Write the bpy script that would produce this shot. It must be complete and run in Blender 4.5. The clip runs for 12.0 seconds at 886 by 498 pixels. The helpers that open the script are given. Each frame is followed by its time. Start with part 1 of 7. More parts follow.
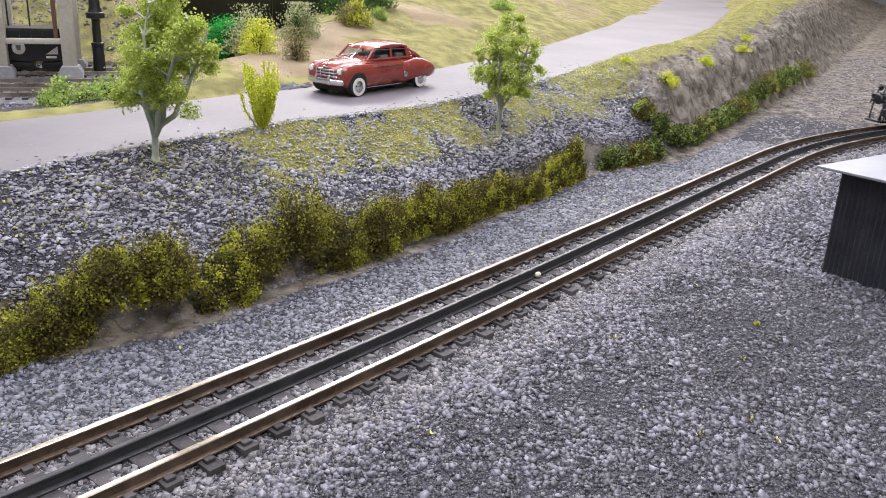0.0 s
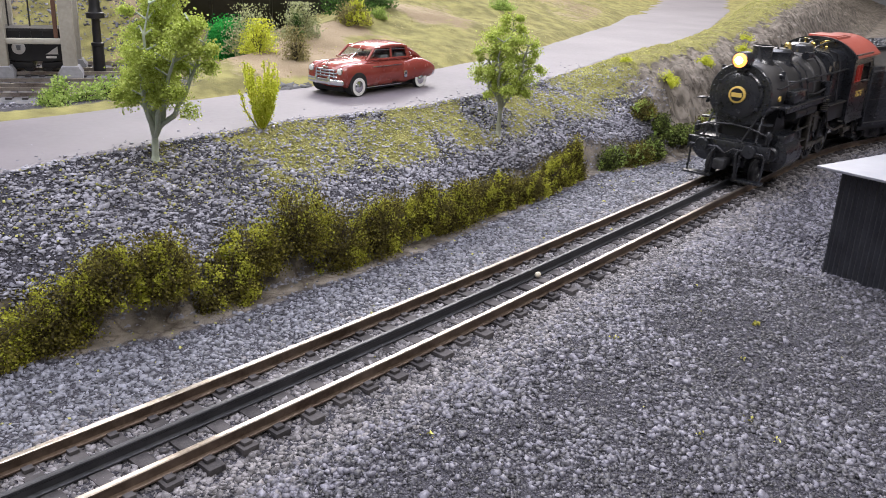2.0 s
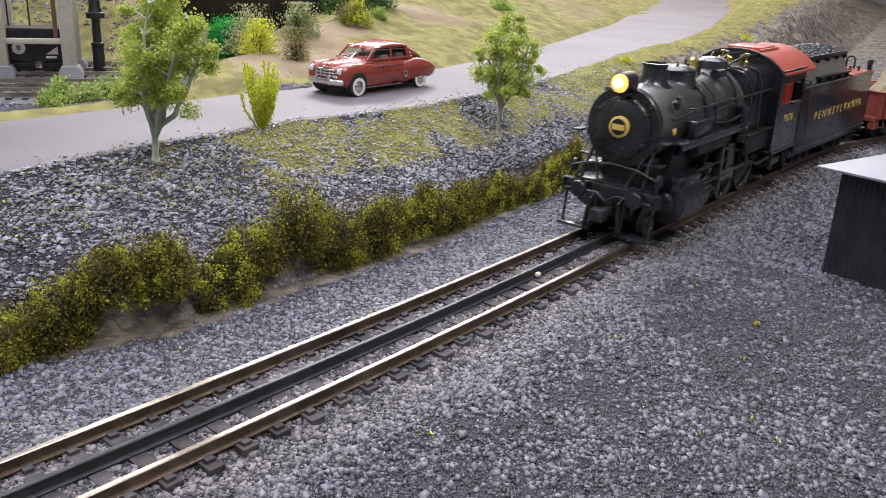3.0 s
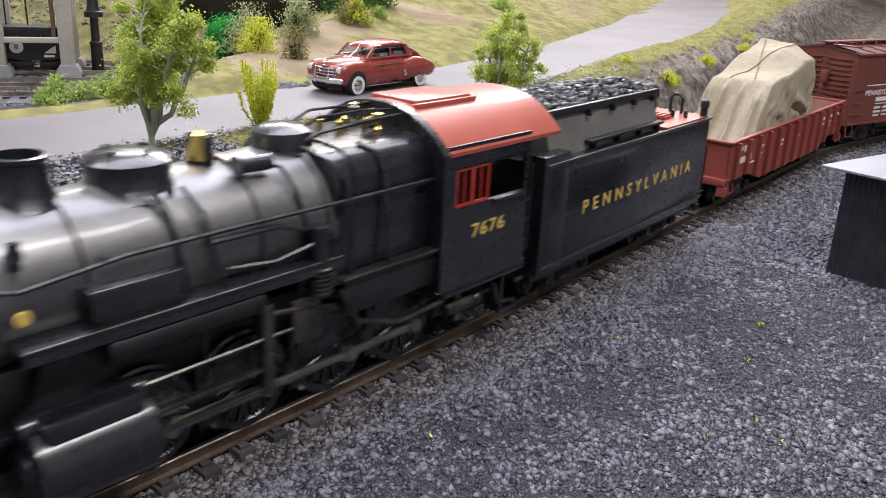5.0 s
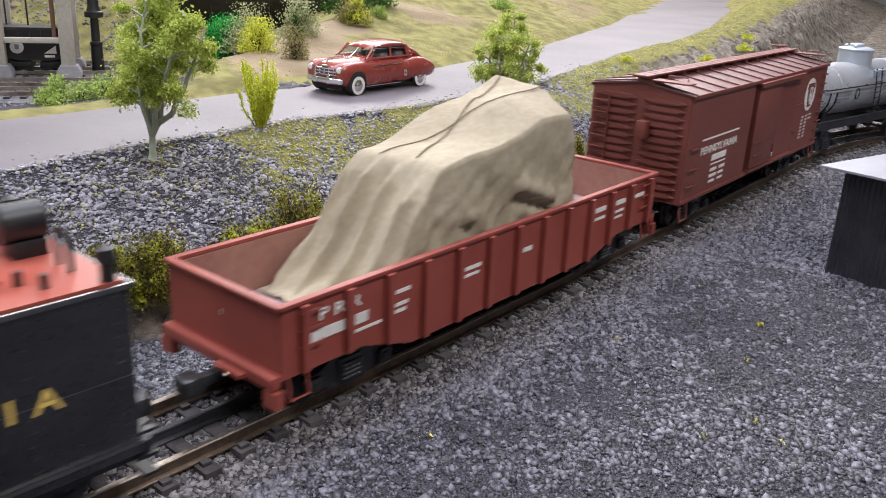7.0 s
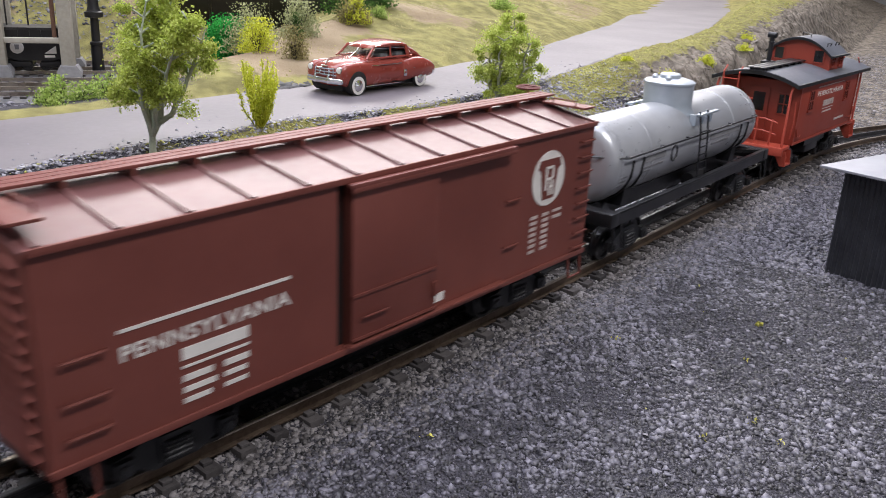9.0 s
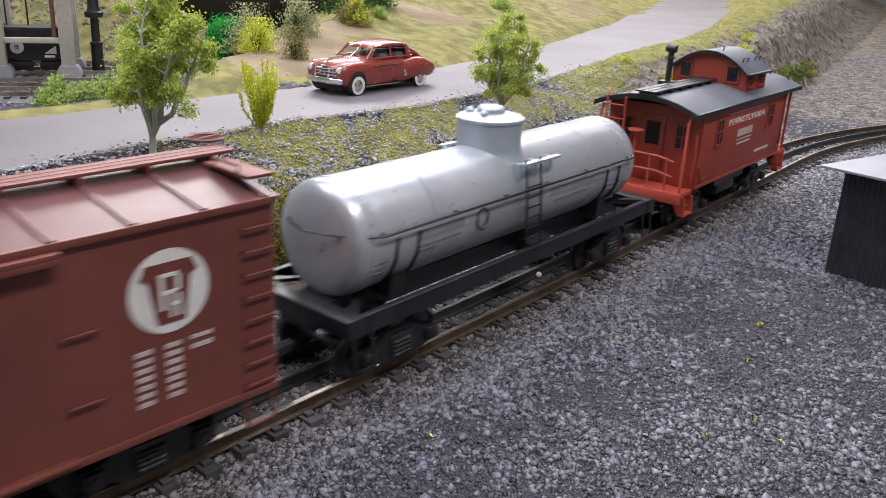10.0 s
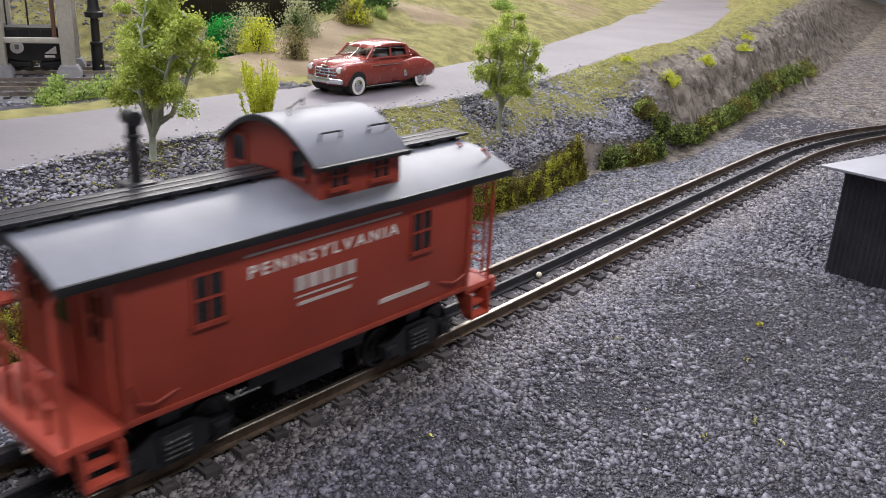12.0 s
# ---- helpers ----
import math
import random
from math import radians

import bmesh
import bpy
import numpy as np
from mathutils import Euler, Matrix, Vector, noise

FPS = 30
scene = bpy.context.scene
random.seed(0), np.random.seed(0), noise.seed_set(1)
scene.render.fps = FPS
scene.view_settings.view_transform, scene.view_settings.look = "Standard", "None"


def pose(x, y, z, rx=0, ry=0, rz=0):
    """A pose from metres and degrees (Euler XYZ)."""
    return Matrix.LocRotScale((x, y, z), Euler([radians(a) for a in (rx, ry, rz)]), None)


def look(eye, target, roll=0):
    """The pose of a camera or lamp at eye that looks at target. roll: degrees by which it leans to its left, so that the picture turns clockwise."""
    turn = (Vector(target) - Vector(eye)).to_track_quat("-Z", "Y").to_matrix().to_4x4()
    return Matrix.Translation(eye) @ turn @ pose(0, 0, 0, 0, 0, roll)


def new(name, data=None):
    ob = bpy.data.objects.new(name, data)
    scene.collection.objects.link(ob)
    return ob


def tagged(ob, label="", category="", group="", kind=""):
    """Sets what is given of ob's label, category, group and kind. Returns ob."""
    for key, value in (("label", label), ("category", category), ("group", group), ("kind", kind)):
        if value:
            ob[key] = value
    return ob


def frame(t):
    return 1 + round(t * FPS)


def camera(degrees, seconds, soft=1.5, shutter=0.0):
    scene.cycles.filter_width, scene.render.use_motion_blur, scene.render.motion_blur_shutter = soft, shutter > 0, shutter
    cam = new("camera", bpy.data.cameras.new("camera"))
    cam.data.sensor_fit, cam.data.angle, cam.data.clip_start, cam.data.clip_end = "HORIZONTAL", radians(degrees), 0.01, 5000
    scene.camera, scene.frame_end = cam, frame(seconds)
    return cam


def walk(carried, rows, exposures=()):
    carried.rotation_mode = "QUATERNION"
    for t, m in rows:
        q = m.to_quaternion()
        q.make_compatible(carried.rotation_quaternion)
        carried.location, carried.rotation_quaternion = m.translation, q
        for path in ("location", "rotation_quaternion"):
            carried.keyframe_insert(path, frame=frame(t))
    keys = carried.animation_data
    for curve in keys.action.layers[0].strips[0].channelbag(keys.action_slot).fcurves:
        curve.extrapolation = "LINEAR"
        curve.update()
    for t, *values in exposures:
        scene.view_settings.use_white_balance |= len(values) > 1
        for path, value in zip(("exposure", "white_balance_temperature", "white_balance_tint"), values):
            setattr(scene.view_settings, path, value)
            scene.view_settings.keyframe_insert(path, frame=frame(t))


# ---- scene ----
# A model railway in O scale (1:48), at its true small size.
# All builders below work in millimetres; part() turns them into metres.
MM = 0.001

cam = camera(55.5, 12.0, soft=0.75, shutter=0.5)
EYE = Vector((0.0, -216.5, 155.2)) * MM
AIM = Vector((math.sin(radians(51.97)) * math.cos(radians(19.63)),
              math.cos(radians(51.97)) * math.cos(radians(19.63)),
              -math.sin(radians(19.63))))


def eye_row(t, forward):
    e = EYE + AIM * forward * MM
    return (t, look(e, e + AIM, 2.77))


walk(cam, [eye_row(0, 0), eye_row(3.4, 0), eye_row(4.6, 5.0), eye_row(6.6, 5.0), eye_row(7.2, 3.8), eye_row(12, 3.8)],
     exposures=[(0, 0.06), (1.0, 0.05), (2.2, -0.10), (3.2, -0.14), (4.8, -0.03), (7.0, -0.04), (9.0, -0.13), (10.0, -0.15), (11.0, -0.36), (11.5, -0.42), (12, -0.28)])

# ---- light: a closed exhibition room with ceiling tubes and an added east lamp ----
world = bpy.data.worlds.new("world")
scene.world = world
world.use_nodes = True
world.node_tree.nodes["Background"].inputs[0].default_value = (0.9, 0.95, 1.0, 1)
world.node_tree.nodes["Background"].inputs[1].default_value = 0.03


def area_lamp(name, x, y, z, sx, sy, watts, colour, tx=None, ty=None, tz=0.0):
    d = bpy.data.lights.new(name, "AREA")
    d.shape, d.size, d.size_y, d.energy, d.color = "RECTANGLE", sx, sy, watts, colour
    ob = new(name, d)
    ob.matrix_world = look((x, y, z), (x if tx is None else tx, (y if ty is None else ty) + 1e-4, tz))
    return ob


area_lamp("tube_light", 0.2, -0.95, 1.55, 1.4, 0.3, 31, (1.01, 0.98, 1.0))
area_lamp("tube_light", 0.5, 0.38, 1.62, 2.6, 1.0, 48, (0.95, 0.965, 1.15))
area_lamp("tube_light", 2.2, 1.7, 1.55, 2.2, 0.5, 72, (1.0, 0.955, 0.96), 0.7, 0.3)
area_lamp("tube_light", -0.8, 1.2, 1.60, 1.4, 0.3, 26, (0.97, 0.98, 1.04))
# window-sized lamp added by the east wall, for glare on road and roofs
area_lamp("tube_light", 4.3, 1.3, 1.3, 1.8, 1.1, 15, (1.0, 0.94, 0.93), 0.6, 0.2)


# ---- materials ----
def surf(name, dark, light, scale, rough=0.7, metal=0.0, bump=0.0, bump_scale=None, detail=6.0, fine=None,
         fine_amount=0.35, per_object=0.0, per_island=0.0, coat=0.0, ramp=(0.35, 0.65), spec=0.5):
    """Two-tone noise at one scale, broken up at a finer one; relief from the fine one."""
    m = bpy.data.materials.new(name)
    m.use_nodes = True
    nt = m.node_tree
    n, l = nt.nodes, nt.links
    b = n["Principled BSDF"]
    tc = n.new("ShaderNodeTexCoord")
    a = n.new("ShaderNodeTexNoise")
    a.inputs["Scale"].default_value, a.inputs["Detail"].default_value = scale, detail
    l.new(tc.outputs["Object"], a.inputs["Vector"])
    f = n.new("ShaderNodeTexNoise")
    f.inputs["Scale"].default_value, f.inputs["Detail"].default_value = fine or scale * 9, 3.0
    l.new(tc.outputs["Object"], f.inputs["Vector"])
    r = n.new("ShaderNodeValToRGB")
    r.color_ramp.elements[0].position, r.color_ramp.elements[1].position = ramp
    r.color_ramp.elements[0].color, r.color_ramp.elements[1].color = (*dark, 1), (*light, 1)
    mx = n.new("ShaderNodeMix")
    mx.inputs[0].default_value = fine_amount
    l.new(a.outputs["Fac"], mx.inputs[2])
    l.new(f.outputs["Fac"], mx.inputs[3])
    last = mx.outputs[0]
    for amount, kind, out in ((per_object, "ShaderNodeObjectInfo", "Random"), (per_island, "ShaderNodeNewGeometry", "Random Per Island")):
        if amount:
            src = n.new(kind)
            mr = n.new("ShaderNodeMapRange")
            mr.inputs["To Min"].default_value, mr.inputs["To Max"].default_value = -amount, amount
            l.new(src.outputs[out], mr.inputs["Value"])
            ad = n.new("ShaderNodeMath")
            ad.operation = "ADD"
            l.new(last, ad.inputs[0])
            l.new(mr.outputs["Result"], ad.inputs[1])
            last = ad.outputs[0]
    l.new(last, r.inputs["Fac"])
    l.new(r.outputs["Color"], b.inputs["Base Color"])
    b.inputs["Roughness"].default_value, b.inputs["Metallic"].default_value = rough, metal
    b.inputs["Coat Weight"].default_value, b.inputs["Specular IOR Level"].default_value = coat, spec
    rm = n.new("ShaderNodeMapRange")
    rm.inputs["To Min"].default_value, rm.inputs["To Max"].default_value = max(rough - 0.08, 0.03), min(rough + 0.1, 1.0)
    l.new(f.outputs["Fac"], rm.inputs["Value"])
    l.new(rm.outputs["Result"], b.inputs["Roughness"])
    if bump:
        bn = n.new("ShaderNodeTexNoise")
        bn.inputs["Scale"].default_value, bn.inputs["Detail"].default_value = bump_scale or scale * 6, 5.0
        l.new(tc.outputs["Object"], bn.inputs["Vector"])
        bp = n.new("ShaderNodeBump")
        bp.inputs["Strength"].default_value, bp.inputs["Distance"].default_value = min(bump, 1.0), 0.0008 * bump
        l.new(bn.outputs["Fac"], bp.inputs["Height"])
        l.new(bp.outputs["Normal"], b.inputs["Normal"])
    return m


def glow(name, colour, strength):
    m = bpy.data.materials.new(name)
    m.use_nodes = True
    b = m.node_tree.nodes["Principled BSDF"]
    b.inputs["Base Color"].default_value = (*colour, 1)
    b.inputs["Emission Color"].default_value = (*colour, 1)
    b.inputs["Emission Strength"].default_value = strength
    return m


def glass(name, colour, rough=0.05):
    m = bpy.data.materials.new(name)
    m.use_nodes = True
    b = m.node_tree.nodes["Principled BSDF"]
    b.inputs["Base Color"].default_value = (*colour, 1)
    b.inputs["Transmission Weight"].default_value = 1.0
    b.inputs["Roughness"].default_value = rough
    b.inputs["IOR"].default_value = 1.15
    return m


STONE = surf("grey_ballast_stone", (0.022, 0.0215, 0.027), (0.168, 0.163, 0.196), 220, 0.48, spec=0.65, per_island=0.14, bump=0.3, bump_scale=1600)
STONE_PALE = surf("pale_ballast_stone", (0.07, 0.065, 0.067), (0.245, 0.230, 0.236), 260, 0.6, per_island=0.17, bump=0.6, bump_scale=1400)
SHALE = surf("dark_shale", (0.10, 0.099, 0.116), (0.295, 0.29, 0.328), 180, 0.55, spec=0.5, per_island=0.14, bump=0.3, bump_scale=1200)
BLUE = surf("blue_grey_gravel", (0.050, 0.051, 0.062), (0.20, 0.203, 0.235), 220, 0.5, spec=0.6, per_island=0.14, bump=0.3, bump_scale=1400)
CINDER = surf("black_cinder", (0.005, 0.0048, 0.0063), (0.060, 0.057, 0.070), 300, 0.5, spec=0.7, per_island=0.2, bump=0.4, bump_scale=1700)
MOSS = surf("yellow_green_ground_foam", (0.19, 0.19, 0.055), (0.40, 0.385, 0.12), 110, 0.95, per_island=0.14)
TIE = surf("blackened_wood_tie", (0.032, 0.029, 0.030), (0.080, 0.073, 0.073), 200, 0.8, spec=0.3, per_object=0.15, bump=0.5, bump_scale=900)
RAIL = surf("worn_bronzed_rail", (0.075, 0.05, 0.036), (0.20, 0.15, 0.112), 50, 0.40, 0.7, fine=600)
RAIL_TOP = surf("polished_rail_head", (0.24, 0.20, 0.165), (0.55, 0.49, 0.43), 35, 0.30, 0.95, fine=900)
RAIL_DARK = surf("blackened_centre_rail", (0.025, 0.026, 0.03), (0.06, 0.06, 0.065), 60, 0.4, 0.4, fine=700)
ROADM = surf("mauve_grey_painted_road", (0.090, 0.079, 0.090), (0.148, 0.131, 0.142), 9, 0.5, fine=300, fine_amount=0.2, bump=0.12, bump_scale=500)


# ---- mesh helpers, in millimetres ----
def box(bm, x0, x1, y0, y1, z0, z1, bevel=0.0, m=None):
    r = bmesh.ops.create_cube(bm, size=1.0)["verts"]
    for v in r:
        v.co = Vector(((x0 + x1) / 2 + v.co.x * (x1 - x0), (y0 + y1) / 2 + v.co.y * (y1 - y0), (z0 + z1) / 2 + v.co.z * (z1 - z0)))
    if bevel:
        es = list({e for v in r for e in v.link_edges})
        r = bmesh.ops.bevel(bm, geom=es, offset=bevel, segments=2, affect="EDGES", profile=0.5)["verts"]
    if m is not None:
        for v in r:
            v.co = m @ v.co
    return r


def rod(bm, p, q, r, seg=8, r2=None):
    p, q = Vector(p), Vector(q)
    d = q - p
    vs = bmesh.ops.create_cone(bm, cap_ends=True, segments=seg, radius1=r, radius2=r if r2 is None else r2, depth=d.length)["verts"]
    m = Matrix.Translation((p + q) / 2) @ d.to_track_quat("Z", "Y").to_matrix().to_4x4()
    for v in vs:
        v.co = m @ v.co
    return vs


def pipe(bm, pts, r, seg=6):
    """One bent round bar through the points."""
    pts = [Vector(p) for p in pts]
    rings, side = [], None
    for i, p in enumerate(pts):
        d = (pts[min(i + 1, len(pts) - 1)] - pts[max(i - 1, 0)]).normalized()
        side = d.orthogonal() if side is None else (side - d * side.dot(d))
        side = side.normalized() if side.length > 1e-5 else d.orthogonal().normalized()
        up = d.cross(side)
        rings.append([bm.verts.new(p + (side * math.cos(2 * math.pi * k / seg) + up * math.sin(2 * math.pi * k / seg)) * r) for k in range(seg)])
    for a, b in zip(rings[:-1], rings[1:]):
        for k in range(seg):
            j = (k + 1) % seg
            bm.faces.new((a[k], a[j], b[j], b[k]))
    bm.faces.new(rings[0][::-1])
    bm.faces.new(rings[-1])


def ball(bm, c, r, sx=1, sy=1, sz=1, sub=2):
    vs = bmesh.ops.create_icosphere(bm, subdivisions=sub, radius=1.0)["verts"]
    for v in vs:
        v.co = Vector((c[0] + v.co.x * r * sx, c[1] + v.co.y * r * sy, c[2] + v.co.z * r * sz))
    return vs


def lathe(bm, profile, centre=(0, 0, 0), axis="Z", seg=28):
    """profile: (radius, height) pairs turned about an axis through centre."""
    rings = []
    c = Vector(centre)
    for r, h in profile:
        ring = []
        for i in range(seg):
            a = 2 * math.pi * i / seg
            u, v = r * math.cos(a), r * math.sin(a)
            co = {"Z": (u, v, h), "X": (h, u, v), "Y": (v, h, u)}[axis]
            ring.append(bm.verts.new(c + Vector(co)))
        rings.append(ring)
    for a, b in zip(rings[:-1], rings[1:]):
        for i in range(seg):
            j = (i + 1) % seg
            bm.faces.new((a[i], a[j], b[j], b[i]))
    bm.faces.new(rings[0][::-1])
    bm.faces.new(rings[-1])


def prism(bm, outline, a, b, axis="X"):
    """A closed outline of (u, v) drawn out from a to b along an axis: X takes (y, z), Y takes (x, z), Z takes (x, y)."""
    put = {"X": lambda u, v, w: (w, u, v), "Y": lambda u, v, w: (u, w, v), "Z": lambda u, v, w: (u, v, w)}[axis]
    lo = [bm.verts.new(put(u, v, a)) for u, v in outline]
    hi = [bm.verts.new(put(u, v, b)) for u, v in outline]
    n = len(outline)
    for i in range(n):
        j = (i + 1) % n
        bm.faces.new((lo[i], lo[j], hi[j], hi[i]))
    bm.faces.new(lo[::-1])
    bm.faces.new(hi)


def finish(bm, name, angle=35.0):
    bmesh.ops.recalc_face_normals(bm, faces=bm.faces)
    bmesh.ops.scale(bm, vec=(MM, MM, MM), verts=bm.verts)
    me = bpy.data.meshes.new(name)
    bm.to_mesh(me)
    bm.free()
    me.polygons.foreach_set("use_smooth", [True] * len(me.polygons))
    me.set_sharp_from_angle(angle=radians(angle))
    return me


def part(name, bm, material, parent=None, label="", at=None, angle=35.0):
    """One mesh object, under a thing or a part where a parent is given. at: its own place, in millimetres, in the parent's space."""
    me = finish(bm, name, angle)
    me.materials.append(material)
    ob = new(name, me)
    if parent is not None:
        ob.parent = parent
    if at is not None:
        ob.location = Vector(at) * MM
    return tagged(ob, label) if label else ob


def parts_of(name, bm, material, parent):
    """Each connected piece of bm as a part of its own."""
    left = set(bm.verts)
    while left:
        todo, piece = [left.pop()], set()
        while todo:
            v = todo.pop()
            piece.add(v)
            for e in v.link_edges:
                w = e.other_vert(v)
                if w in left:
                    left.discard(w)
                    todo.append(w)
        one = bmesh.new()
        made = {v: one.verts.new(v.co) for v in piece}
        for f in {f for v in piece for f in v.link_faces}:
            one.faces.new([made[v] for v in f.verts])
        part(name, one, material, parent)
    bm.free()


def thing(name, x, y, z, label, category, group="", turn=0.0):
    ob = new(name)
    ob.empty_display_size = 0.02
    ob.matrix_world = pose(x * MM, y * MM, z * MM, 0, 0, turn)
    return tagged(ob, label, category, group)


def raw_mesh(name, verts, faces, material, parent=None, smooth=False):
    """A mesh straight from arrays, in millimetres."""
    me = bpy.data.meshes.new(name)
    me.from_pydata((np.asarray(verts) * MM).tolist(), [], faces if isinstance(faces, list) else faces.tolist())
    me.materials.append(material)
    if smooth:
        me.polygons.foreach_set("use_smooth", [True] * len(me.polygons))
    ob = new(name, me)
    if parent is not None:
        ob.parent = parent
    return ob


def wave(x, y, size, octaves=3, shift=0.0):
    """Smooth pseudo-random relief, -1..1, for arrays of plan positions."""
    out, amp, tot = 0.0, 1.0, 0.0
    for k in range(octaves):
        s = size / 2 ** k
        a = np.sin(x / s * 1.7 + 1.3 * np.sin(y / s * 1.1 + shift + k) + shift) * np.cos(y / s * 1.9 + 1.1 * np.sin(x / s * 0.9 + 2 * k) - shift)
        out, tot, amp = out + amp * a, tot + amp, amp * 0.55
    return out / tot


# ---- the plan: line of the track, foot of the bank, edges of the road ----
CURVE_AT, RADIUS = 735.0, 690.0


def track(s):
    """Place and heading (radians) of the track's centre line at distance s; the train runs towards falling s."""
    if s <= CURVE_AT:
        d = max(400.0 - s, 0.0)
        k = 0.00008
        e = min(d, 650.0)
        y = k * e * e + 2 * k * e * (d - e)
        return s, y, math.atan(-2 * k * e)
    a = (s - CURVE_AT) / RADIUS
    return CURVE_AT + RADIUS * math.sin(a), -RADIUS * (1 - math.cos(a)), -a


FOOT = ((-600, 130), (60, 122), (130, 115), (200, 95), (340, 89), (500, 100), (590, 109), (690, 82), (800, 88), (940, 105), (1300, 142), (2300, 305), (4500, 700))
NEAR_EDGE = ((-600, 150), (160, 164), (225, 174), (340, 175), (430, 163), (560, 165), (690, 188), (890, 236), (1090, 262), (1390, 335), (1930, 511), (4500, 1500))
FAR_EDGE = ((-600, 262), (210, 271), (430, 264), (610, 275), (745, 293), (967, 357), (1247, 443), (1653, 596), (2500, 930), (4500, 1800))
ROAD_Z = 52.0


def centre_line(x):
    """The track's centre line, as arrays of y over x."""
    return np.where(x < 400, 0.00008 * (400 - x) ** 2, 0.0) - np.where(x > CURVE_AT, (np.clip(x, CURVE_AT, None) - CURVE_AT) ** 2 / (2 * RADIUS), 0.0)


def along(table, x):
    xs, ys = zip(*table)
    return np.interp(x, xs, ys)


def smooth(a, b, v):
    t = np.clip((v - a) / (b - a), 0.0, 1.0)
    return t * t * (3 - 2 * t)


def height(x, y, fine=True):
    """Height of the ground at plan positions, in millimetres over the rail heads."""
    x, y = np.asarray(x, float), np.asarray(y, float)
    yb, yr, yf = along(FOOT, x), along(NEAR_EDGE, x), along(FAR_EDGE, x)
    cliff = smooth(640, 760, x)
    yb = yb + 5 * wave(x, y * 0, 60, 2)
    base = -7.5 + 0.6 * wave(x, y, 50, 3) - 1.6 * smooth(34, 60, y) - 1.0 * smooth(40, 75, -y)
    off = y - centre_line(x)
    base = base + 1.5 * np.exp(-(off / 21.0) ** 4) + (1.5 * wave(x, y, 30, 3, 2.2) + 0.5 * wave(x, y, 7, 2, 4.0)) * smooth(36, 62, -off)
    t = np.clip((y - yb) / np.maximum(yr - yb, 20), 0, 1)
    soft = 15 * smooth(0.0, 0.10, t) + 44.6 * t ** 0.8
    steep = 52 * smooth(0.0, 0.36, t + 0.03 * wave(x, y, 25, 2)) + 8 + 9 * smooth(0.35, 0.6, t) * (1 - smooth(0.75, 1.0, t)) - 0.8 * smooth(0.8, 1.0, t)
    steep = steep * smooth(0.0, 0.04, t) + 26 * smooth(850, 1700, x) * smooth(0.05, 0.4, t) * (1 - smooth(0.7, 1.0, t))
    bank = (1 - cliff) * soft + cliff * np.minimum(steep, 100)
    rough_amount = np.minimum(1, 6 * t * (1 - t) + 0.05)
    craggy = cliff * smooth(0.0, 0.06, t) * (1 - smooth(0.4, 0.6, t))
    bank = bank + craggy * (6.5 * wave(x + 0.7 * y, 2.2 * y, 19, 4, 2.5) - 5.0 * np.abs(wave(x, 1.6 * y, 12, 3, 0.7)))
    z = base + bank + ((1.7 + 2.0 * cliff) * wave(x, y, 26, 4, 1.0) + 0.9 * wave(x, y, 8, 2, 3.0)) * rough_amount * (t > 0)
    # the road's bed and what lies beyond it
    on_road = smooth(-7, -0.5, y - yr)
    z = z * (1 - on_road) + (ROAD_Z - 0.8) * on_road
    beyond = y - yf
    left = 1 - smooth(0.63, 0.77, x / np.maximum(y + 216.5, 50))
    fall = (ROAD_Z - 0.8) + 1.5 * smooth(0, 14, beyond) - 62 * smooth(24, 190, beyond)
    rise = (ROAD_Z - 0.8) + 3 * smooth(0, 20, beyond) + 0.20 * np.clip(beyond, 0, 500) + 10 * wave(x, y, 130, 3, 2.0) * smooth(0, 90, beyond)
    rise = rise - 0.45 * np.clip(beyond - (60 + 0.32 * np.clip(x - 380, 0, 2000)), 0, 260) * (1 - smooth(1.0, 1.2, x / np.maximum(y + 216.5, 50)))
    past = fall * left + rise * (1 - left)
    z = np.where(beyond > 0, past, z)
    # a hill behind the yard
    back = smooth(985, 1230, 0.545 * x + 0.839 * y)
    z = z + 150 * back * left
    return z


def zone_grass(x, y):
    yb, yr, yf = along(FOOT, x), along(NEAR_EDGE, x), along(FAR_EDGE, x)
    t = np.clip((y - yb) / np.maximum(yr - yb, 20), 0, 1)
    cliff = smooth(640, 760, x)
    patch = 0.25 + 0.75 * smooth(-0.35, 0.2, wave(x, y, 32, 4, 0.4))
    bank = patch * smooth(0.25, 0.5, t) * (0.15 + 0.85 * smooth(230, 300, x + 40 * (t - 0.5))) * (1 - cliff) + cliff * smooth(0.46, 0.58, t + 0.10 * wave(x, y, 24, 3) + 0.05 * smooth(950, 1500, x))
    g = np.where(y < yr, bank, 1.0)
    yard = smooth(8, 34, y - yf) * (1 - smooth(0.63, 0.77, x / np.maximum(y + 216.5, 50)))
    hill = smooth(965, 1000, 0.545 * x + 0.839 * y)
    return np.where(y < yb, 0.0, g) * (1 - yard * (1 - 0.75 * hill))


def zone_soil(x, y):
    """Bare grey-brown clay: the foot of the bank and the steep face."""
    yb, yr = along(FOOT, x), along(NEAR_EDGE, x)
    t = (y - yb) / np.maximum(yr - yb, 20)
    cliff = smooth(640, 760, x)
    foot = np.exp(-((y - yb + 6) / 13.0) ** 2)
    return np.clip(np.maximum(foot, cliff * smooth(-0.02, 0.05, t) * (1 - smooth(0.50, 0.62, t))) + 0.6 * smooth(900, 1050, x) * (y < yb) * (y > -60), 0, 1)


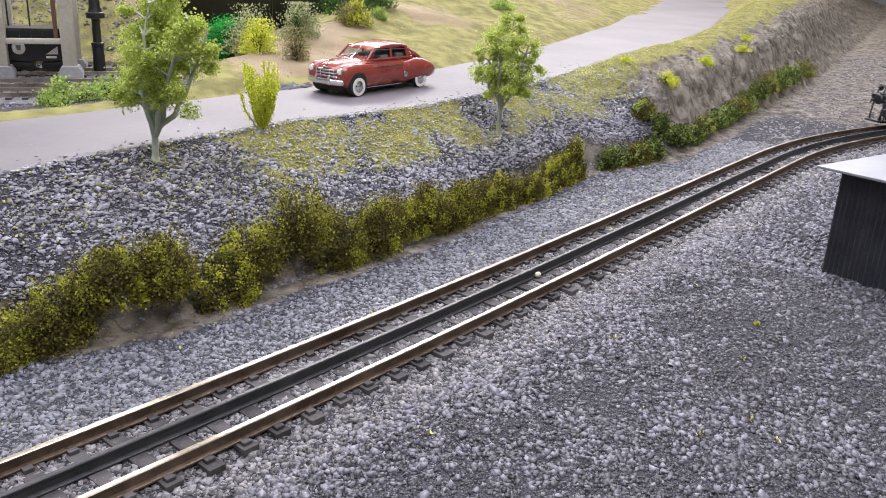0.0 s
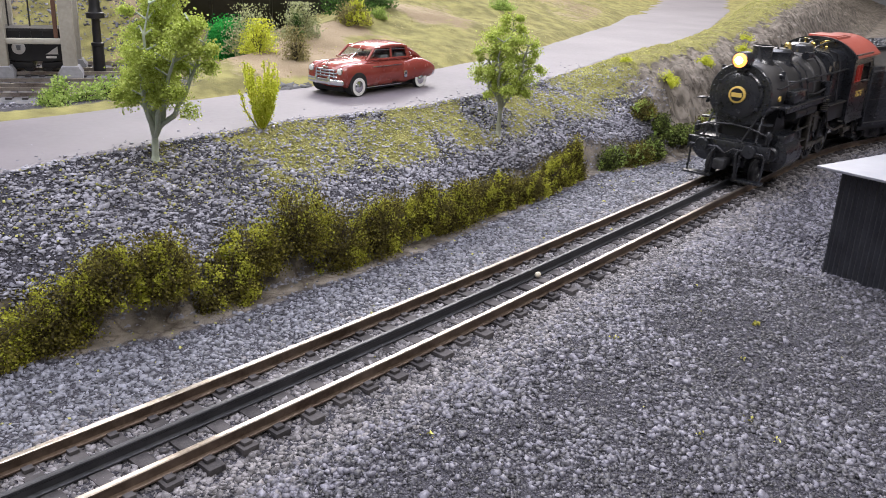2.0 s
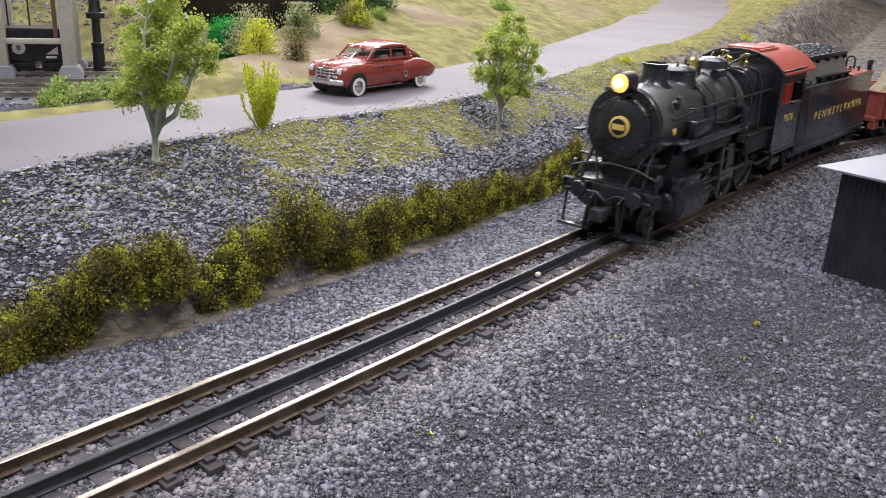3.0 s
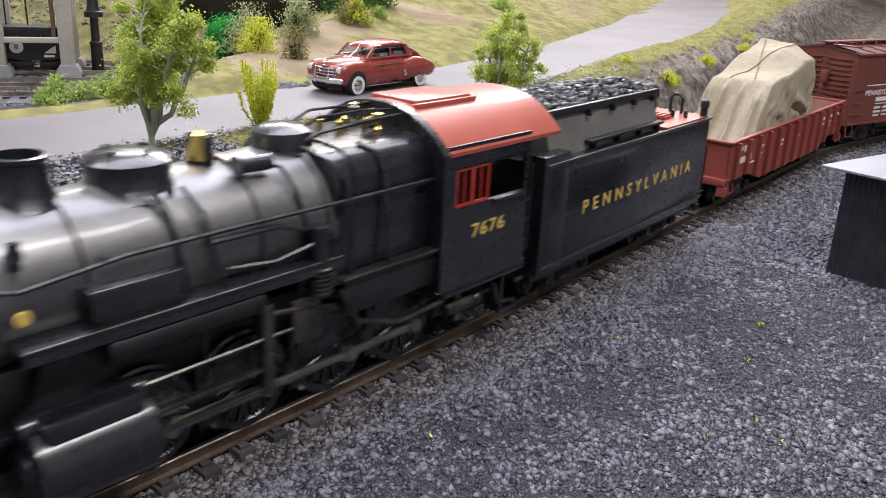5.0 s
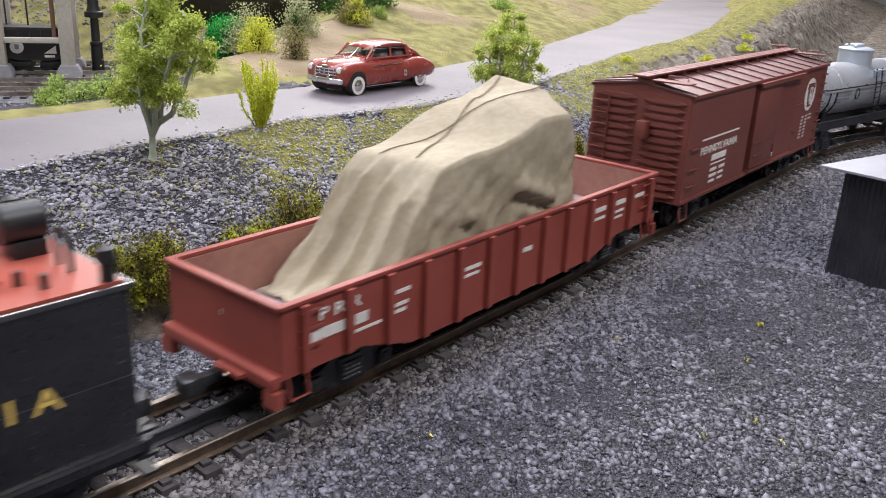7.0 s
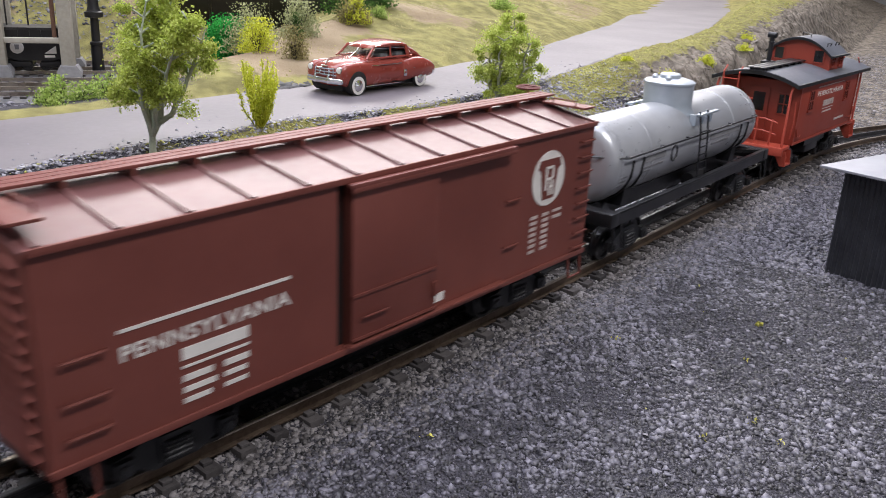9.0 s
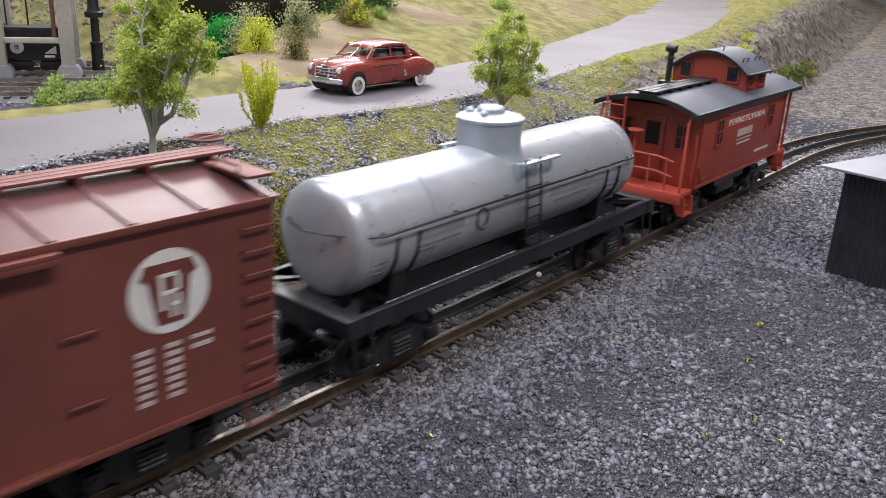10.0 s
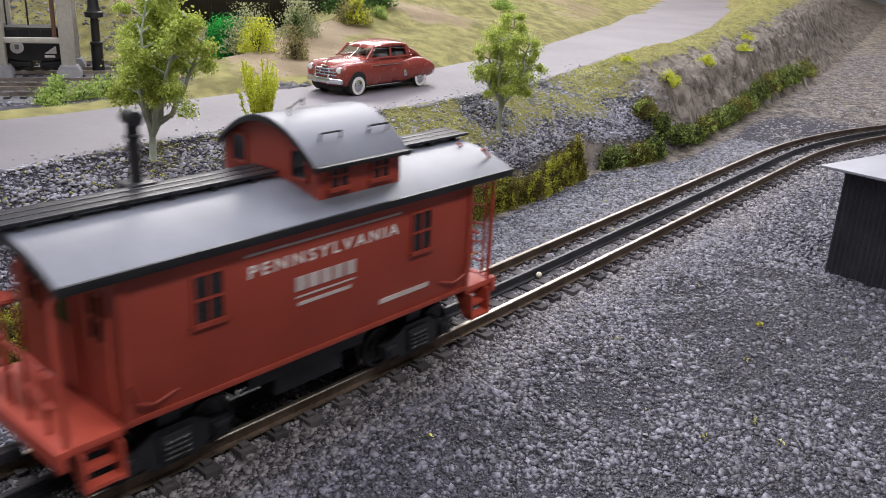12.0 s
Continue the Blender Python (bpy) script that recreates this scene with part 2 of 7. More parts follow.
def ground_material():
    m = bpy.data.materials.new("layout_ground")
    m.use_nodes = True
    n, l = m.node_tree.nodes, m.node_tree.links
    b = n["Principled BSDF"]
    b.inputs["Roughness"].default_value = 0.95
    b.inputs["Specular IOR Level"].default_value = 0.2
    tc = n.new("ShaderNodeTexCoord")

    def noise_of(scale, detail=5.0):
        k = n.new("ShaderNodeTexNoise")
        k.inputs["Scale"].default_value, k.inputs["Detail"].default_value = scale, detail
        l.new(tc.outputs["Object"], k.inputs["Vector"])
        return k.outputs["Fac"]

    def two(fac, a, c, lo=0.35, hi=0.65):
        r = n.new("ShaderNodeValToRGB")
        r.color_ramp.elements[0].position, r.color_ramp.elements[1].position = lo, hi
        r.color_ramp.elements[0].color, r.color_ramp.elements[1].color = (*a, 1), (*c, 1)
        l.new(fac, r.inputs["Fac"])
        return r.outputs["Color"]

    grit = two(noise_of(1500), (0.012, 0.0117, 0.0148), (0.088, 0.085, 0.100))
    soil = two(noise_of(75, 9), (0.085, 0.073, 0.059), (0.255, 0.223, 0.185))
    warp = n.new("ShaderNodeTexNoise")
    warp.inputs["Scale"].default_value, warp.inputs["Detail"].default_value = 60.0, 6.0
    l.new(tc.outputs["Object"], warp.inputs["Vector"])
    sway = n.new("ShaderNodeVectorMath")
    sway.operation = "MULTIPLY_ADD"
    sway.inputs[1].default_value = (0.03, 0.03, 0.03)
    l.new(warp.outputs["Color"], sway.inputs[0])
    l.new(tc.outputs["Object"], sway.inputs[2])
    crack = n.new("ShaderNodeTexVoronoi")
    crack.feature = "DISTANCE_TO_EDGE"
    crack.inputs["Scale"].default_value = 42.0
    l.new(sway.outputs[0], crack.inputs["Vector"])
    split = two(crack.outputs["Distance"], (0.55, 0.52, 0.5), (1.0, 1.0, 1.0), 0.0, 0.05)
    cut = n.new("ShaderNodeMix")
    cut.data_type, cut.blend_type = "RGBA", "MULTIPLY"
    cut.inputs[0].default_value = 1.0
    l.new(soil, cut.inputs[6])
    l.new(split, cut.inputs[7])
    soil = cut.outputs[2]
    grass = two(noise_of(60, 8), (0.148, 0.134, 0.052), (0.28, 0.258, 0.095))
    tan = two(noise_of(15, 8), (0.215, 0.162, 0.10), (0.33, 0.262, 0.172))
    zones = n.new("ShaderNodeVertexColor")
    zones.layer_name = "zones"
    sep = n.new("ShaderNodeSeparateColor")
    l.new(zones.outputs["Color"], sep.inputs[0])
    edge = noise_of(150, 6)

    def blend(w, a, c):
        ad = n.new("ShaderNodeMath")
        ad.operation = "ADD"
        l.new(w, ad.inputs[0])
        l.new(edge, ad.inputs[1])
        mr = n.new("ShaderNodeMapRange")
        mr.inputs["From Min"].default_value, mr.inputs["From Max"].default_value = 0.85, 1.15
        l.new(ad.outputs[0], mr.inputs["Value"])
        mx = n.new("ShaderNodeMix")
        mx.data_type = "RGBA"
        l.new(mr.outputs["Result"], mx.inputs[0])
        l.new(a, mx.inputs[6])
        l.new(c, mx.inputs[7])
        return mx.outputs[2]

    col = blend(sep.outputs[1], grit, soil)
    col = blend(sep.outputs[0], col, grass)
    col = blend(sep.outputs[2], col, tan)
    l.new(col, b.inputs["Base Color"])
    bp = n.new("ShaderNodeBump")
    bp.inputs["Strength"].default_value, bp.inputs["Distance"].default_value = 0.9, 0.0012
    l.new(noise_of(1300, 4), bp.inputs["Height"])
    l.new(bp.outputs["Normal"], b.inputs["Normal"])
    return m


def axis_steps(lo, a, b, hi, fine, coarse):
    return np.concatenate([np.arange(lo, a, coarse), np.arange(a, b, fine), np.arange(b, hi + 1, coarse)])


def build_ground():
    xs = axis_steps(-1600, 60, 1500, 4400, 3.5, 50.0)
    ys = axis_steps(-1600, -180, 540, 2600, 3.5, 50.0)
    gx, gy = np.meshgrid(xs, ys)
    gz = height(gx, gy)
    nx, ny = len(xs), len(ys)
    i = np.arange(nx * ny).reshape(ny, nx)
    faces = np.stack([i[:-1, :-1], i[:-1, 1:], i[1:, 1:], i[1:, :-1]], -1).reshape(-1, 4)
    ob = raw_mesh("ground", np.stack([gx, gy, gz], -1).reshape(-1, 3), faces, ground_material(), smooth=True)
    beyond = gy - along(FAR_EDGE, gx)
    tan = np.clip(smooth(-0.15, 0.4, wave(gx, gy, 110, 3, 5.0)) * smooth(10, 40, beyond) * (1 - 0.45 * smooth(650, 850, gx)) + smooth(5, 25, beyond) * np.exp(-((gx - 470) / 70) ** 2), 0, 1)
    col = np.stack([np.clip(zone_grass(gx, gy), 0, 1), zone_soil(gx, gy), tan, np.ones_like(gx)], -1).reshape(-1)
    at = ob.data.color_attributes.new("zones", "FLOAT_COLOR", "POINT")
    at.data.foreach_set("color", col.astype(np.float32))
    tagged(ob, "grey gravel and clay ground of a model railway", "ground", kind="structure")


build_ground()


def build_road():
    xs = np.concatenate([np.arange(-600, 1300, 10.0), np.arange(1300, 4300, 40.0)])
    rows = []
    for x in xs:
        a, b = float(along(NEAR_EDGE, x)), float(along(FAR_EDGE, x))
        a += 2.2 * math.sin(x / 17.0) * math.sin(x / 41.0)
        b += 2.2 * math.sin(x / 23.0 + 1) * math.sin(x / 37.0)
        rows.append([(x, a - 2.5, ROAD_Z - 2.2), (x, a - 1, ROAD_Z - 0.95), (x, a + 1.5, ROAD_Z - 0.25)]
                    + [(x, a + 1.5 + (b - a - 3) * k / 6, ROAD_Z - 0.2 + 0.5 * (1 - (k / 3 - 1) ** 2)) for k in range(7)] + [(x, b, ROAD_Z - 0.35)])
    w = len(rows[0])
    faces = [(i * w + k, (i + 1) * w + k, (i + 1) * w + k + 1, i * w + k + 1) for i in range(len(rows) - 1) for k in range(w - 1)]
    road = raw_mesh("road", [p for r in rows for p in r], faces, ROADM, smooth=True)
    road.data.set_sharp_from_angle(angle=radians(25))
    tagged(road, "smooth mauve-grey painted road on the bank", "road", kind="structure")


build_road()


# ---- track ----
def sweep(name, outline, s0, s1, step, material, label, lift=0.0):
    verts, faces = [], []
    n = len(outline)
    steps = np.arange(s0, s1 + 0.1, step)
    for s in steps:
        x, y, a = track(s)
        for u, v in outline:
            verts.append((x - math.sin(a) * u, y + math.cos(a) * u, v + lift))
    for i in range(len(steps) - 1):
        for k in range(n):
            j = (k + 1) % n
            faces.append((i * n + k, i * n + j, (i + 1) * n + j, (i + 1) * n + k))
    return raw_mesh(name, verts, faces, material)


def build_track():
    th = thing("railway_track", 0, 0, 0, "three-rail model railway track with dark wooden ties", "track")
    tagged(th, kind="structure")
    for name, off, body in (("rail", 17.1, RAIL), ("rail", -17.1, RAIL), ("centre_rail", 0.0, RAIL_DARK)):
        w = 1.15 if off else 1.0
        o = sweep(name, [(off - 2.0, -5.0), (off + 2.0, -5.0), (off + 2.0, -4.4), (off + 0.55, -3.9), (off + 0.55, -1.6), (off + w, -1.2), (off + w, -0.35),
                         (off - w, -0.35), (off - w, -1.2), (off - 0.55, -1.6), (off - 0.55, -3.9), (off - 2.0, -4.4)], -400, 1500, 12, body, "")
        o.parent = th
        h = sweep("rail_head", [(off + w, -0.34), (off + w - 0.3, 0.0), (off - w + 0.3, 0.0), (off - w, -0.34)], -400, 1500, 12, RAIL_TOP if off else RAIL_DARK, "")
        h.parent = o
    return th


TRACK = build_track()
# ---- loose stones ----
def stones_mesh(name, px, py, pz, size, material, rng, parent=None, flat=0.7, join=True):
    """Many small angular stones in one mesh: each a crooked eight-cornered lump."""
    n = len(px)
    cube = np.array([(a, b, c) for a in (-1, 1) for b in (-1, 1) for c in (-1, 1)], float)
    v = cube[None] * rng.uniform(0.25, 1.0, (n, 8, 3))
    v[:, :, 0] *= rng.uniform(0.75, 1.3, (n, 1))
    v[:, :, 2] *= flat * rng.uniform(0.45, 1.1, (n, 1))
    v *= size[:, None, None]
    ax = rng.uniform(0, 2 * np.pi, n)
    tilt = rng.normal(0, 0.38, n)
    c, s = np.cos(tilt)[:, None], np.sin(tilt)[:, None]
    y, z = v[..., 1] * c - v[..., 2] * s, v[..., 1] * s + v[..., 2] * c
    x = v[..., 0]
    c, s = np.cos(ax)[:, None], np.sin(ax)[:, None]
    x, y = x * c - y * s, x * s + y * c
    v = np.stack([x + px[:, None], y + py[:, None], z + pz[:, None]], -1)
    quad = np.array([(0, 1, 3, 2), (4, 6, 7, 5), (0, 4, 5, 1), (2, 3, 7, 6), (1, 5, 7, 3)])
    f = (quad[None] + 8 * np.arange(n)[:, None, None]).reshape(-1, 4)
    me = bpy.data.meshes.new(name)
    me.vertices.add(n * 8)
    me.vertices.foreach_set("co", (v.reshape(-1) * MM).astype(np.float32))
    me.loops.add(len(f) * 4)
    me.loops.foreach_set("vertex_index", f.reshape(-1).astype(np.int32))
    me.polygons.add(len(f))
    me.polygons.foreach_set("loop_start", np.arange(0, len(f) * 4, 4, dtype=np.int32))
    me.update(calc_edges=True)
    me.materials.append(material)
    ob = new(name, me)
    if parent is not None:
        ob.parent = parent
    return ob
# ---- the train: paints ----
ENGINE = surf("satin_black_engine_paint", (0.005, 0.0056, 0.0075), (0.013, 0.0145, 0.0185), 40, 0.28, spec=0.7, fine=500, fine_amount=0.3, coat=0.35)
BUNKER = surf("worn_grey_bunker_paint", (0.11, 0.104, 0.096), (0.20, 0.19, 0.175), 45, 0.36, fine=500, metal=0.2, spec=0.8)
# grey metal base lifts the ceiling's sheen on the black boiler paint
ENGINE_GREY = surf("sheen_boiler_black", (0.15, 0.147, 0.147), (0.225, 0.22, 0.218), 45, 0.42, 1.0, fine=500, coat=0.3)
BLACK = surf("matt_black", (0.005, 0.0054, 0.0068), (0.017, 0.017, 0.019), 80, 0.42, fine=800)
IRON = surf("oily_dark_steel", (0.022, 0.022, 0.024), (0.075, 0.075, 0.078), 120, 0.34, 0.6, fine=900)
BRIGHT = surf("bright_steel_rod", (0.20, 0.19, 0.175), (0.38, 0.365, 0.335), 120, 0.32, 0.9)
WORN = surf("worn_oily_steel", (0.05, 0.047, 0.042), (0.17, 0.158, 0.135), 120, 0.33, 0.85, fine=900)
BRASS = surf("polished_brass", (0.55, 0.38, 0.10), (0.75, 0.58, 0.2), 150, 0.22, 0.95)
CAB_RED = surf("orange_red_roof_paint", (0.31, 0.066, 0.044), (0.385, 0.092, 0.064), 35, 0.36, fine=400, fine_amount=0.2, coat=0.25)
WINDOW_RED = surf("red_window_sash", (0.36, 0.03, 0.02), (0.5, 0.05, 0.035), 60, 0.45)
OXIDE = surf("oxide_red_boxcar_paint", (0.135, 0.036, 0.027), (0.175, 0.050, 0.038), 25, 0.50, fine=300, fine_amount=0.2, bump=0.08, bump_scale=600)
OXIDE_ROOF = surf("oxide_red_roof_panel", (0.10, 0.040, 0.038), (0.14, 0.057, 0.054), 25, 0.40, spec=0.5, fine=300, fine_amount=0.2)
GONDOLA = surf("freight_car_red", (0.21, 0.042, 0.03), (0.28, 0.062, 0.045), 30, 0.52, fine=300, fine_amount=0.25, bump=0.1, bump_scale=600)
GONDOLA_IN = surf("worn_gondola_inside", (0.23, 0.10, 0.075), (0.34, 0.18, 0.14), 25, 0.7, fine=300)
CABOOSE = surf("caboose_red", (0.24, 0.034, 0.018), (0.30, 0.046, 0.026), 28, 0.5, fine=320, fine_amount=0.22, bump=0.06, bump_scale=600)
CABOOSE_STEP = surf("bright_red_steps", (0.36, 0.05, 0.03), (0.44, 0.075, 0.045), 28, 0.5, fine=320)
SLATE = surf("slate_grey_roof_paint", (0.080, 0.086, 0.102), (0.120, 0.127, 0.148), 30, 0.40, fine=320, fine_amount=0.2)
SILVER = surf("aluminium_tank_paint", (0.38, 0.395, 0.42), (0.49, 0.505, 0.53), 22, 0.30, 0.5, fine=260, fine_amount=0.2)
SILVER_DULL = surf("aluminium_dome_paint", (0.36, 0.41, 0.46), (0.47, 0.51, 0.56), 22, 0.35, 0.4, fine=260, fine_amount=0.2)
GOLD = surf("gold_leaf_lettering", (0.62, 0.42, 0.09), (0.74, 0.53, 0.14), 80, 0.5)
WHITE = surf("white_lettering", (0.62, 0.60, 0.57), (0.76, 0.74, 0.71), 120, 0.6)
SOFT_WHITE = surf("faded_white_lettering", (0.40, 0.33, 0.31), (0.55, 0.48, 0.46), 120, 0.6)
DIM = surf("dark_grey_lettering", (0.16, 0.16, 0.17), (0.24, 0.24, 0.25), 120, 0.6)
GONDOLA_FLOOR = surf("worn_mauve_floor", (0.24, 0.17, 0.165), (0.36, 0.275, 0.275), 25, 0.6, fine=300)
CANVAS = surf("tan_canvas", (0.255, 0.215, 0.145), (0.395, 0.345, 0.25), 22, 0.9, fine=420, bump=0.35, bump_scale=900)
ROPE = surf("brown_rope", (0.15, 0.115, 0.075), (0.24, 0.19, 0.13), 200, 0.9)
COAL = surf("glossy_coal", (0.008, 0.008, 0.010), (0.035, 0.036, 0.042), 260, 0.35, per_island=0.2)
LAMP_GLOW = glow("warm_headlamp_glow", (1.0, 0.36, 0.08), 2.4)
LAMP_CORE = glow("headlamp_bulb", (1.0, 0.80, 0.50), 16.0)
# near-black that paints the unlit inside of the boxcar
DARK = surf("unlit_inside_black", (0.006, 0.006, 0.006), (0.012, 0.012, 0.012), 60, 0.9)

SPINNERS, RODS, CARS = [], [], []
SPEED = 183.9


def writing(name, text, x, y, z, size, material, parent, spacing=1.0, bold=0.0, width=None):
    """Flat raised letters on a side that faces -y, starting at x with their foot at z."""
    cu = bpy.data.curves.new(name, "FONT")
    cu.body, cu.size, cu.space_character, cu.offset, cu.extrude = text, size, spacing, bold, 0.08
    cu.resolution_u = 3
    tmp = bpy.data.objects.new(name, cu)
    scene.collection.objects.link(tmp)
    me = bpy.data.meshes.new_from_object(tmp.evaluated_get(bpy.context.evaluated_depsgraph_get()))
    bpy.data.objects.remove(tmp)
    w = max(v.co.x for v in me.vertices)
    k = width / w if width else 1.0
    me.transform(Matrix(((MM * k, 0, 0, x * MM), (0, 0, -MM, y * MM), (0, MM, 0, z * MM), (0, 0, 0, 1))))
    me.materials.clear()
    me.materials.append(material)
    ob = new(name, me)
    ob.parent = parent
    return ob


def bars(name, rows, y, material, parent):
    """Plain bars for writing that cannot be read: (x0, x1, z0, z1) each."""
    for x0, x1, z0, z1 in rows:
        bm = bmesh.new()
        box(bm, x0, x1, y - 0.15, y + 0.1, z0, z1)
        part(name, bm, material, parent)


def wheelset(parent, x, z, r, half=15.2, spokes=0, material=None):
    bm = bmesh.new()
    for s in (-1, 1):
        lathe(bm, [(1.2, half - 1.0), (r * 0.35, half - 0.6), (r * 0.8, half - 0.2), (r + 1.0, half - 0.4), (r + 1.0, half + 0.5), (r, half + 1.0), (r, half + 3.6),
                   (r * 0.86, half + 3.6), (r * 0.8, half + 2.4), (r * 0.4, half + 2.8), (r * 0.3, half + 3.6), (0.8, half + 3.7)] if s > 0 else
              [(0.8, -half - 3.7), (r * 0.3, -half - 3.6), (r * 0.4, -half - 2.8), (r * 0.8, -half - 2.4), (r * 0.86, -half - 3.6), (r, -half - 3.6), (r, -half - 1.0),
               (r + 1.0, -half - 0.5), (r + 1.0, -half + 0.4), (r * 0.8, -half + 0.2), (r * 0.35, -half + 0.6), (1.2, -half + 1.0)], axis="Y", seg=24)
    rod(bm, (0, -half - 4, 0), (0, half + 4, 0), 1.3, 10)
    ob = part("wheelset", bm, material or IRON, parent, at=(x, 0, z))
    for s in (-1, 1) if spokes else ():
        for k in range(spokes):
            a = 2 * math.pi * k / spokes
            bm = bmesh.new()
            rod(bm, (0, s * (half + 3.0), 0), (r * 0.85 * math.cos(a), s * (half + 2.8), r * 0.85 * math.sin(a)), 0.8, 5)
            part("spoke", bm, material, ob)
        bm = bmesh.new()
        rod(bm, (7.0, s * (half + 2), 0), (7.0, s * (half + 6.5), 0), 1.6, 10)
        part("crank_pin", bm, WORN, ob)
        bm = bmesh.new()
        prism(bm, [(-r * 0.86, -r * 0.2), (-r * 0.6, -r * 0.62), (-r * 0.6, r * 0.62), (-r * 0.86, r * 0.2)], s * (half + 2.6), s * (half + 3.7), "Y")
        part("counterweight", bm, material, ob)
    SPINNERS.append((ob, x, z, r))
    return ob


def truck(car, x, base=35.0, r=8.6, top=22.0):
    """A four-wheel truck: bolster, two cast side frames with springs, two wheelsets."""
    bm = bmesh.new()
    box(bm, x - 4, x + 4, -22, 22, r + 1, top, 0.6)
    tr = part("truck", bm, BLACK, car, "black cast freight truck")
    for s in (-1, 1):
        bm = bmesh.new()
        b = base / 2
        y0, y1 = sorted((s * 20.5, s * 23.5))
        prism(bm, [(x - b - 4, r - 2), (x - b - 4, r + 3), (x - b + 3, r + 3.6), (x - 7, r + 7.5), (x + 7, r + 7.5), (x + b - 3, r + 3.6), (x + b + 4, r + 3), (x + b + 4, r - 2),
                   (x + b - 3, r - 2), (x + 8, r - 5.5), (x - 8, r - 5.5), (x - b + 3, r - 2)], y0, y1, "Y")
        for d in (-b, b):
            box(bm, x + d - 3, x + d + 3, min(s * 23, s * 25.5), max(s * 23, s * 25.5), r - 2.6, r + 2.8, 0.5)
            rod(bm, (x + d, s * 25.2, r), (x + d, s * 26.4, r), 1.8, 8)
        box(bm, x - 5.5, x + 5.5, min(s * 23, s * 24.6), max(s * 23, s * 24.6), r - 3.8, r + 5.5, 0.4)
        part("side_frame", bm, BLACK, tr)
        for d in (-3, 0, 3):
            bm = bmesh.new()
            lathe(bm, [p for k in range(4) for p in ((1.0, k * 1.8), (1.5, k * 1.8 + 0.45), (1.5, k * 1.8 + 1.0), (1.0, k * 1.8 + 1.4))], (x + d, s * 24.8, r - 3.0), seg=8)
            part("spring", bm, IRON, tr)
    for d in (-base / 2, base / 2):
        wheelset(tr, x + d, r, r)
    return tr


def coupler(car, x, way):
    bm = bmesh.new()
    box(bm, min(x, x + way * 13), max(x, x + way * 13), -2, 2, 10.5, 14.5, 0.5)
    box(bm, min(x + way * 9, x + way * 17), max(x + way * 9, x + way * 17), -4, 4, 9.5, 16, 1.2)
    part("coupler", bm, IRON, car, "grey steel knuckle coupler")


def rung(bm, x0, x1, y, z, out=1.6, r=0.35):
    pipe(bm, [(x0, y, z), (x0, y - out, z), (x1, y - out, z), (x1, y, z)], r, 5)


def arch(half, z_eave, z_peak, n=14, power=2.0):
    """Points of a shallow arch across the car, from -half to half."""
    return [(half * (2 * k / n - 1), z_eave + (z_peak - z_eave) * (1 - abs(2 * k / n - 1) ** power)) for k in range(n + 1)]


def shell(bm, half, z_eave, z_peak, thick, a, b, n=14, power=2.0):
    up = arch(half, z_eave, z_peak, n, power)
    prism(bm, up + [(u, v - thick) for u, v in reversed(up)], a, b, "X")


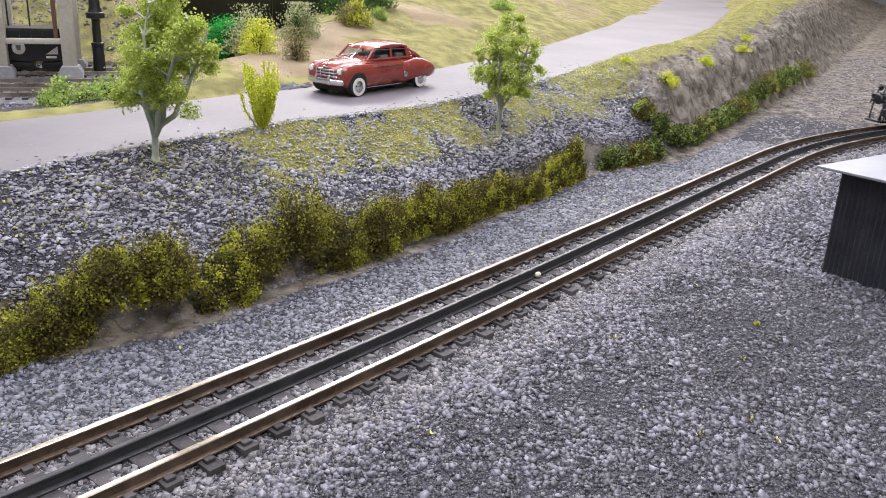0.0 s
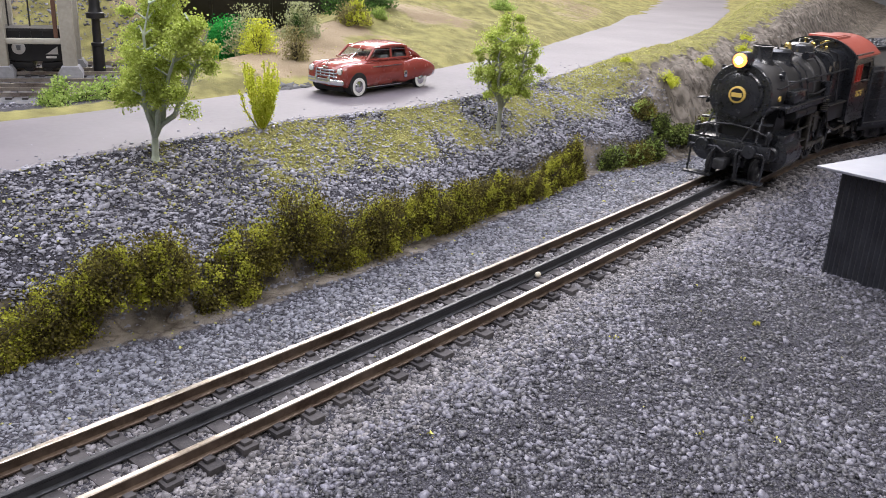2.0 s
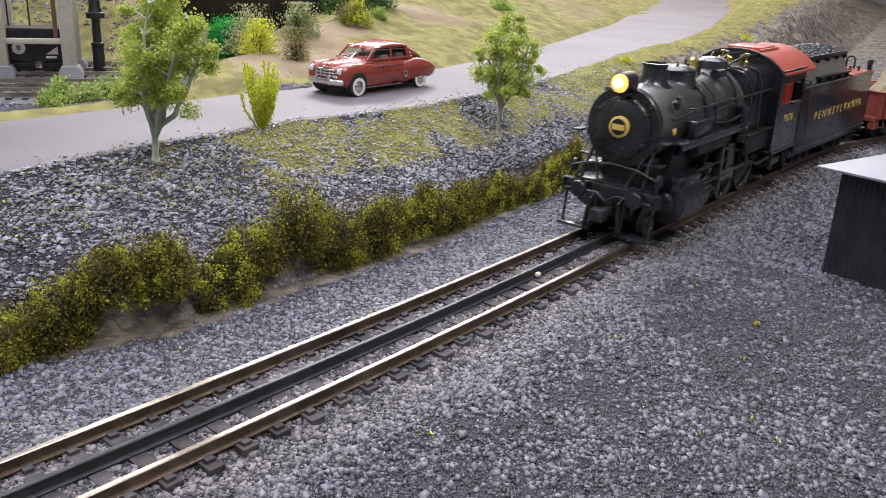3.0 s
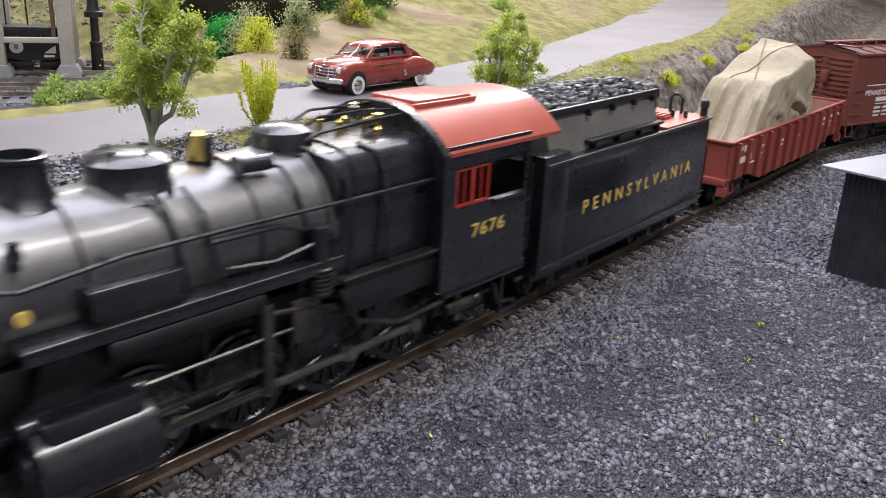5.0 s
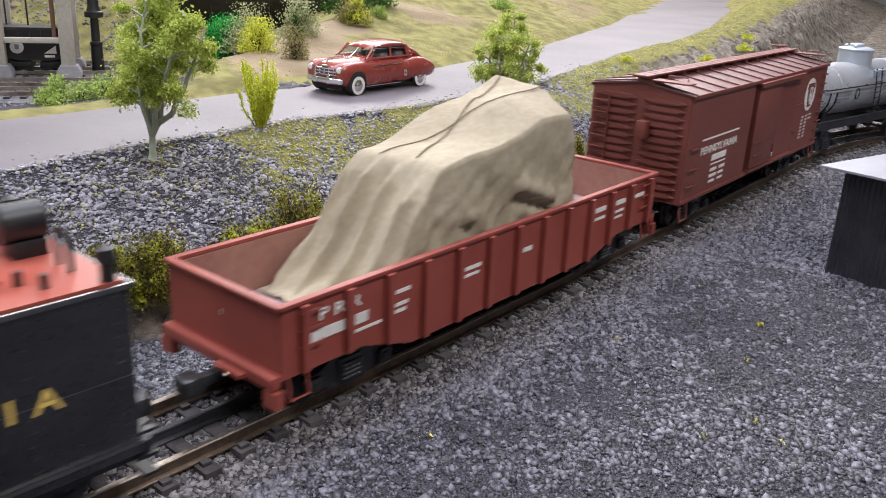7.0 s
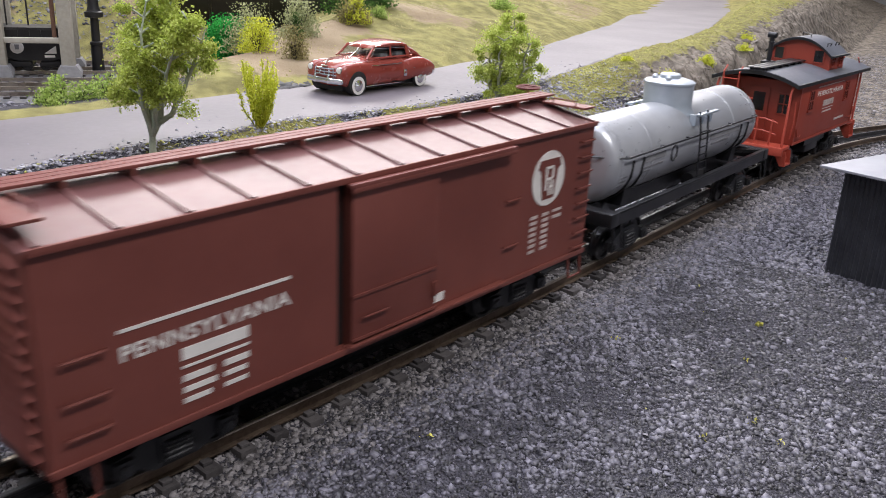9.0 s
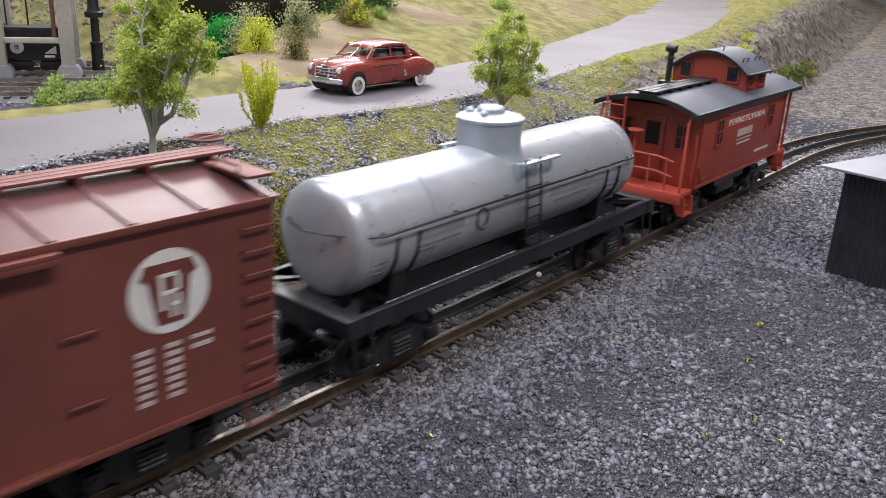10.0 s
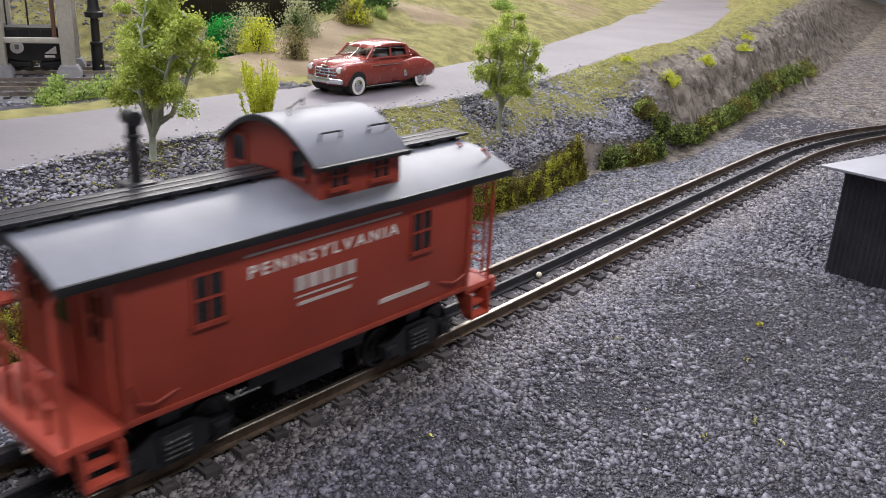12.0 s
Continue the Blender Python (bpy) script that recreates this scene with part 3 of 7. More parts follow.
# ---- locomotive ----
def build_locomotive():
    u0, u1 = -425.0, -172.0
    c = -305.0
    th = thing("steam_locomotive", 0, 0, 0, "black eight-coupled model steam locomotive with red cab roof", "locomotive")
    CARS.append((th, c, 60.0))
    zc = 64.0
    bm = bmesh.new()
    lathe(bm, [(21.8, -104), (22.4, -103), (22.4, -71), (22.0, -70.5)], (0, 0, zc), "X", 40)
    part("smokebox", bm, ENGINE_GREY, th, "black smokebox with a grey metal sheen")
    bm = bmesh.new()
    lathe(bm, [(22.2, -70.5), (22.6, -40), (24.6, 0), (25.2, 16)], (0, 0, zc), "X", 40)
    for x in (-69, -42, -14, 12):
        r = 22.9 + (x + 70) * 0.033
        one = bmesh.new()
        lathe(one, [(r, x - 1.2), (r + 0.35, x - 1.0), (r + 0.35, x + 1.0), (r, x + 1.2)], (0, 0, zc), "X", 40)
        part("boiler_band", one, ENGINE_GREY, th)
    part("boiler", bm, ENGINE_GREY, th, "satin black boiler with bands")
    bm = bmesh.new()
    lathe(bm, [(22.6, -108), (23.0, -107.5), (23.0, -104), (22.4, -103.6)], (0, 0, zc), "X", 40)
    lathe(bm, [(16.5, -110.2), (17.6, -109.2), (17.6, -107.8)], (0, 0, zc), "X", 32)
    lathe(bm, [(11.0, -111.5), (15.0, -110.6), (16.0, -110.0)], (0, 0, zc), "X", 32)
    for k in range(28):
        a = 2 * math.pi * k / 28
        ball(bm, (-108.2, 20.4 * math.cos(a), zc + 20.4 * math.sin(a)), 0.55, sub=1)
    for k in range(6):
        a = 2 * math.pi * (k + 0.5) / 6
        box(bm, -111.0, -108.5, 17.0 * math.cos(a) - 1.5, 17.0 * math.cos(a) + 1.5, zc + 17.0 * math.sin(a) - 0.9, zc + 17.0 * math.sin(a) + 0.9, 0.2)
    sf = part("smokebox_front", bm, ENGINE, th, "round riveted smokebox door")
    bm = bmesh.new()
    lathe(bm, [(5.6, -113.2), (6.2, -112.9), (6.2, -111.4)], (0, 0, zc + 0.5), "X", 24)
    plate = part("number_plate", bm, GOLD, sf, "round gold-rimmed plate")
    bm = bmesh.new()
    lathe(bm, [(4.7, -113.5), (4.7, -113.1)], (0, 0, zc + 0.5), "X", 24)
    part("plate_face", bm, BLACK, sf)
    bm = bmesh.new()
    box(bm, -113.9, -113.4, -3.9, 3.9, zc - 1.2, zc + 2.0)
    part("plate_bar", bm, GOLD, sf)
    # headlamp on its bracket
    bm = bmesh.new()
    lathe(bm, [(5.4, -117.5), (6.0, -117), (6.0, -106), (4.6, -104.5)], (0, 0, 89.5), "X", 24)
    box(bm, -115, -104, -5, 5, 82.5, 84.2, 0.4)
    box(bm, -108, -104, -1.5, 1.5, 76, 83)
    hl = part("headlamp", bm, ENGINE, th, "lit headlamp with warm glow")
    bm = bmesh.new()
    lathe(bm, [(5.2, -117.7), (4.6, -118.6), (2.5, -119.6), (0.4, -120.0)], (0, 0, 89.5), "X", 20)
    part("lens", bm, LAMP_GLOW, hl, "glowing orange lens")
    bm = bmesh.new()
    ball(bm, (-118.6, 0, 89.5), 3.2, 0.6)
    part("bulb", bm, LAMP_CORE, hl)
    bm = bmesh.new()
    lathe(bm, [(10.5, 84), (8.4, 87), (7.2, 90), (7.2, 96.0), (7.8, 96.5), (7.8, 97.6), (6.4, 97.8), (6.2, 93.5)], (-75, 0, 0), "Z", 28)
    part("chimney", bm, ENGINE, th)
    bm = bmesh.new()
    lathe(bm, [(15.0, 82), (13.0, 85), (12.2, 86.5), (12.2, 91), (12.5, 92), (10.2, 93.9), (5, 94.7), (1, 94.9)], (-44.5, 0, 0), "Z", 32)
    for a in (0.4, 2.0, 3.6, 5.2):
        rod(bm, (-44.5 + 7 * math.cos(a), 7 * math.sin(a), 93), (-44.5 + 7 * math.cos(a), 7 * math.sin(a), 95.6), 0.9, 8)
    part("sand_dome", bm, ENGINE, th, "large round black sand dome")
    bm = bmesh.new()
    lathe(bm, [(12.5, 85), (11.0, 87), (10.6, 88.5), (10.6, 91.5), (9.9, 93.6), (6.8, 95.4), (1, 96.0)], (12, 0, 0), "Z", 32)
    part("steam_dome", bm, ENGINE, th)
    bm = bmesh.new()
    box(bm, -21.4, -18.6, -5.4, -4.4, 86, 96, 0.3)
    box(bm, -21.4, -18.6, 4.4, 5.4, 86, 96, 0.3)
    bk = part("bell_bracket", bm, ENGINE, th)
    bm = bmesh.new()
    lathe(bm, [(4.6, 88.5), (4.2, 90), (3.0, 93.5), (2.6, 96), (1.0, 97.4)], (-20, 0, 0), "Z", 20)
    part("bell", bm, BRASS, bk, "polished brass bell")
    for dy, dx in ((3.5, 0), (-3.5, 3), (0, 9)):
        bm = bmesh.new()
        lathe(bm, [(0.9, 88), (1.3, 91), (1.0, 92.2), (1.2, 94), (0.4, 95)], (32 + dx, dy, 0), "Z", 12)
        part("safety_valve", bm, BRASS, th, "brass safety valve")
    bm = bmesh.new()
    rod(bm, (44, -7, 93.5), (52, -7, 94.5), 1.5, 10)
    lathe(bm, [(1.0, 88), (1.0, 93), (1.6, 94)], (44, -7, 0), "Z", 10)
    part("whistle", bm, BRASS, th)
    # square-shouldered firebox
    bm = bmesh.new()
    outline = [(-25, 40), (-25.5, 80)] + [(-25.5 + 9 * (1 - math.cos(a)), 80 + 9 * math.sin(a)) for a in (0.4, 0.8, 1.2, 1.57)] + [(-8, 89.8), (8, 89.8)] \
        + [(25.5 - 9 * (1 - math.cos(a)), 80 + 9 * math.sin(a)) for a in (1.57, 1.2, 0.8, 0.4)] + [(25.5, 80), (25, 40)]
    prism(bm, outline, 22, 64, "X")
    prism(bm, [(u * 0.985, 40 + (v - 40) * 0.985) for u, v in outline], 14, 22, "X")
    part("firebox", bm, ENGINE, th, "square-shouldered black firebox")
    # running boards, their boxes and pipes
    for s in (-1, 1):
        bm = bmesh.new()
        box(bm, -92, 12, min(s * 19, s * 31), max(s * 19, s * 31), 55, 56.6, 0.3)
        box(bm, -92, 12, min(s * 30, s * 31), max(s * 30, s * 31), 52.5, 55)
        for x in (-80, -50, -20, 8):
            prism(bm, [(x - 0.6, 55), (x + 0.6, 55), (x + 0.6, 47), (x - 0.6, 47)], min(s * 20, s * 24), max(s * 20, s * 24), "Y")
        board = part("running_board", bm, ENGINE, th)
        bm = bmesh.new()
        rod(bm, (-92, s * 31, 56.4), (12, s * 31, 56.4), 0.4, 8)
        part("worn_edge", bm, WORN, board, "edge worn to bright metal")
        bm = bmesh.new()
        box(bm, -73, -46, min(s * 20, s * 29), max(s * 20, s * 29), 56.6, 66.5, 0.7)
        part("tool_box", bm, ENGINE, th)
        bm = bmesh.new()
        box(bm, 12, 62, min(s * 26, s * 31.5), max(s * 26, s * 31.5), 46, 47.6, 0.3)
        box(bm, 14, 60, min(s * 27, s * 30), max(s * 27, s * 30), 33, 46, 1.0)
        pan = part("ash_pan", bm, BLACK, th)
        bm = bmesh.new()
        rod(bm, (12, s * 31.5, 47.4), (62, s * 31.5, 47.4), 0.4, 8)
        part("worn_edge", bm, WORN, pan, "edge worn to bright metal")
        bm = bmesh.new()
        pipe(bm, [(-95, s * 20.5, 70), (-88, s * 22.5, 69), (-72, s * 23.6, 71), (-60, s * 24.2, 72.5), (-20, s * 25.0, 73), (14, s * 27, 73.5), (62, s * 28, 74)], 0.8)
        for x in (-66, -38, -8, 20, 44):
            rod(bm, (x, s * 21, 72.6), (x, s * (25.4 if x < 10 else 27.6), 73.2), 0.55, 6)
        part("handrail", bm, IRON, th)
        bm = bmesh.new()
        pipe(bm, [(-47, s * 14, 84), (-44, s * 20.5, 77), (-43, s * 24, 66), (-42, s * 25, 56)], 0.7)
        pipe(bm, [(-36, s * 14, 85), (-34, s * 21.5, 78), (-33, s * 25, 66), (-32, s * 26, 56)], 0.7)
        pipe(bm, [(-34, s * 24.6, 70), (-10, s * 25.6, 70), (10, s * 27, 64), (12, s * 29, 52)], 0.9)
        pipe(bm, [(10, s * 13, 90), (16, s * 22, 86), (18, s * 27, 78), (18, s * 28, 48)], 0.8)
        parts_of("boiler_pipe", bm, ENGINE, th)
        bm = bmesh.new()
        rod(bm, (-88, s * 20.5, 78), (-88, s * 23.5, 79), 2.0, 10)
        rod(bm, (-88, s * 22.5, 75), (-88, s * 22.5, 82), 1.6, 10)
        for z in (50, 58, 64):
            rod(bm, (4, s * 26, z), (4, s * 30, z), 2.6, 12)
        rod(bm, (4, s * 28.6, 44), (4, s * 28.6, 68), 3.3, 14)
        rod(bm, (10, s * 28, 46), (10, s * 28, 60), 2.2, 12)
        parts_of("air_pump", bm, ENGINE, th)
        bm = bmesh.new()
        rod(bm, (-70, s * 27, 49), (-20, s * 27, 49), 4.4, 16)
        for x in (-68, -45, -22):
            lathe(bm, [(4.5, x - 0.6), (4.8, x - 0.5), (4.8, x + 0.5), (4.5, x + 0.6)], (0, s * 27, 49), "X", 16)
        part("air_reservoir", bm, BLACK, th)
        # cylinder and steam chest
        bm = bmesh.new()
        lathe(bm, [(11.0, -93.5), (12.6, -92.8), (12.6, -60.5), (11.0, -59.5)], (0, s * 24.5, 21), "X", 28)
        lathe(bm, [(5, -95.2), (6.5, -94), (6.5, -59)], (0, s * 24.5, 21), "X", 18)
        box(bm, -91, -62, min(s * 14, s * 33), max(s * 14, s * 33), 26, 36.5, 2.2)
        rod(bm, (-94, s * 25, 33), (-60, s * 25, 33), 4.0, 14)
        cy = part("cylinder", bm, ENGINE, th, "black slide-valve cylinder")
        bm = bmesh.new()
        prism(bm, [(-88, 36), (-64, 36), (-70, 56), (-82, 56)], min(s * 14, s * 22), max(s * 14, s * 22), "Y")
        part("steam_pipe", bm, BLACK, th)
        bm = bmesh.new()
        box(bm, -60, -16, min(s * 24, s * 26.5), max(s * 24, s * 26.5), 22.6, 24.2, 0.2)
        box(bm, -60, -16, min(s * 24, s * 26.5), max(s * 24, s * 26.5), 15.8, 17.2, 0.2)
        box(bm, -18, -14, min(s * 22, s * 27.5), max(s * 22, s * 27.5), 14, 46, 0.5)
        parts_of("guide_bar", bm, WORN, th)
        bm = bmesh.new()
        pipe(bm, [(-14, s * 26, 42), (0, s * 26.5, 40), (16, s * 26.5, 36)], 1.0)
        box(bm, -6, 6, min(s * 25, s * 27), max(s * 25, s * 27), 28, 44, 0.8)
        pipe(bm, [(-60, s * 25, 33), (-6, s * 26, 34)], 0.8)
        parts_of("valve_gear_rod", bm, WORN, th)
    bm = bmesh.new()
    box(bm, -100, 100, -12, 12, 14, 40, 1)
    box(bm, -98, -60, -16, 16, 30, 46, 2)
    box(bm, -100, -85, -15, 15, 40, 44, 1)
    part("frame", bm, BLACK, th)
    # drivers, pilot axle, rods
    for x in (-55, -19, 17, 53):
        wheelset(th, x, 16.4, 16.4, 15.2, 14, ENGINE)
    wheelset(th, -97, 8.2, 8.2)
    for s in (-1, 1):
        bm = bmesh.new()
        for x in (-55, -19, 17, 53):
            rod(bm, (x, s * 20.4, 0), (x, s * 22.4, 0), 3.0, 14)
        box(bm, -55, 53, min(s * 20.7, s * 22.0), max(s * 20.7, s * 22.0), -1.5, 1.5, 0.3)
        r = part("side_rod", bm, BRIGHT, th, "bright steel side rod")
        RODS.append((r, 16.4, 0.0))
        bm = bmesh.new()
        box(bm, -55, 17, min(s * 23.0, s * 24.2), max(s * 23.0, s * 24.2), -1.3, 1.3, 0.3)
        rod(bm, (17, s * 22.6, 0), (17, s * 24.6, 0), 2.7, 14)
        rod(bm, (-55, s * 22.6, 0), (-55, s * 24.6, 0), 2.3, 14)
        r = part("main_rod", bm, BRIGHT, th, "bright steel main rod")
        RODS.append((r, 16.4, 3.5))
    # pilot, deck and steps
    bm = bmesh.new()
    box(bm, -116, -112, -31, 31, 22, 30.5, 0.6)
    box(bm, -114, -94, -24, 24, 30, 32, 0.3)
    part("pilot_beam", bm, ENGINE, th)
    for s in (-1, 1):
        bm = bmesh.new()
        box(bm, -121, -113, min(s * 8, s * 30), max(s * 8, s * 30), 2.6, 4.4, 0.3)
        for y in (10, 28):
            pipe(bm, [(-115, s * y, 22), (-117, s * y, 4)], 0.9)
        part("foot_board", bm, ENGINE, th)
        bm = bmesh.new()
        pipe(bm, [(-113, s * 27, 31), (-113, s * 27, 38), (-114, s * 14, 42), (-114, 0, 43)], 0.6)
        pipe(bm, [(-113, s * 20, 31), (-112, s * 20, 40)], 0.5)
        pipe(bm, [(-114, s * 9, 31), (-106, s * 17, 52)], 0.8)
        pipe(bm, [(-117, s * 30, 36), (-117, s * 30, 22), (-117, s * 6, 34)], 0.5)
        box(bm, -112, -104, min(s * 25, s * 30), max(s * 25, s * 30), 58, 59.2, 0.2)
        parts_of("grab_rail", bm, IRON, th)
        bm = bmesh.new()
        lathe(bm, [(2.0, 44), (2.4, 45), (2.4, 49), (1.2, 51)], (-110, s * 27, -10), "Z", 12)
        part("marker_lamp", bm, ENGINE, th)
    bm = bmesh.new()
    box(bm, -124, -110, -3, 3, 12, 18, 1)
    box(bm, -129, -122, -4.5, 4.5, 11, 19, 1.4)
    part("front_coupler", bm, IRON, th, "dark steel knuckle coupler")
    bm = bmesh.new()
    prism(bm, [(-112, 23), (-112, 12), (-106, 8), (-100, 8), (-100, 23)], -13, 13, "Y")
    part("pilot", bm, ENGINE, th, "black pilot behind the coupler")
    for y in (-9, 9):
        bm = bmesh.new()
        pipe(bm, [(-116, y, 24), (-120, y, 22), (-121.5, y * 1.1, 14), (-121, y * 1.2, 7)], 1.1, 8)
        lathe(bm, [(1.6, 5.4), (1.8, 6), (1.8, 8)], (-121, y * 1.2, 0), "Z", 10)
        part("air_hose", bm, BLACK, th)
    bm = bmesh.new()
    pipe(bm, [(-118, -30, 20), (-118.5, -28, 25), (-119, -6, 26), (-120, 0, 22), (-119, 6, 26), (-118.5, 28, 25), (-118, 30, 20)], 0.6)
    part("uncoupling_lever", bm, IRON, th)
    for y in (-18, 18):
        bm = bmesh.new()
        lathe(bm, [(4.6, -121), (5.0, -120.4), (5.0, -119), (2.2, -118.6), (2.2, -112)], (0, y, 26), "X", 18)
        part("buffer_pocket", bm, ENGINE, th)
    # deck details: lifting rings, a plate step and its braces before the smokebox
    bm = bmesh.new()
    box(bm, -108, -101, -26, 26, 44, 45.4, 0.3)
    part("front_step", bm, ENGINE, th)
    for y in (-20, 20):
        bm = bmesh.new()
        pipe(bm, [(-114, y, 31.5), (-108, y * 0.95, 44), (-100, y * 0.9, 55)], 1.1, 8)
        part("smokebox_brace", bm, ENGINE, th)
    # rod, pipes and valves along the boiler top
    bm = bmesh.new()
    pipe(bm, [(14, -10, 91), (18, -12, 93.5), (40, -12, 95), (60, -12, 95.5)], 0.7)
    pipe(bm, [(20, -3, 94), (24, -5, 97), (44, -6, 97.5), (60, -7, 96.5)], 0.55)
    pipe(bm, [(20, 5, 94), (30, 7, 97), (60, 9, 96)], 0.55)
    pipe(bm, [(-8, -12, 88), (-2, -17, 86), (0, -22, 79), (2, -25, 66), (4, -27.5, 60)], 0.7)
    pipe(bm, [(30, -18, 90), (34, -24, 87), (35, -27, 80), (36, -28, 60), (36, -29, 48)], 0.8)
    pipe(bm, [(-28, -23.6, 60), (-12, -26, 59), (4, -29, 63)], 0.9)
    parts_of("boiler_pipe", bm, IRON, th)
    for x, y in ((48, -10), (52, -3), (50, 5), (55, 10)):
        bm = bmesh.new()
        lathe(bm, [(1.6, 89), (1.6, 91), (0.8, 92), (0.8, 95), (1.9, 95.4), (1.9, 96.4), (0.6, 97)], (x, y, 0), "Z", 12)
        part("turret_valve", bm, BRASS if x in (48, 55) else IRON, th)
    bm = bmesh.new()
    rod(bm, (-16, -14, 88), (-5, -15, 88), 2.6, 14)
    rod(bm, (-17, -14, 88), (-16, -14, 88), 3.2, 14)
    part("generator", bm, ENGINE, th)
    bm = bmesh.new()
    lathe(bm, [(1.9, -0.6), (2.2, 0), (1.9, 0.6)], (-88, -22.8, 62), "Y", 16)
    part("builder_plate", bm, GOLD, th, "small round brass plate")
    # low gear on the near and far sides: hangers, brake shoes, injector, sand pipes
    for d in (-1, 1):
        for x in (-37, -1, 35):
            bm = bmesh.new()
            box(bm, x - 1.4, x + 1.4, min(d * 18, d * 20.5), max(d * 18, d * 20.5), 8, 30, 0.4)
            box(bm, x - 3.0, x + 1.4, min(d * 16, d * 20), max(d * 16, d * 20), 10, 19, 0.5)
            part("brake_hanger", bm, IRON, th)
        bm = bmesh.new()
        pipe(bm, [(-40, d * 26, 56), (-38, d * 25, 44), (-36, d * 22, 28), (-36, d * 18, 6)], 0.7)
        pipe(bm, [(-2, d * 26, 56), (-1, d * 25, 46), (0, d * 22, 30), (0, d * 18, 6)], 0.7)
        parts_of("sand_pipe", bm, WORN, th)
        bm = bmesh.new()
        rod(bm, (66, d * 30, 20), (82, d * 30, 20), 2.8, 14)
        rod(bm, (74, d * 30, 14), (74, d * 30, 27), 1.6, 10)
        ball(bm, (86, d * 30, 20), 2.6)
        part("injector", bm, WORN, th)
        bm = bmesh.new()
        pipe(bm, [(64, d * 31, 25), (40, d * 31, 24), (20, d * 30, 30), (12, d * 30, 44)], 1.0, 8)
        pipe(bm, [(96, d * 31, 24), (100, d * 31, 14), (112, d * 31, 12)], 1.0, 8)
        parts_of("feed_pipe", bm, WORN, th)
        for k in range(6):
            bm = bmesh.new()
            lathe(bm, [(3.5, 45 + 1.6 * k), (4.2, 45.4 + 1.6 * k), (4.2, 45.9 + 1.6 * k), (3.5, 46.3 + 1.6 * k)], (4, d * 28.6, 0), "Z", 16)
            part("pump_fin", bm, WORN, th)
    # cab
    for s in (-1, 1):
        bm = bmesh.new()
        y0, y1 = sorted((s * 31.4, s * 33))
        box(bm, 62, 113, y0, y1, 27, 62)
        box(bm, 62, 113, y0, y1, 77, 86)
        box(bm, 62, 66.5, y0, y1, 62, 77)
        box(bm, 110, 113, y0, y1, 62, 77)
        for x in (63, 112):
            for k in range(12):
                ball(bm, (x, s * 33.1, 30 + 4.2 * k), 0.4, sub=1)
        box(bm, 62, 113, min(s * 33, s * 33.8), max(s * 33, s * 33.8), 27, 28.4)
        box(bm, 62, 113, min(s * 33, s * 33.6), max(s * 33, s * 33.6), 78.2, 79.2)
        wall = part("cab_side", bm, ENGINE, th, "black cab side with gold engine number")
        bm = bmesh.new()
        for x0 in (67, 77):
            for a in ((x0, x0 + 0.9, 62, 77), (x0 + 9.1, x0 + 10, 62, 77), (x0, x0 + 10, 62, 63.0), (x0, x0 + 10, 76.0, 77), (x0 + 4.7, x0 + 5.3, 62, 77)):
                box(bm, a[0], a[1], y0 + 0.3, y1 - 0.3, a[2], a[3])
        part("window_sash", bm, WINDOW_RED, wall, "red window sash")
        bm = bmesh.new()
        box(bm, 89, 109, min(s * 32, s * 35), max(s * 32, s * 35), 60.6, 62.2, 0.4)
        part("arm_rest", bm, IRON, wall)
        bm = bmesh.new()
        pipe(bm, [(114, s * 32.5, 34), (114.5, s * 33.5, 36), (114.5, s * 33.5, 72)], 0.5)
        box(bm, 100, 112, min(s * 24, s * 32), max(s * 24, s * 32), 9, 10.2)
        box(bm, 101, 102.2, min(s * 24, s * 32), max(s * 24, s * 32), 9, 27)
        part("cab_step", bm, ENGINE, th)
    writing("engine_number", "7676", 77, -33.05, 48.5, 7.6, GOLD, th, 1.15, 0.12, 21)
    bm = bmesh.new()
    shape = [(-33, 30)] + arch(33, 83, 97.3, 24, 2.5) + [(33, 30)]
    prism(bm, shape, 59.5, 62, "X")
    for k in range(30):
        u = 33 * (2 * k / 29 - 1)
        ball(bm, (59.3, u * 0.97, 84 + 13.5 * (1 - (u / 33) ** 2) - 1.4), 0.5, sub=1)
    part("cab_front", bm, ENGINE, th)
    bm = bmesh.new()
    shell(bm, 34.2, 83.5, 98.6, 1.4, 58, 61.5, 28, 2.5)
    part("roof_edge", bm, ENGINE, th)
    bm = bmesh.new()
    shell(bm, 33.8, 83.8, 98.4, 1.4, 61.5, 133, 28, 2.5)
    roof = part("cab_roof", bm, CAB_RED, th, "arched orange-red cab roof")
    bm = bmesh.new()
    box(bm, 66, 98, -12, 12, 96.6, 99.4, 0.4)
    box(bm, 64, 100, -14, -12, 96, 98.6, 0.3)
    part("roof_hatch", bm, CAB_RED, roof)
    bm = bmesh.new()
    box(bm, 62, 118, -31, 31, 26, 28)
    box(bm, 66, 70, -24, 24, 28, 84)
    part("cab_floor", bm, BLACK, th)
    bm = bmesh.new()
    for k in range(5):
        rod(bm, (113 - k, -30, 20 + 9 * k), (118, -30, 20 + 9 * k), 0.9, 6)
    rod(bm, (70, -29, 22), (104, -29, 20), 1.2, 8)
    lathe(bm, [(3.4, 62), (3.4, 92)], (0, -26, 20), "X", 12)
    part("cab_pipe", bm, IRON, th)
    return th


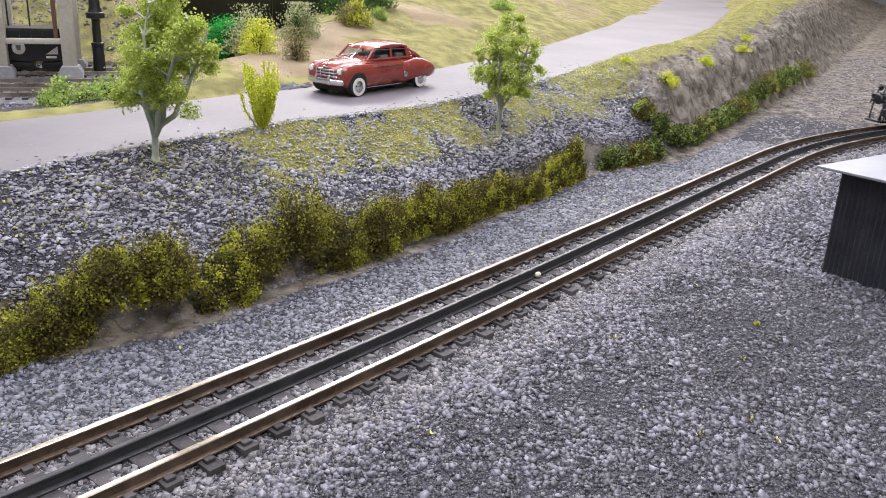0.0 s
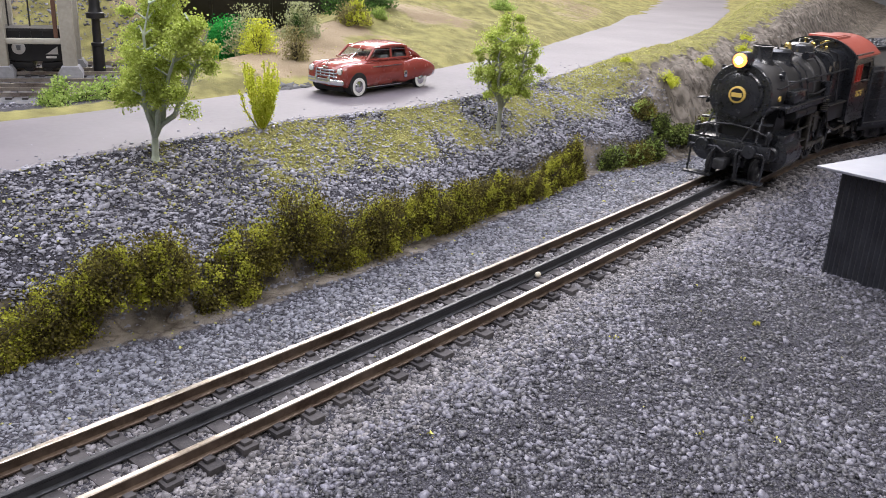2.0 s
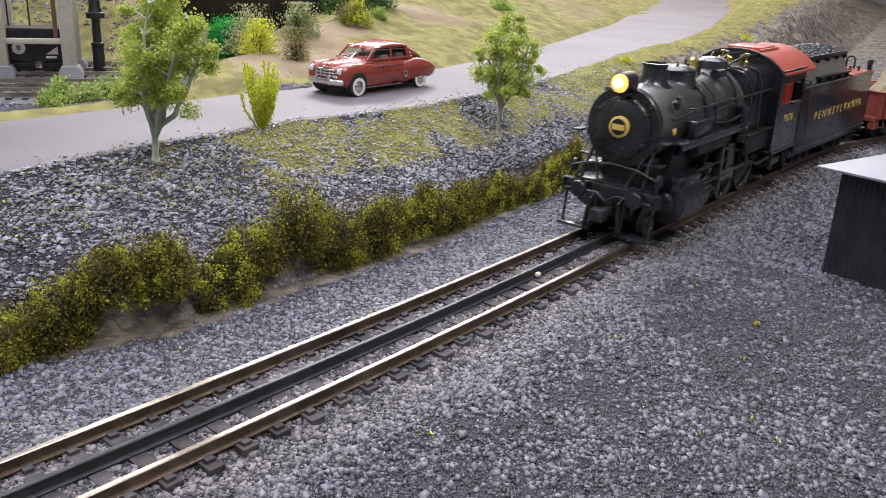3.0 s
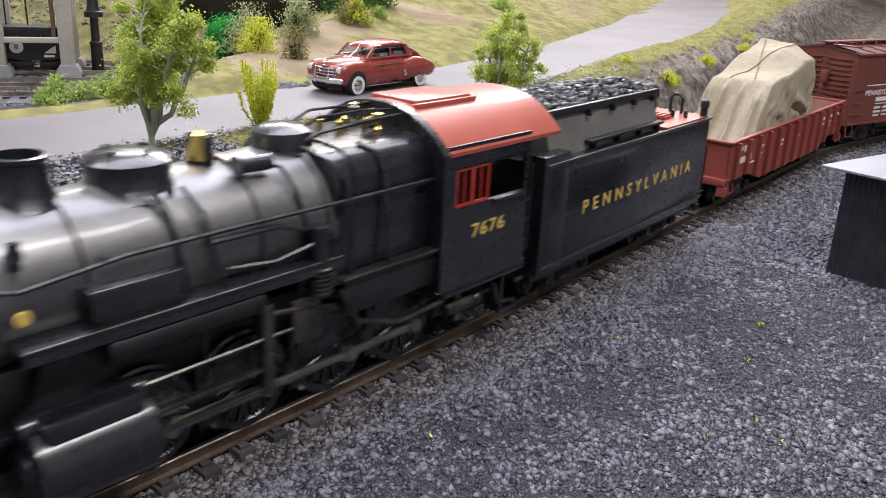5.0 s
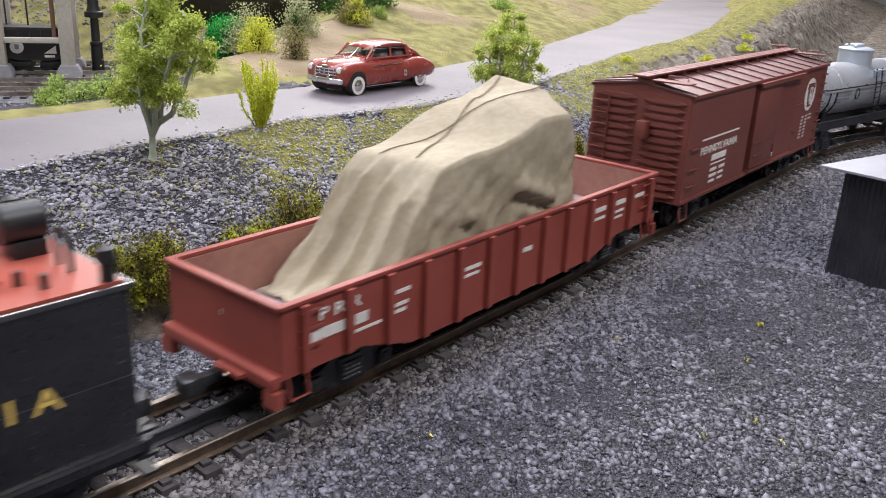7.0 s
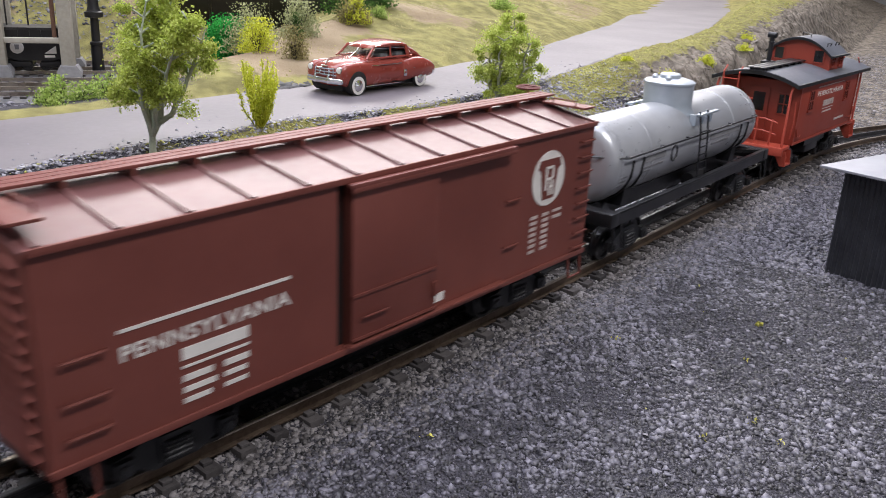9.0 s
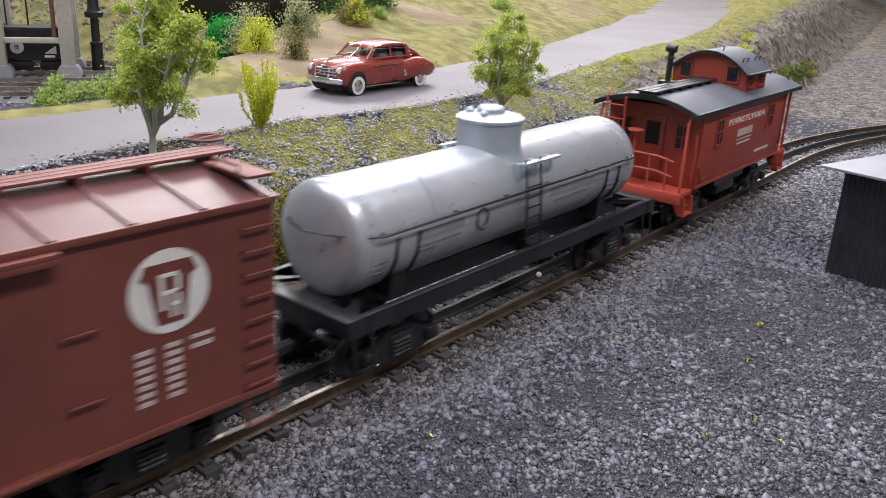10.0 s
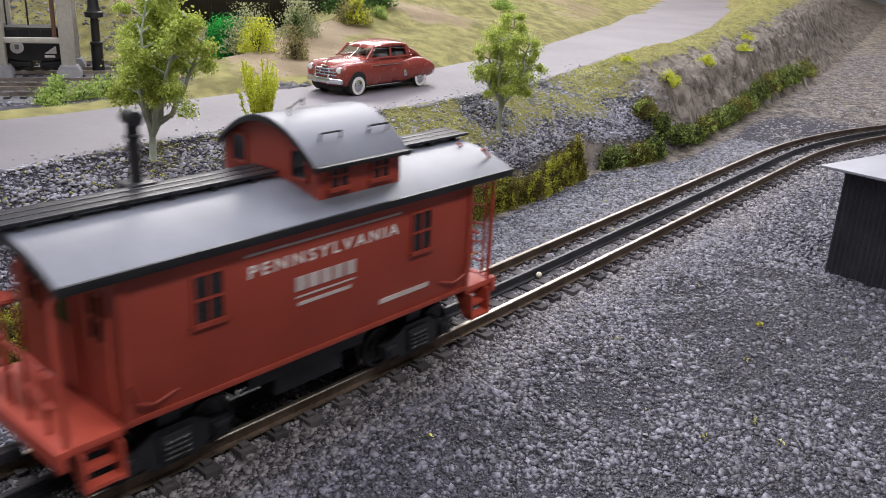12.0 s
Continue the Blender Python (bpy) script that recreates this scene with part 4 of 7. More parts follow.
# ---- tender ----
def build_tender():
    th = thing("tender", 0, 0, 0, "black coal tender with gold lettering and red deck", "tender")
    CARS.append((th, -89.0, 45.0))
    bm = bmesh.new()
    box(bm, -87, 88, -32, 32, 17, 68, 0.6)
    for s in (-1, 1):
        box(bm, -89, -68, min(s * 22, s * 32), max(s * 22, s * 32), 17, 72, 1.0)
    body = part("tank", bm, ENGINE, th, "riveted black water tank")
    bm = bmesh.new()
    for s in (-1, 1):
        for x in (-60, -30, 0, 30, 60, 84):
            for k in range(13):
                ball(bm, (x, s * 32.0, 20 + 3.8 * k), 0.28, sub=1)
        box(bm, -88, 88.4, min(s * 32, s * 32.8), max(s * 32, s * 32.8), 20.5, 21.6)
        box(bm, -88, 88.4, min(s * 31.6, s * 32.9), max(s * 31.6, s * 32.9), 67, 68.6, 0.3)
        box(bm, -88, 88.2, min(s * 32, s * 32.15), max(s * 32, s * 32.15), 42.0, 42.3)
    box(bm, 87.4, 89, -32.8, 32.8, 67, 68.6, 0.3)
    part("beading", bm, ENGINE_GREY, body)
    writing("tender_name", "PENNSYLVANIA", -54, -32.1, 39.8, 9.2, GOLD, body, 1.75, 0.12, 122)
    # coal bunker
    bm = bmesh.new()
    prism(bm, [(-26, 68), (-20.5, 86), (20.5, 86), (26, 68)], -76, 31, "X")
    bunker = part("coal_bunker", bm, BUNKER, th, "grey-black sloped coal bunker")
    bm = bmesh.new()
    for s in (-1, 1):
        box(bm, -78, 34, min(s * 20, s * 22.4), max(s * 20, s * 22.4), 85.4, 88.6, 0.3)
        box(bm, -46, 31, min(s * 25, s * 29), max(s * 25, s * 29), 71.4, 72.8, 0.3)
        for x in (-40, -17, 6, 27):
            box(bm, x - 0.8, x + 0.8, min(s * 24, s * 28.5), max(s * 24, s * 28.5), 67, 72)
            box(bm, x - 1.0, x + 1.0, min(s * 21, s * 24), max(s * 21, s * 24), 83, 86)
    box(bm, 32, 34, -22, 22, 85.4, 88.6, 0.3)
    parts_of("bunker_rim", bm, BLACK, bunker)
    rng = np.random.default_rng(5)
    bm = bmesh.new()
    prism(bm, [(-20, 84), (-8, 90), (8, 90), (20, 84)], -74, 30, "X")
    part("coal_bed", bm, COAL, th)
    n = 700
    px, py = rng.uniform(-74, 30, n), rng.uniform(-19.5, 19.5, n)
    stones_mesh("coal", px, py, 87 + 4.2 * (1 - (py / 20) ** 2) + rng.uniform(-0.5, 0.9, n), rng.uniform(1.2, 2.6, n), COAL, rng, th)
    # rear deck
    bm = bmesh.new()
    box(bm, 32, 87, -31, 31, 68, 69.2)
    deck = part("rear_deck", bm, CAB_RED, th, "orange-red rear deck")
    bm = bmesh.new()
    box(bm, 52, 60, -20, 12, 69.2, 71, 0.4)
    for k in range(9):
        box(bm, 50.5, 61.5, -19 + k * 3.4, -17.6 + k * 3.4, 70.6, 71.8)
    part("filler_hatch", bm, CAB_RED, deck)
    bm = bmesh.new()
    lathe(bm, [(4.8, 70), (5.6, 70.6), (5.6, 82), (4.4, 83)], (0, 4, 78.5), "X", 20)
    box(bm, 72, 82, -0.5, 8.5, 69, 74, 0.5)
    part("backup_lamp", bm, BLACK, th)
    bm = bmesh.new()
    pipe(bm, [(80, -10, 69), (80, -10, 78), (80, -12, 80), (80, -15, 80), (80, -17, 78), (80, -17, 69)], 0.9, 8)
    for y in (-29, 29):
        lathe(bm, [(2.0, 69), (2.0, 74), (2.8, 74.5), (2.4, 78), (0.8, 79)], (84, y, 0), "Z", 12)
    for x, y in ((66, -18), (70, -24), (74, 16), (76, 22)):
        rod(bm, (x, y, 69), (x, y, 73), 1.2, 8)
    parts_of("deck_fitting", bm, BLACK, th)
    bm = bmesh.new()
    box(bm, -88, 90, -28, 28, 13, 17.4)
    box(bm, 88, 92, -30, 30, 13, 19, 0.5)
    box(bm, -30, 30, -14, 14, 8, 14, 1)
    for s in (-1, 1):
        for z in (8, 14, 22):
            box(bm, 88, 93, min(s * 24, s * 31), max(s * 24, s * 31), z, z + 1)
        pipe(bm, [(90, s * 30, 24), (91.5, s * 31, 26), (91.5, s * 31, 50), (90, s * 30, 52)], 0.5)
    part("underframe", bm, BLACK, th)
    truck(th, -52, 36, 8.6, 16)
    truck(th, 52, 36, 8.6, 16)
    coupler(th, 90, 1)


# ---- gondola with its covered load ----
def build_gondola():
    th = thing("gondola_car", 0, 0, 0, "red steel gondola freight car with white lettering", "freight car")
    CARS.append((th, 176.0, 88.0))
    for s in (-1, 1):
        bm = bmesh.new()
        y0, y1 = sorted((s * 29.0, s * 30.6))
        prism(bm, [(-129, 46), (129, 46), (129, 20), (92, 20), (66, 12.5), (-66, 12.5), (-92, 20), (-129, 20)], y0, y1, "Y")
        box(bm, -130, 130, min(s * 28.6, s * 31.6), max(s * 28.6, s * 31.6), 44.6, 46.2, 0.3)
        side = part("side_wall", bm, GONDOLA, th)
        for k in range(13):
            bm = bmesh.new()
            x = -120 + 20 * k
            lo = 21 if abs(x) > 90 else (13.5 if abs(x) < 66 else 13.5 + (abs(x) - 66) * 0.29)
            prism(bm, [(x - 1.6, 44.6), (x + 1.6, 44.6), (x + 1.3, lo), (x - 1.3, lo)], min(s * 30.6, s * 33.2), max(s * 30.6, s * 33.2), "Y")
            part("side_stake", bm, GONDOLA, side)
    for e in (-1, 1):
        bm = bmesh.new()
        box(bm, min(e * 127.4, e * 129), max(e * 127.4, e * 129), -30, 30, 20, 46)
        box(bm, min(e * 127, e * 130.4), max(e * 127, e * 130.4), -31, 31, 44.6, 46.2, 0.3)
        box(bm, min(e * 129, e * 133), max(e * 129, e * 133), -30.5, 30.5, 17.4, 22, 0.4)
        end = part("end_wall", bm, GONDOLA, th)
        bm = bmesh.new()
        box(bm, min(e * 131, e * 135.5), max(e * 131, e * 135.5), -17, -3, 18, 19.4)
        box(bm, min(e * 129, e * 133), max(e * 129, e * 133), -32, -26, 11, 17)
        box(bm, min(e * 129, e * 133), max(e * 129, e * 133), 26, 32, 11, 17)
        for z in (30, 36, 42):
            rung(bm, e * 112, e * 122, -30.6, z)
        pipe(bm, [(e * 126, -30, 20), (e * 126, -31.5, 12), (e * 118, -31.5, 12), (e * 118, -30, 20)], 0.6)
        parts_of("corner_step", bm, GONDOLA, end)
    bars("end_marks", [(-129.4, -129.0, 34, 36)], 0, SOFT_WHITE, th)
    bm = bmesh.new()
    box(bm, -127.4, 127.4, -29, 29, 20.5, 24)
    part("floor_boards", bm, GONDOLA_FLOOR, th, "mauve-grey worn floor")
    bm = bmesh.new()
    for s in (-1, 1):
        box(bm, -127.4, 127.4, min(s * 28.2, s * 28.96), max(s * 28.2, s * 28.96), 24, 44.5)
        box(bm, min(s * 126.6, s * 127.36), max(s * 126.6, s * 127.36), -28.2, 28.2, 24, 44.5)
    part("lining", bm, GONDOLA_IN, th)
    bm = bmesh.new()
    box(bm, -124, 124, -9, 9, 12, 20.4)
    box(bm, -60, -30, -12, 12, 8, 13, 1)
    part("centre_sill", bm, BLACK, th)
    writing("railway_initials", "P R R", -113, -30.75, 36.5, 6.2, WHITE, th, 1.0, 0.1, 20)
    bars("lettering", [(-117, -101, 29.5, 33.5), (-99, -90, 29.5, 33.5), (-101, -83, 26.5, 27.6), (-77, -68, 35, 36.5), (-77, -69, 30, 31.4), (-77, -70, 27.4, 28.8),
                            (-37, -25, 33, 34.6), (-37, -26, 30.2, 31.4), (4, 12, 31, 33), (62, 76, 36, 38.4), (62, 76, 32, 33.4), (82, 96, 36, 38.4), (82, 95, 32, 33.4), (82, 94, 29, 30.2), (104, 116, 36, 38)], -30.7, WHITE, th)
    truck(th, -92, 35, 8.6, 20)
    truck(th, 92, 35, 8.6, 20)
    coupler(th, 130, 1)
    coupler(th, -130, -1)
    # the load: a canvas drawn over something box-like, with a skirt at its front
    profile = ((-93, 24.8), (-86, 25.6), (-76, 32.0), (-64, 46.0), (-54, 60.0), (-45, 72.0), (-43, 73.5), (-10, 81.0), (22, 88.0), (49, 93.0), (53, 86.0), (55, 25.0))
    run = [0.0]
    for (xa, za), (xb, zb) in zip(profile, profile[1:]):
        run.append(run[-1] + math.hypot(xb - xa, zb - za))
    nu, nv = 150, 100
    ud = np.linspace(0, run[-1], nu + 1)
    px, pz = np.interp(ud, run, [p[0] for p in profile]), np.interp(ud, run, [p[1] for p in profile])
    px[1:-1], pz[1:-1] = (px[:-2] + 2 * px[1:-1] + px[2:]) / 4, (pz[:-2] + 2 * pz[1:-1] + pz[2:]) / 4
    q = np.linspace(-1, 1, nv + 1)
    q = 0.9 * q + 0.1 * q ** 3
    X, Q = np.repeat(px[:, None], nv + 1, 1), np.repeat(q[None], nu + 1, 0)
    Z0 = np.repeat(pz[:, None], nv + 1, 1)
    fall = np.clip((np.abs(Q) - 0.56) / 0.44, 0, 1)
    shoulder = smooth(0.46, 0.66, np.abs(Q))
    Y = np.sign(Q) * (np.minimum(np.abs(Q) / 0.56, 1) * 21.5 + 5.0 * fall + 0.8 * shoulder)
    frac = np.clip((X + 42) / 92, 0, 1) * (Z0 > 60)
    Z = Z0 + frac * np.interp(Y, (-23, -4, 23), (-7.5, 4.5, 4.0)) + 1.5 * np.sin(X * 0.11 + 0.06 * Y) * (Z0 > 65)
    Z = Z * (1 - fall) + 24.8 * fall
    # folds: upright pleats down the front, loose wrinkles all over, a swag along the near skirt
    front = smooth(-94, -72, X) * (1 - smooth(-52, -44, X)) * (1 - fall)
    pleat = 1 - np.abs(np.sin(Y * 0.23 + 0.012 * (Z0 - 40) * np.sin(Y * 0.15) + 0.9))
    X = X - 9.0 * pleat ** 2.2 * front + 2.4 * wave(0.5 * X, Y, 9, 3, 3.0) * front
    apron = (1 - smooth(-88, -76, X)) * (1 - fall)
    Z = Z + apron * (2.6 * np.abs(wave(0.4 * X + 0.5 * Y, Y, 11, 3, 1.0)) + 1.2 * wave(X, Y, 7, 2, 5.0))
    hung = np.clip(4 * fall * (1 - fall), 0, 1) * np.sign(Q)
    Y = Y + hung * (2.0 * wave(X, Z, 17, 3, 2.0) + 1.3 * wave(1.3 * X - Z, Z, 6, 2, 4.0))
    seam = 50 + 3.5 * np.sin(X * 0.10 + 1.0) - 0.05 * X
    near = (Q < -0.56) * smooth(-36, -26, X) * (1 - smooth(40, 48, X)) * smooth(-0.25, 0.3, np.sin(X * 0.105 - 0.6))
    Y = Y + near * (5.5 * np.exp(-((Z - seam) / 1.9) ** 2) - 3.0 * np.exp(-((Z - seam - 5) / 3.2) ** 2))
    Z = Z + 0.9 * wave(X, Y, 20, 3, 6.0) * (Z > 60) + 0.35 * wave(X, Y, 6, 2, 6.0) * (Z > 60)
    Z = np.maximum(Z, 24.6)
    verts = np.stack([X, np.clip(Y, -27.6, 27.6), Z], -1).reshape(-1, 3)
    w = nv + 1
    faces = [(i * w + j, (i + 1) * w + j, (i + 1) * w + j + 1, i * w + j + 1) for i in range(nu) for j in range(nv)]
    load = thing("tarpaulin_load", 0, 0, 0, "tan canvas tarpaulin roped over a bulky load in the gondola", "load")
    CARS.append((load, 176.0, 88.0))
    tarp = raw_mesh("tarpaulin", verts, faces, CANVAS, load, smooth=True)
    sol = tarp.modifiers.new("thickness", "SOLIDIFY")
    sol.thickness = 0.0006
    bm = bmesh.new()

    def over(x, y):
        """A point just above the canvas."""
        far = (verts[:, 0] - x) ** 2 + (verts[:, 1] - y) ** 2 + 1e4 * (verts[:, 2] < 55)
        return (x, y, float(verts[np.argsort(far)[:4], 2].max()) + 0.55)

    pipe(bm, [over(-44 + 4.75 * k, 9 - 0.75 * k) for k in range(21)], 0.34)
    pipe(bm, [over(-41 + 4.4 * k, -8 + 1.3 * k) for k in range(21)], 0.34)
    part("rope", bm, ROPE, load)


# ---- boxcar ----
def build_boxcar():
    th = thing("boxcar", 0, 0, 0, "oxide-red steel boxcar with white lettering and door ajar", "freight car")
    CARS.append((th, 469.0, 85.0))
    # solid near-black block stands in for the unlit inside behind the door gap
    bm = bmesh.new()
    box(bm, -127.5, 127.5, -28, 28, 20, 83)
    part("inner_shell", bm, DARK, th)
    for s in (-1, 1):
        y0, y1 = sorted((s * 28.6, s * 31.4))
        bm = bmesh.new()
        if s < 0:
            box(bm, -128.6, -29.5, y0, y1, 20, 83)
            box(bm, -24.5, 128.6, y0, y1, 20, 83)
            box(bm, -29.5, -24.5, y0, y1, 20, 22.5)
            box(bm, -29.5, -24.5, y0, y1, 81, 83)
        else:
            box(bm, -128.6, 128.6, y0, y1, 20, 83)
        box(bm, -129, 129, min(s * 31.4, s * 32.4), max(s * 31.4, s * 32.4), 20, 22.4, 0.2)
        box(bm, -129, 129, min(s * 31.4, s * 32.8), max(s * 31.4, s * 32.8), 81.2, 83.4, 0.3)
        side = part("side_wall", bm, OXIDE, th)
        bm = bmesh.new()
        box(bm, -24.5, 19, min(s * 31.4, s * 33.4), max(s * 31.4, s * 33.4), 24, 79.5, 0.4)
        for z in (41, 24.6, 78.6):
            box(bm, -24.5, 19, min(s * 33.4, s * 34.0), max(s * 33.4, s * 34.0), z, z + 1.0)
        box(bm, 17, 19.4, min(s * 33.2, s * 34.2), max(s * 33.2, s * 34.2), 30, 36, 0.2)
        pipe(bm, [(-20, s * 33.4, 33), (-20, s * 34.6, 33), (-8, s * 34.6, 33), (-8, s * 33.4, 33)], 0.4)
        door = part("door", bm, OXIDE, side, "sliding door slightly ajar")
        bm = bmesh.new()
        box(bm, -26, 64, min(s * 31.4, s * 35), max(s * 31.4, s * 35), 79.8, 81.4, 0.3)
        box(bm, -26, 64, min(s * 34.4, s * 35), max(s * 34.4, s * 35), 78.4, 80, 0.1)
        box(bm, -26, 64, min(s * 31.4, s * 34.6), max(s * 31.4, s * 34.6), 22.4, 23.6, 0.2)
        parts_of("door_track", bm, OXIDE, side)
        bm = bmesh.new()
        for k in range(8):
            rung(bm, 117, 127, s * 31.4, 25 + 7.2 * k, s * -1.8 if s > 0 else 1.8, 0.45)
        for z in (30, 40, 52):
            rung(bm, -124, -112, s * 31.4, z, s * -1.6 if s > 0 else 1.6, 0.45)
        for z in (38, 58):
            rung(bm, 63, 72, s * 31.4, z, s * -1.4 if s > 0 else 1.4, 0.4)
        pipe(bm, [(127, s * 31, 20), (127, s * 32, 10), (117, s * 32, 10), (117, s * 31, 20)], 0.7)
        pipe(bm, [(-127, s * 31, 20), (-127, s * 32, 10), (-117, s * 32, 10), (-117, s * 31, 20)], 0.7)
        parts_of("grab_iron", bm, OXIDE, side)
    for e in (-1, 1):
        bm = bmesh.new()
        prism(bm, [(-30.5, 20), (-30.5, 83), (0, 88), (30.5, 83), (30.5, 20)], min(e * 127.5, e * 129), max(e * 127.5, e * 129), "X")
        end = part("end_wall", bm, OXIDE, th)
        for k in range(13):
            bm = bmesh.new()
            z = 24 + 4.5 * k
            for a, b in ((-28, -2), (2, 28)):
                prism(bm, [(a, z), (a + 6, z + 1.3), (b - 6, z + 1.3), (b, z), (b - 6, z - 1.3), (a + 6, z - 1.3)], min(e * 129, e * 130.6), max(e * 129, e * 130.6), "X")
            part("corrugation", bm, OXIDE, end)
        bm = bmesh.new()
        for k in range(8):
            pipe(bm, [(e * 129, 19, 25 + 7 * k), (e * 132, 19, 25 + 7 * k), (e * 132, 29, 25 + 7 * k), (e * 129, 29, 25 + 7 * k)], 0.45)
        for y in (19, 29):
            rod(bm, (e * 131.6, y, 22), (e * 131.6, y, 80), 0.5, 6)
        box(bm, min(e * 129, e * 136), max(e * 129, e * 136), -8, -2, 56, 66, 0.3)
        part("end_ladder", bm, OXIDE, end)
    bm = bmesh.new()
    prism(bm, [(-32.6, 83.2), (0, 88.2), (32.6, 83.2), (32.6, 82.6), (0, 87), (-32.6, 82.6)], -130, 130, "X")
    roof = part("roof", bm, OXIDE_ROOF, th, "pitched sheet roof with raised seams")
    for k in range(13):
        x = -126 + 21 * k
        bm = bmesh.new()
        prism(bm, [(-32.4, 83.3), (0, 88.3), (32.4, 83.3), (32.4, 84.0), (0, 89.0), (-32.4, 84.0)], x - 0.8, x + 0.8, "X")
        part("roof_seam", bm, OXIDE_ROOF, roof)
    for y in (-5, -1.6, 1.8):
        bm = bmesh.new()
        box(bm, -134, 134, y, y + 3.0, 90.4, 91.4, 0.2)
        part("walk_board", bm, OXIDE, roof)
    bm = bmesh.new()
    for k in range(13):
        box(bm, -126.6 + 21 * k, -125.4 + 21 * k, -5, 5, 87, 90.5)
    for e in (-1, 1):
        box(bm, min(e * 122, e * 131), max(e * 122, e * 131), -29, -6, 88.4, 89.4, 0.2)
        pipe(bm, [(e * 122, -24, 89.4), (e * 122, -24, 91.6), (e * 122, -12, 91.6), (e * 122, -12, 89.4)], 0.4)
    parts_of("walk_bracket", bm, OXIDE, roof)
    bm = bmesh.new()
    for k in range(20):
        a, b = 2 * math.pi * k / 20, 2 * math.pi * (k + 1) / 20
        rod(bm, (133 + 5.5 * math.cos(a), 10 + 5.5 * math.sin(a), 92.5), (133 + 5.5 * math.cos(b), 10 + 5.5 * math.sin(b), 92.5), 0.6, 5)
    for a in (0.3, 1.87, 3.44, 5.0):
        rod(bm, (133, 10, 92.5), (133 + 5.5 * math.cos(a), 10 + 5.5 * math.sin(a), 92.5), 0.4, 5)
    rod(bm, (133, 10, 30), (133, 10, 92.5), 0.6, 6)
    part("brake_wheel", bm, OXIDE, th)
    # lettering and round herald
    writing("railway_name", "PENNSYLVANIA", -107.5, -31.5, 46.2, 6.4, WHITE, th, 1.1, 0.14, 58)
    bars("lettering", [(-107.5, -49.5, 54.6, 55.6), (-89, -66, 40.2, 44), (-89, -66, 37.6, 38.4), (-89, -79, 33.4, 35.4), (-89, -78, 29.8, 31.6), (-89, -80, 26.4, 28.0),
                            (-75, -66, 33.4, 35.4), (-75, -67, 30, 31.6), (-75, -67, 26.6, 28.0), (20, 26, 25.5, 29)], -31.5, WHITE, th)
    bars("capacity_mark", [(82 + 9 * c, 87 + 9 * c, 30 + 2.6 * k, 31.4 + 2.6 * k) for c in (0, 1) for k in range(7)] + [(99, 106, 43, 44.4), (99, 106, 46, 47.2)], -31.5, SOFT_WHITE, th)
    bm = bmesh.new()
    lathe(bm, [(12.2, -0.2), (12.2, 0.2)], (93.5, -31.5, 62.5), "Y", 40)
    herald = part("herald", bm, WHITE, th, "white disc with a keystone")
    bm = bmesh.new()
    prism(bm, [(86.4, 71), (100.6, 71), (102.2, 67.4), (100.0, 66.2), (97.8, 53.4), (89.2, 53.4), (87.0, 66.2), (84.8, 67.4)], -32.0, -31.6, "Y")
    key = part("keystone", bm, OXIDE, herald)
    bm = bmesh.new()
    for a in ((90.2, 91.4, 57.5, 68), (91.4, 96.0, 67, 68), (95.2, 96.4, 62.6, 67), (91.4, 95.2, 62, 63), (93.0, 94.0, 55, 62), (95.4, 96.4, 55, 61.6), (94.0, 95.4, 58.4, 59.2)):
        box(bm, a[0], a[1], -32.4, -31.95, a[2], a[3])
    parts_of("monogram_stroke", bm, WHITE, herald)
    bm = bmesh.new()
    box(bm, -126, 126, -9, 9, 12, 20)
    box(bm, -50, -20, -14, 6, 9, 15, 1)
    rod(bm, (10, -8, 13), (40, -8, 13), 4, 14)
    part("centre_sill", bm, BLACK, th)
    truck(th, -88, 35, 8.6, 20)
    truck(th, 88, 35, 8.6, 20)
    coupler(th, 129, 1)
    coupler(th, -129, -1)


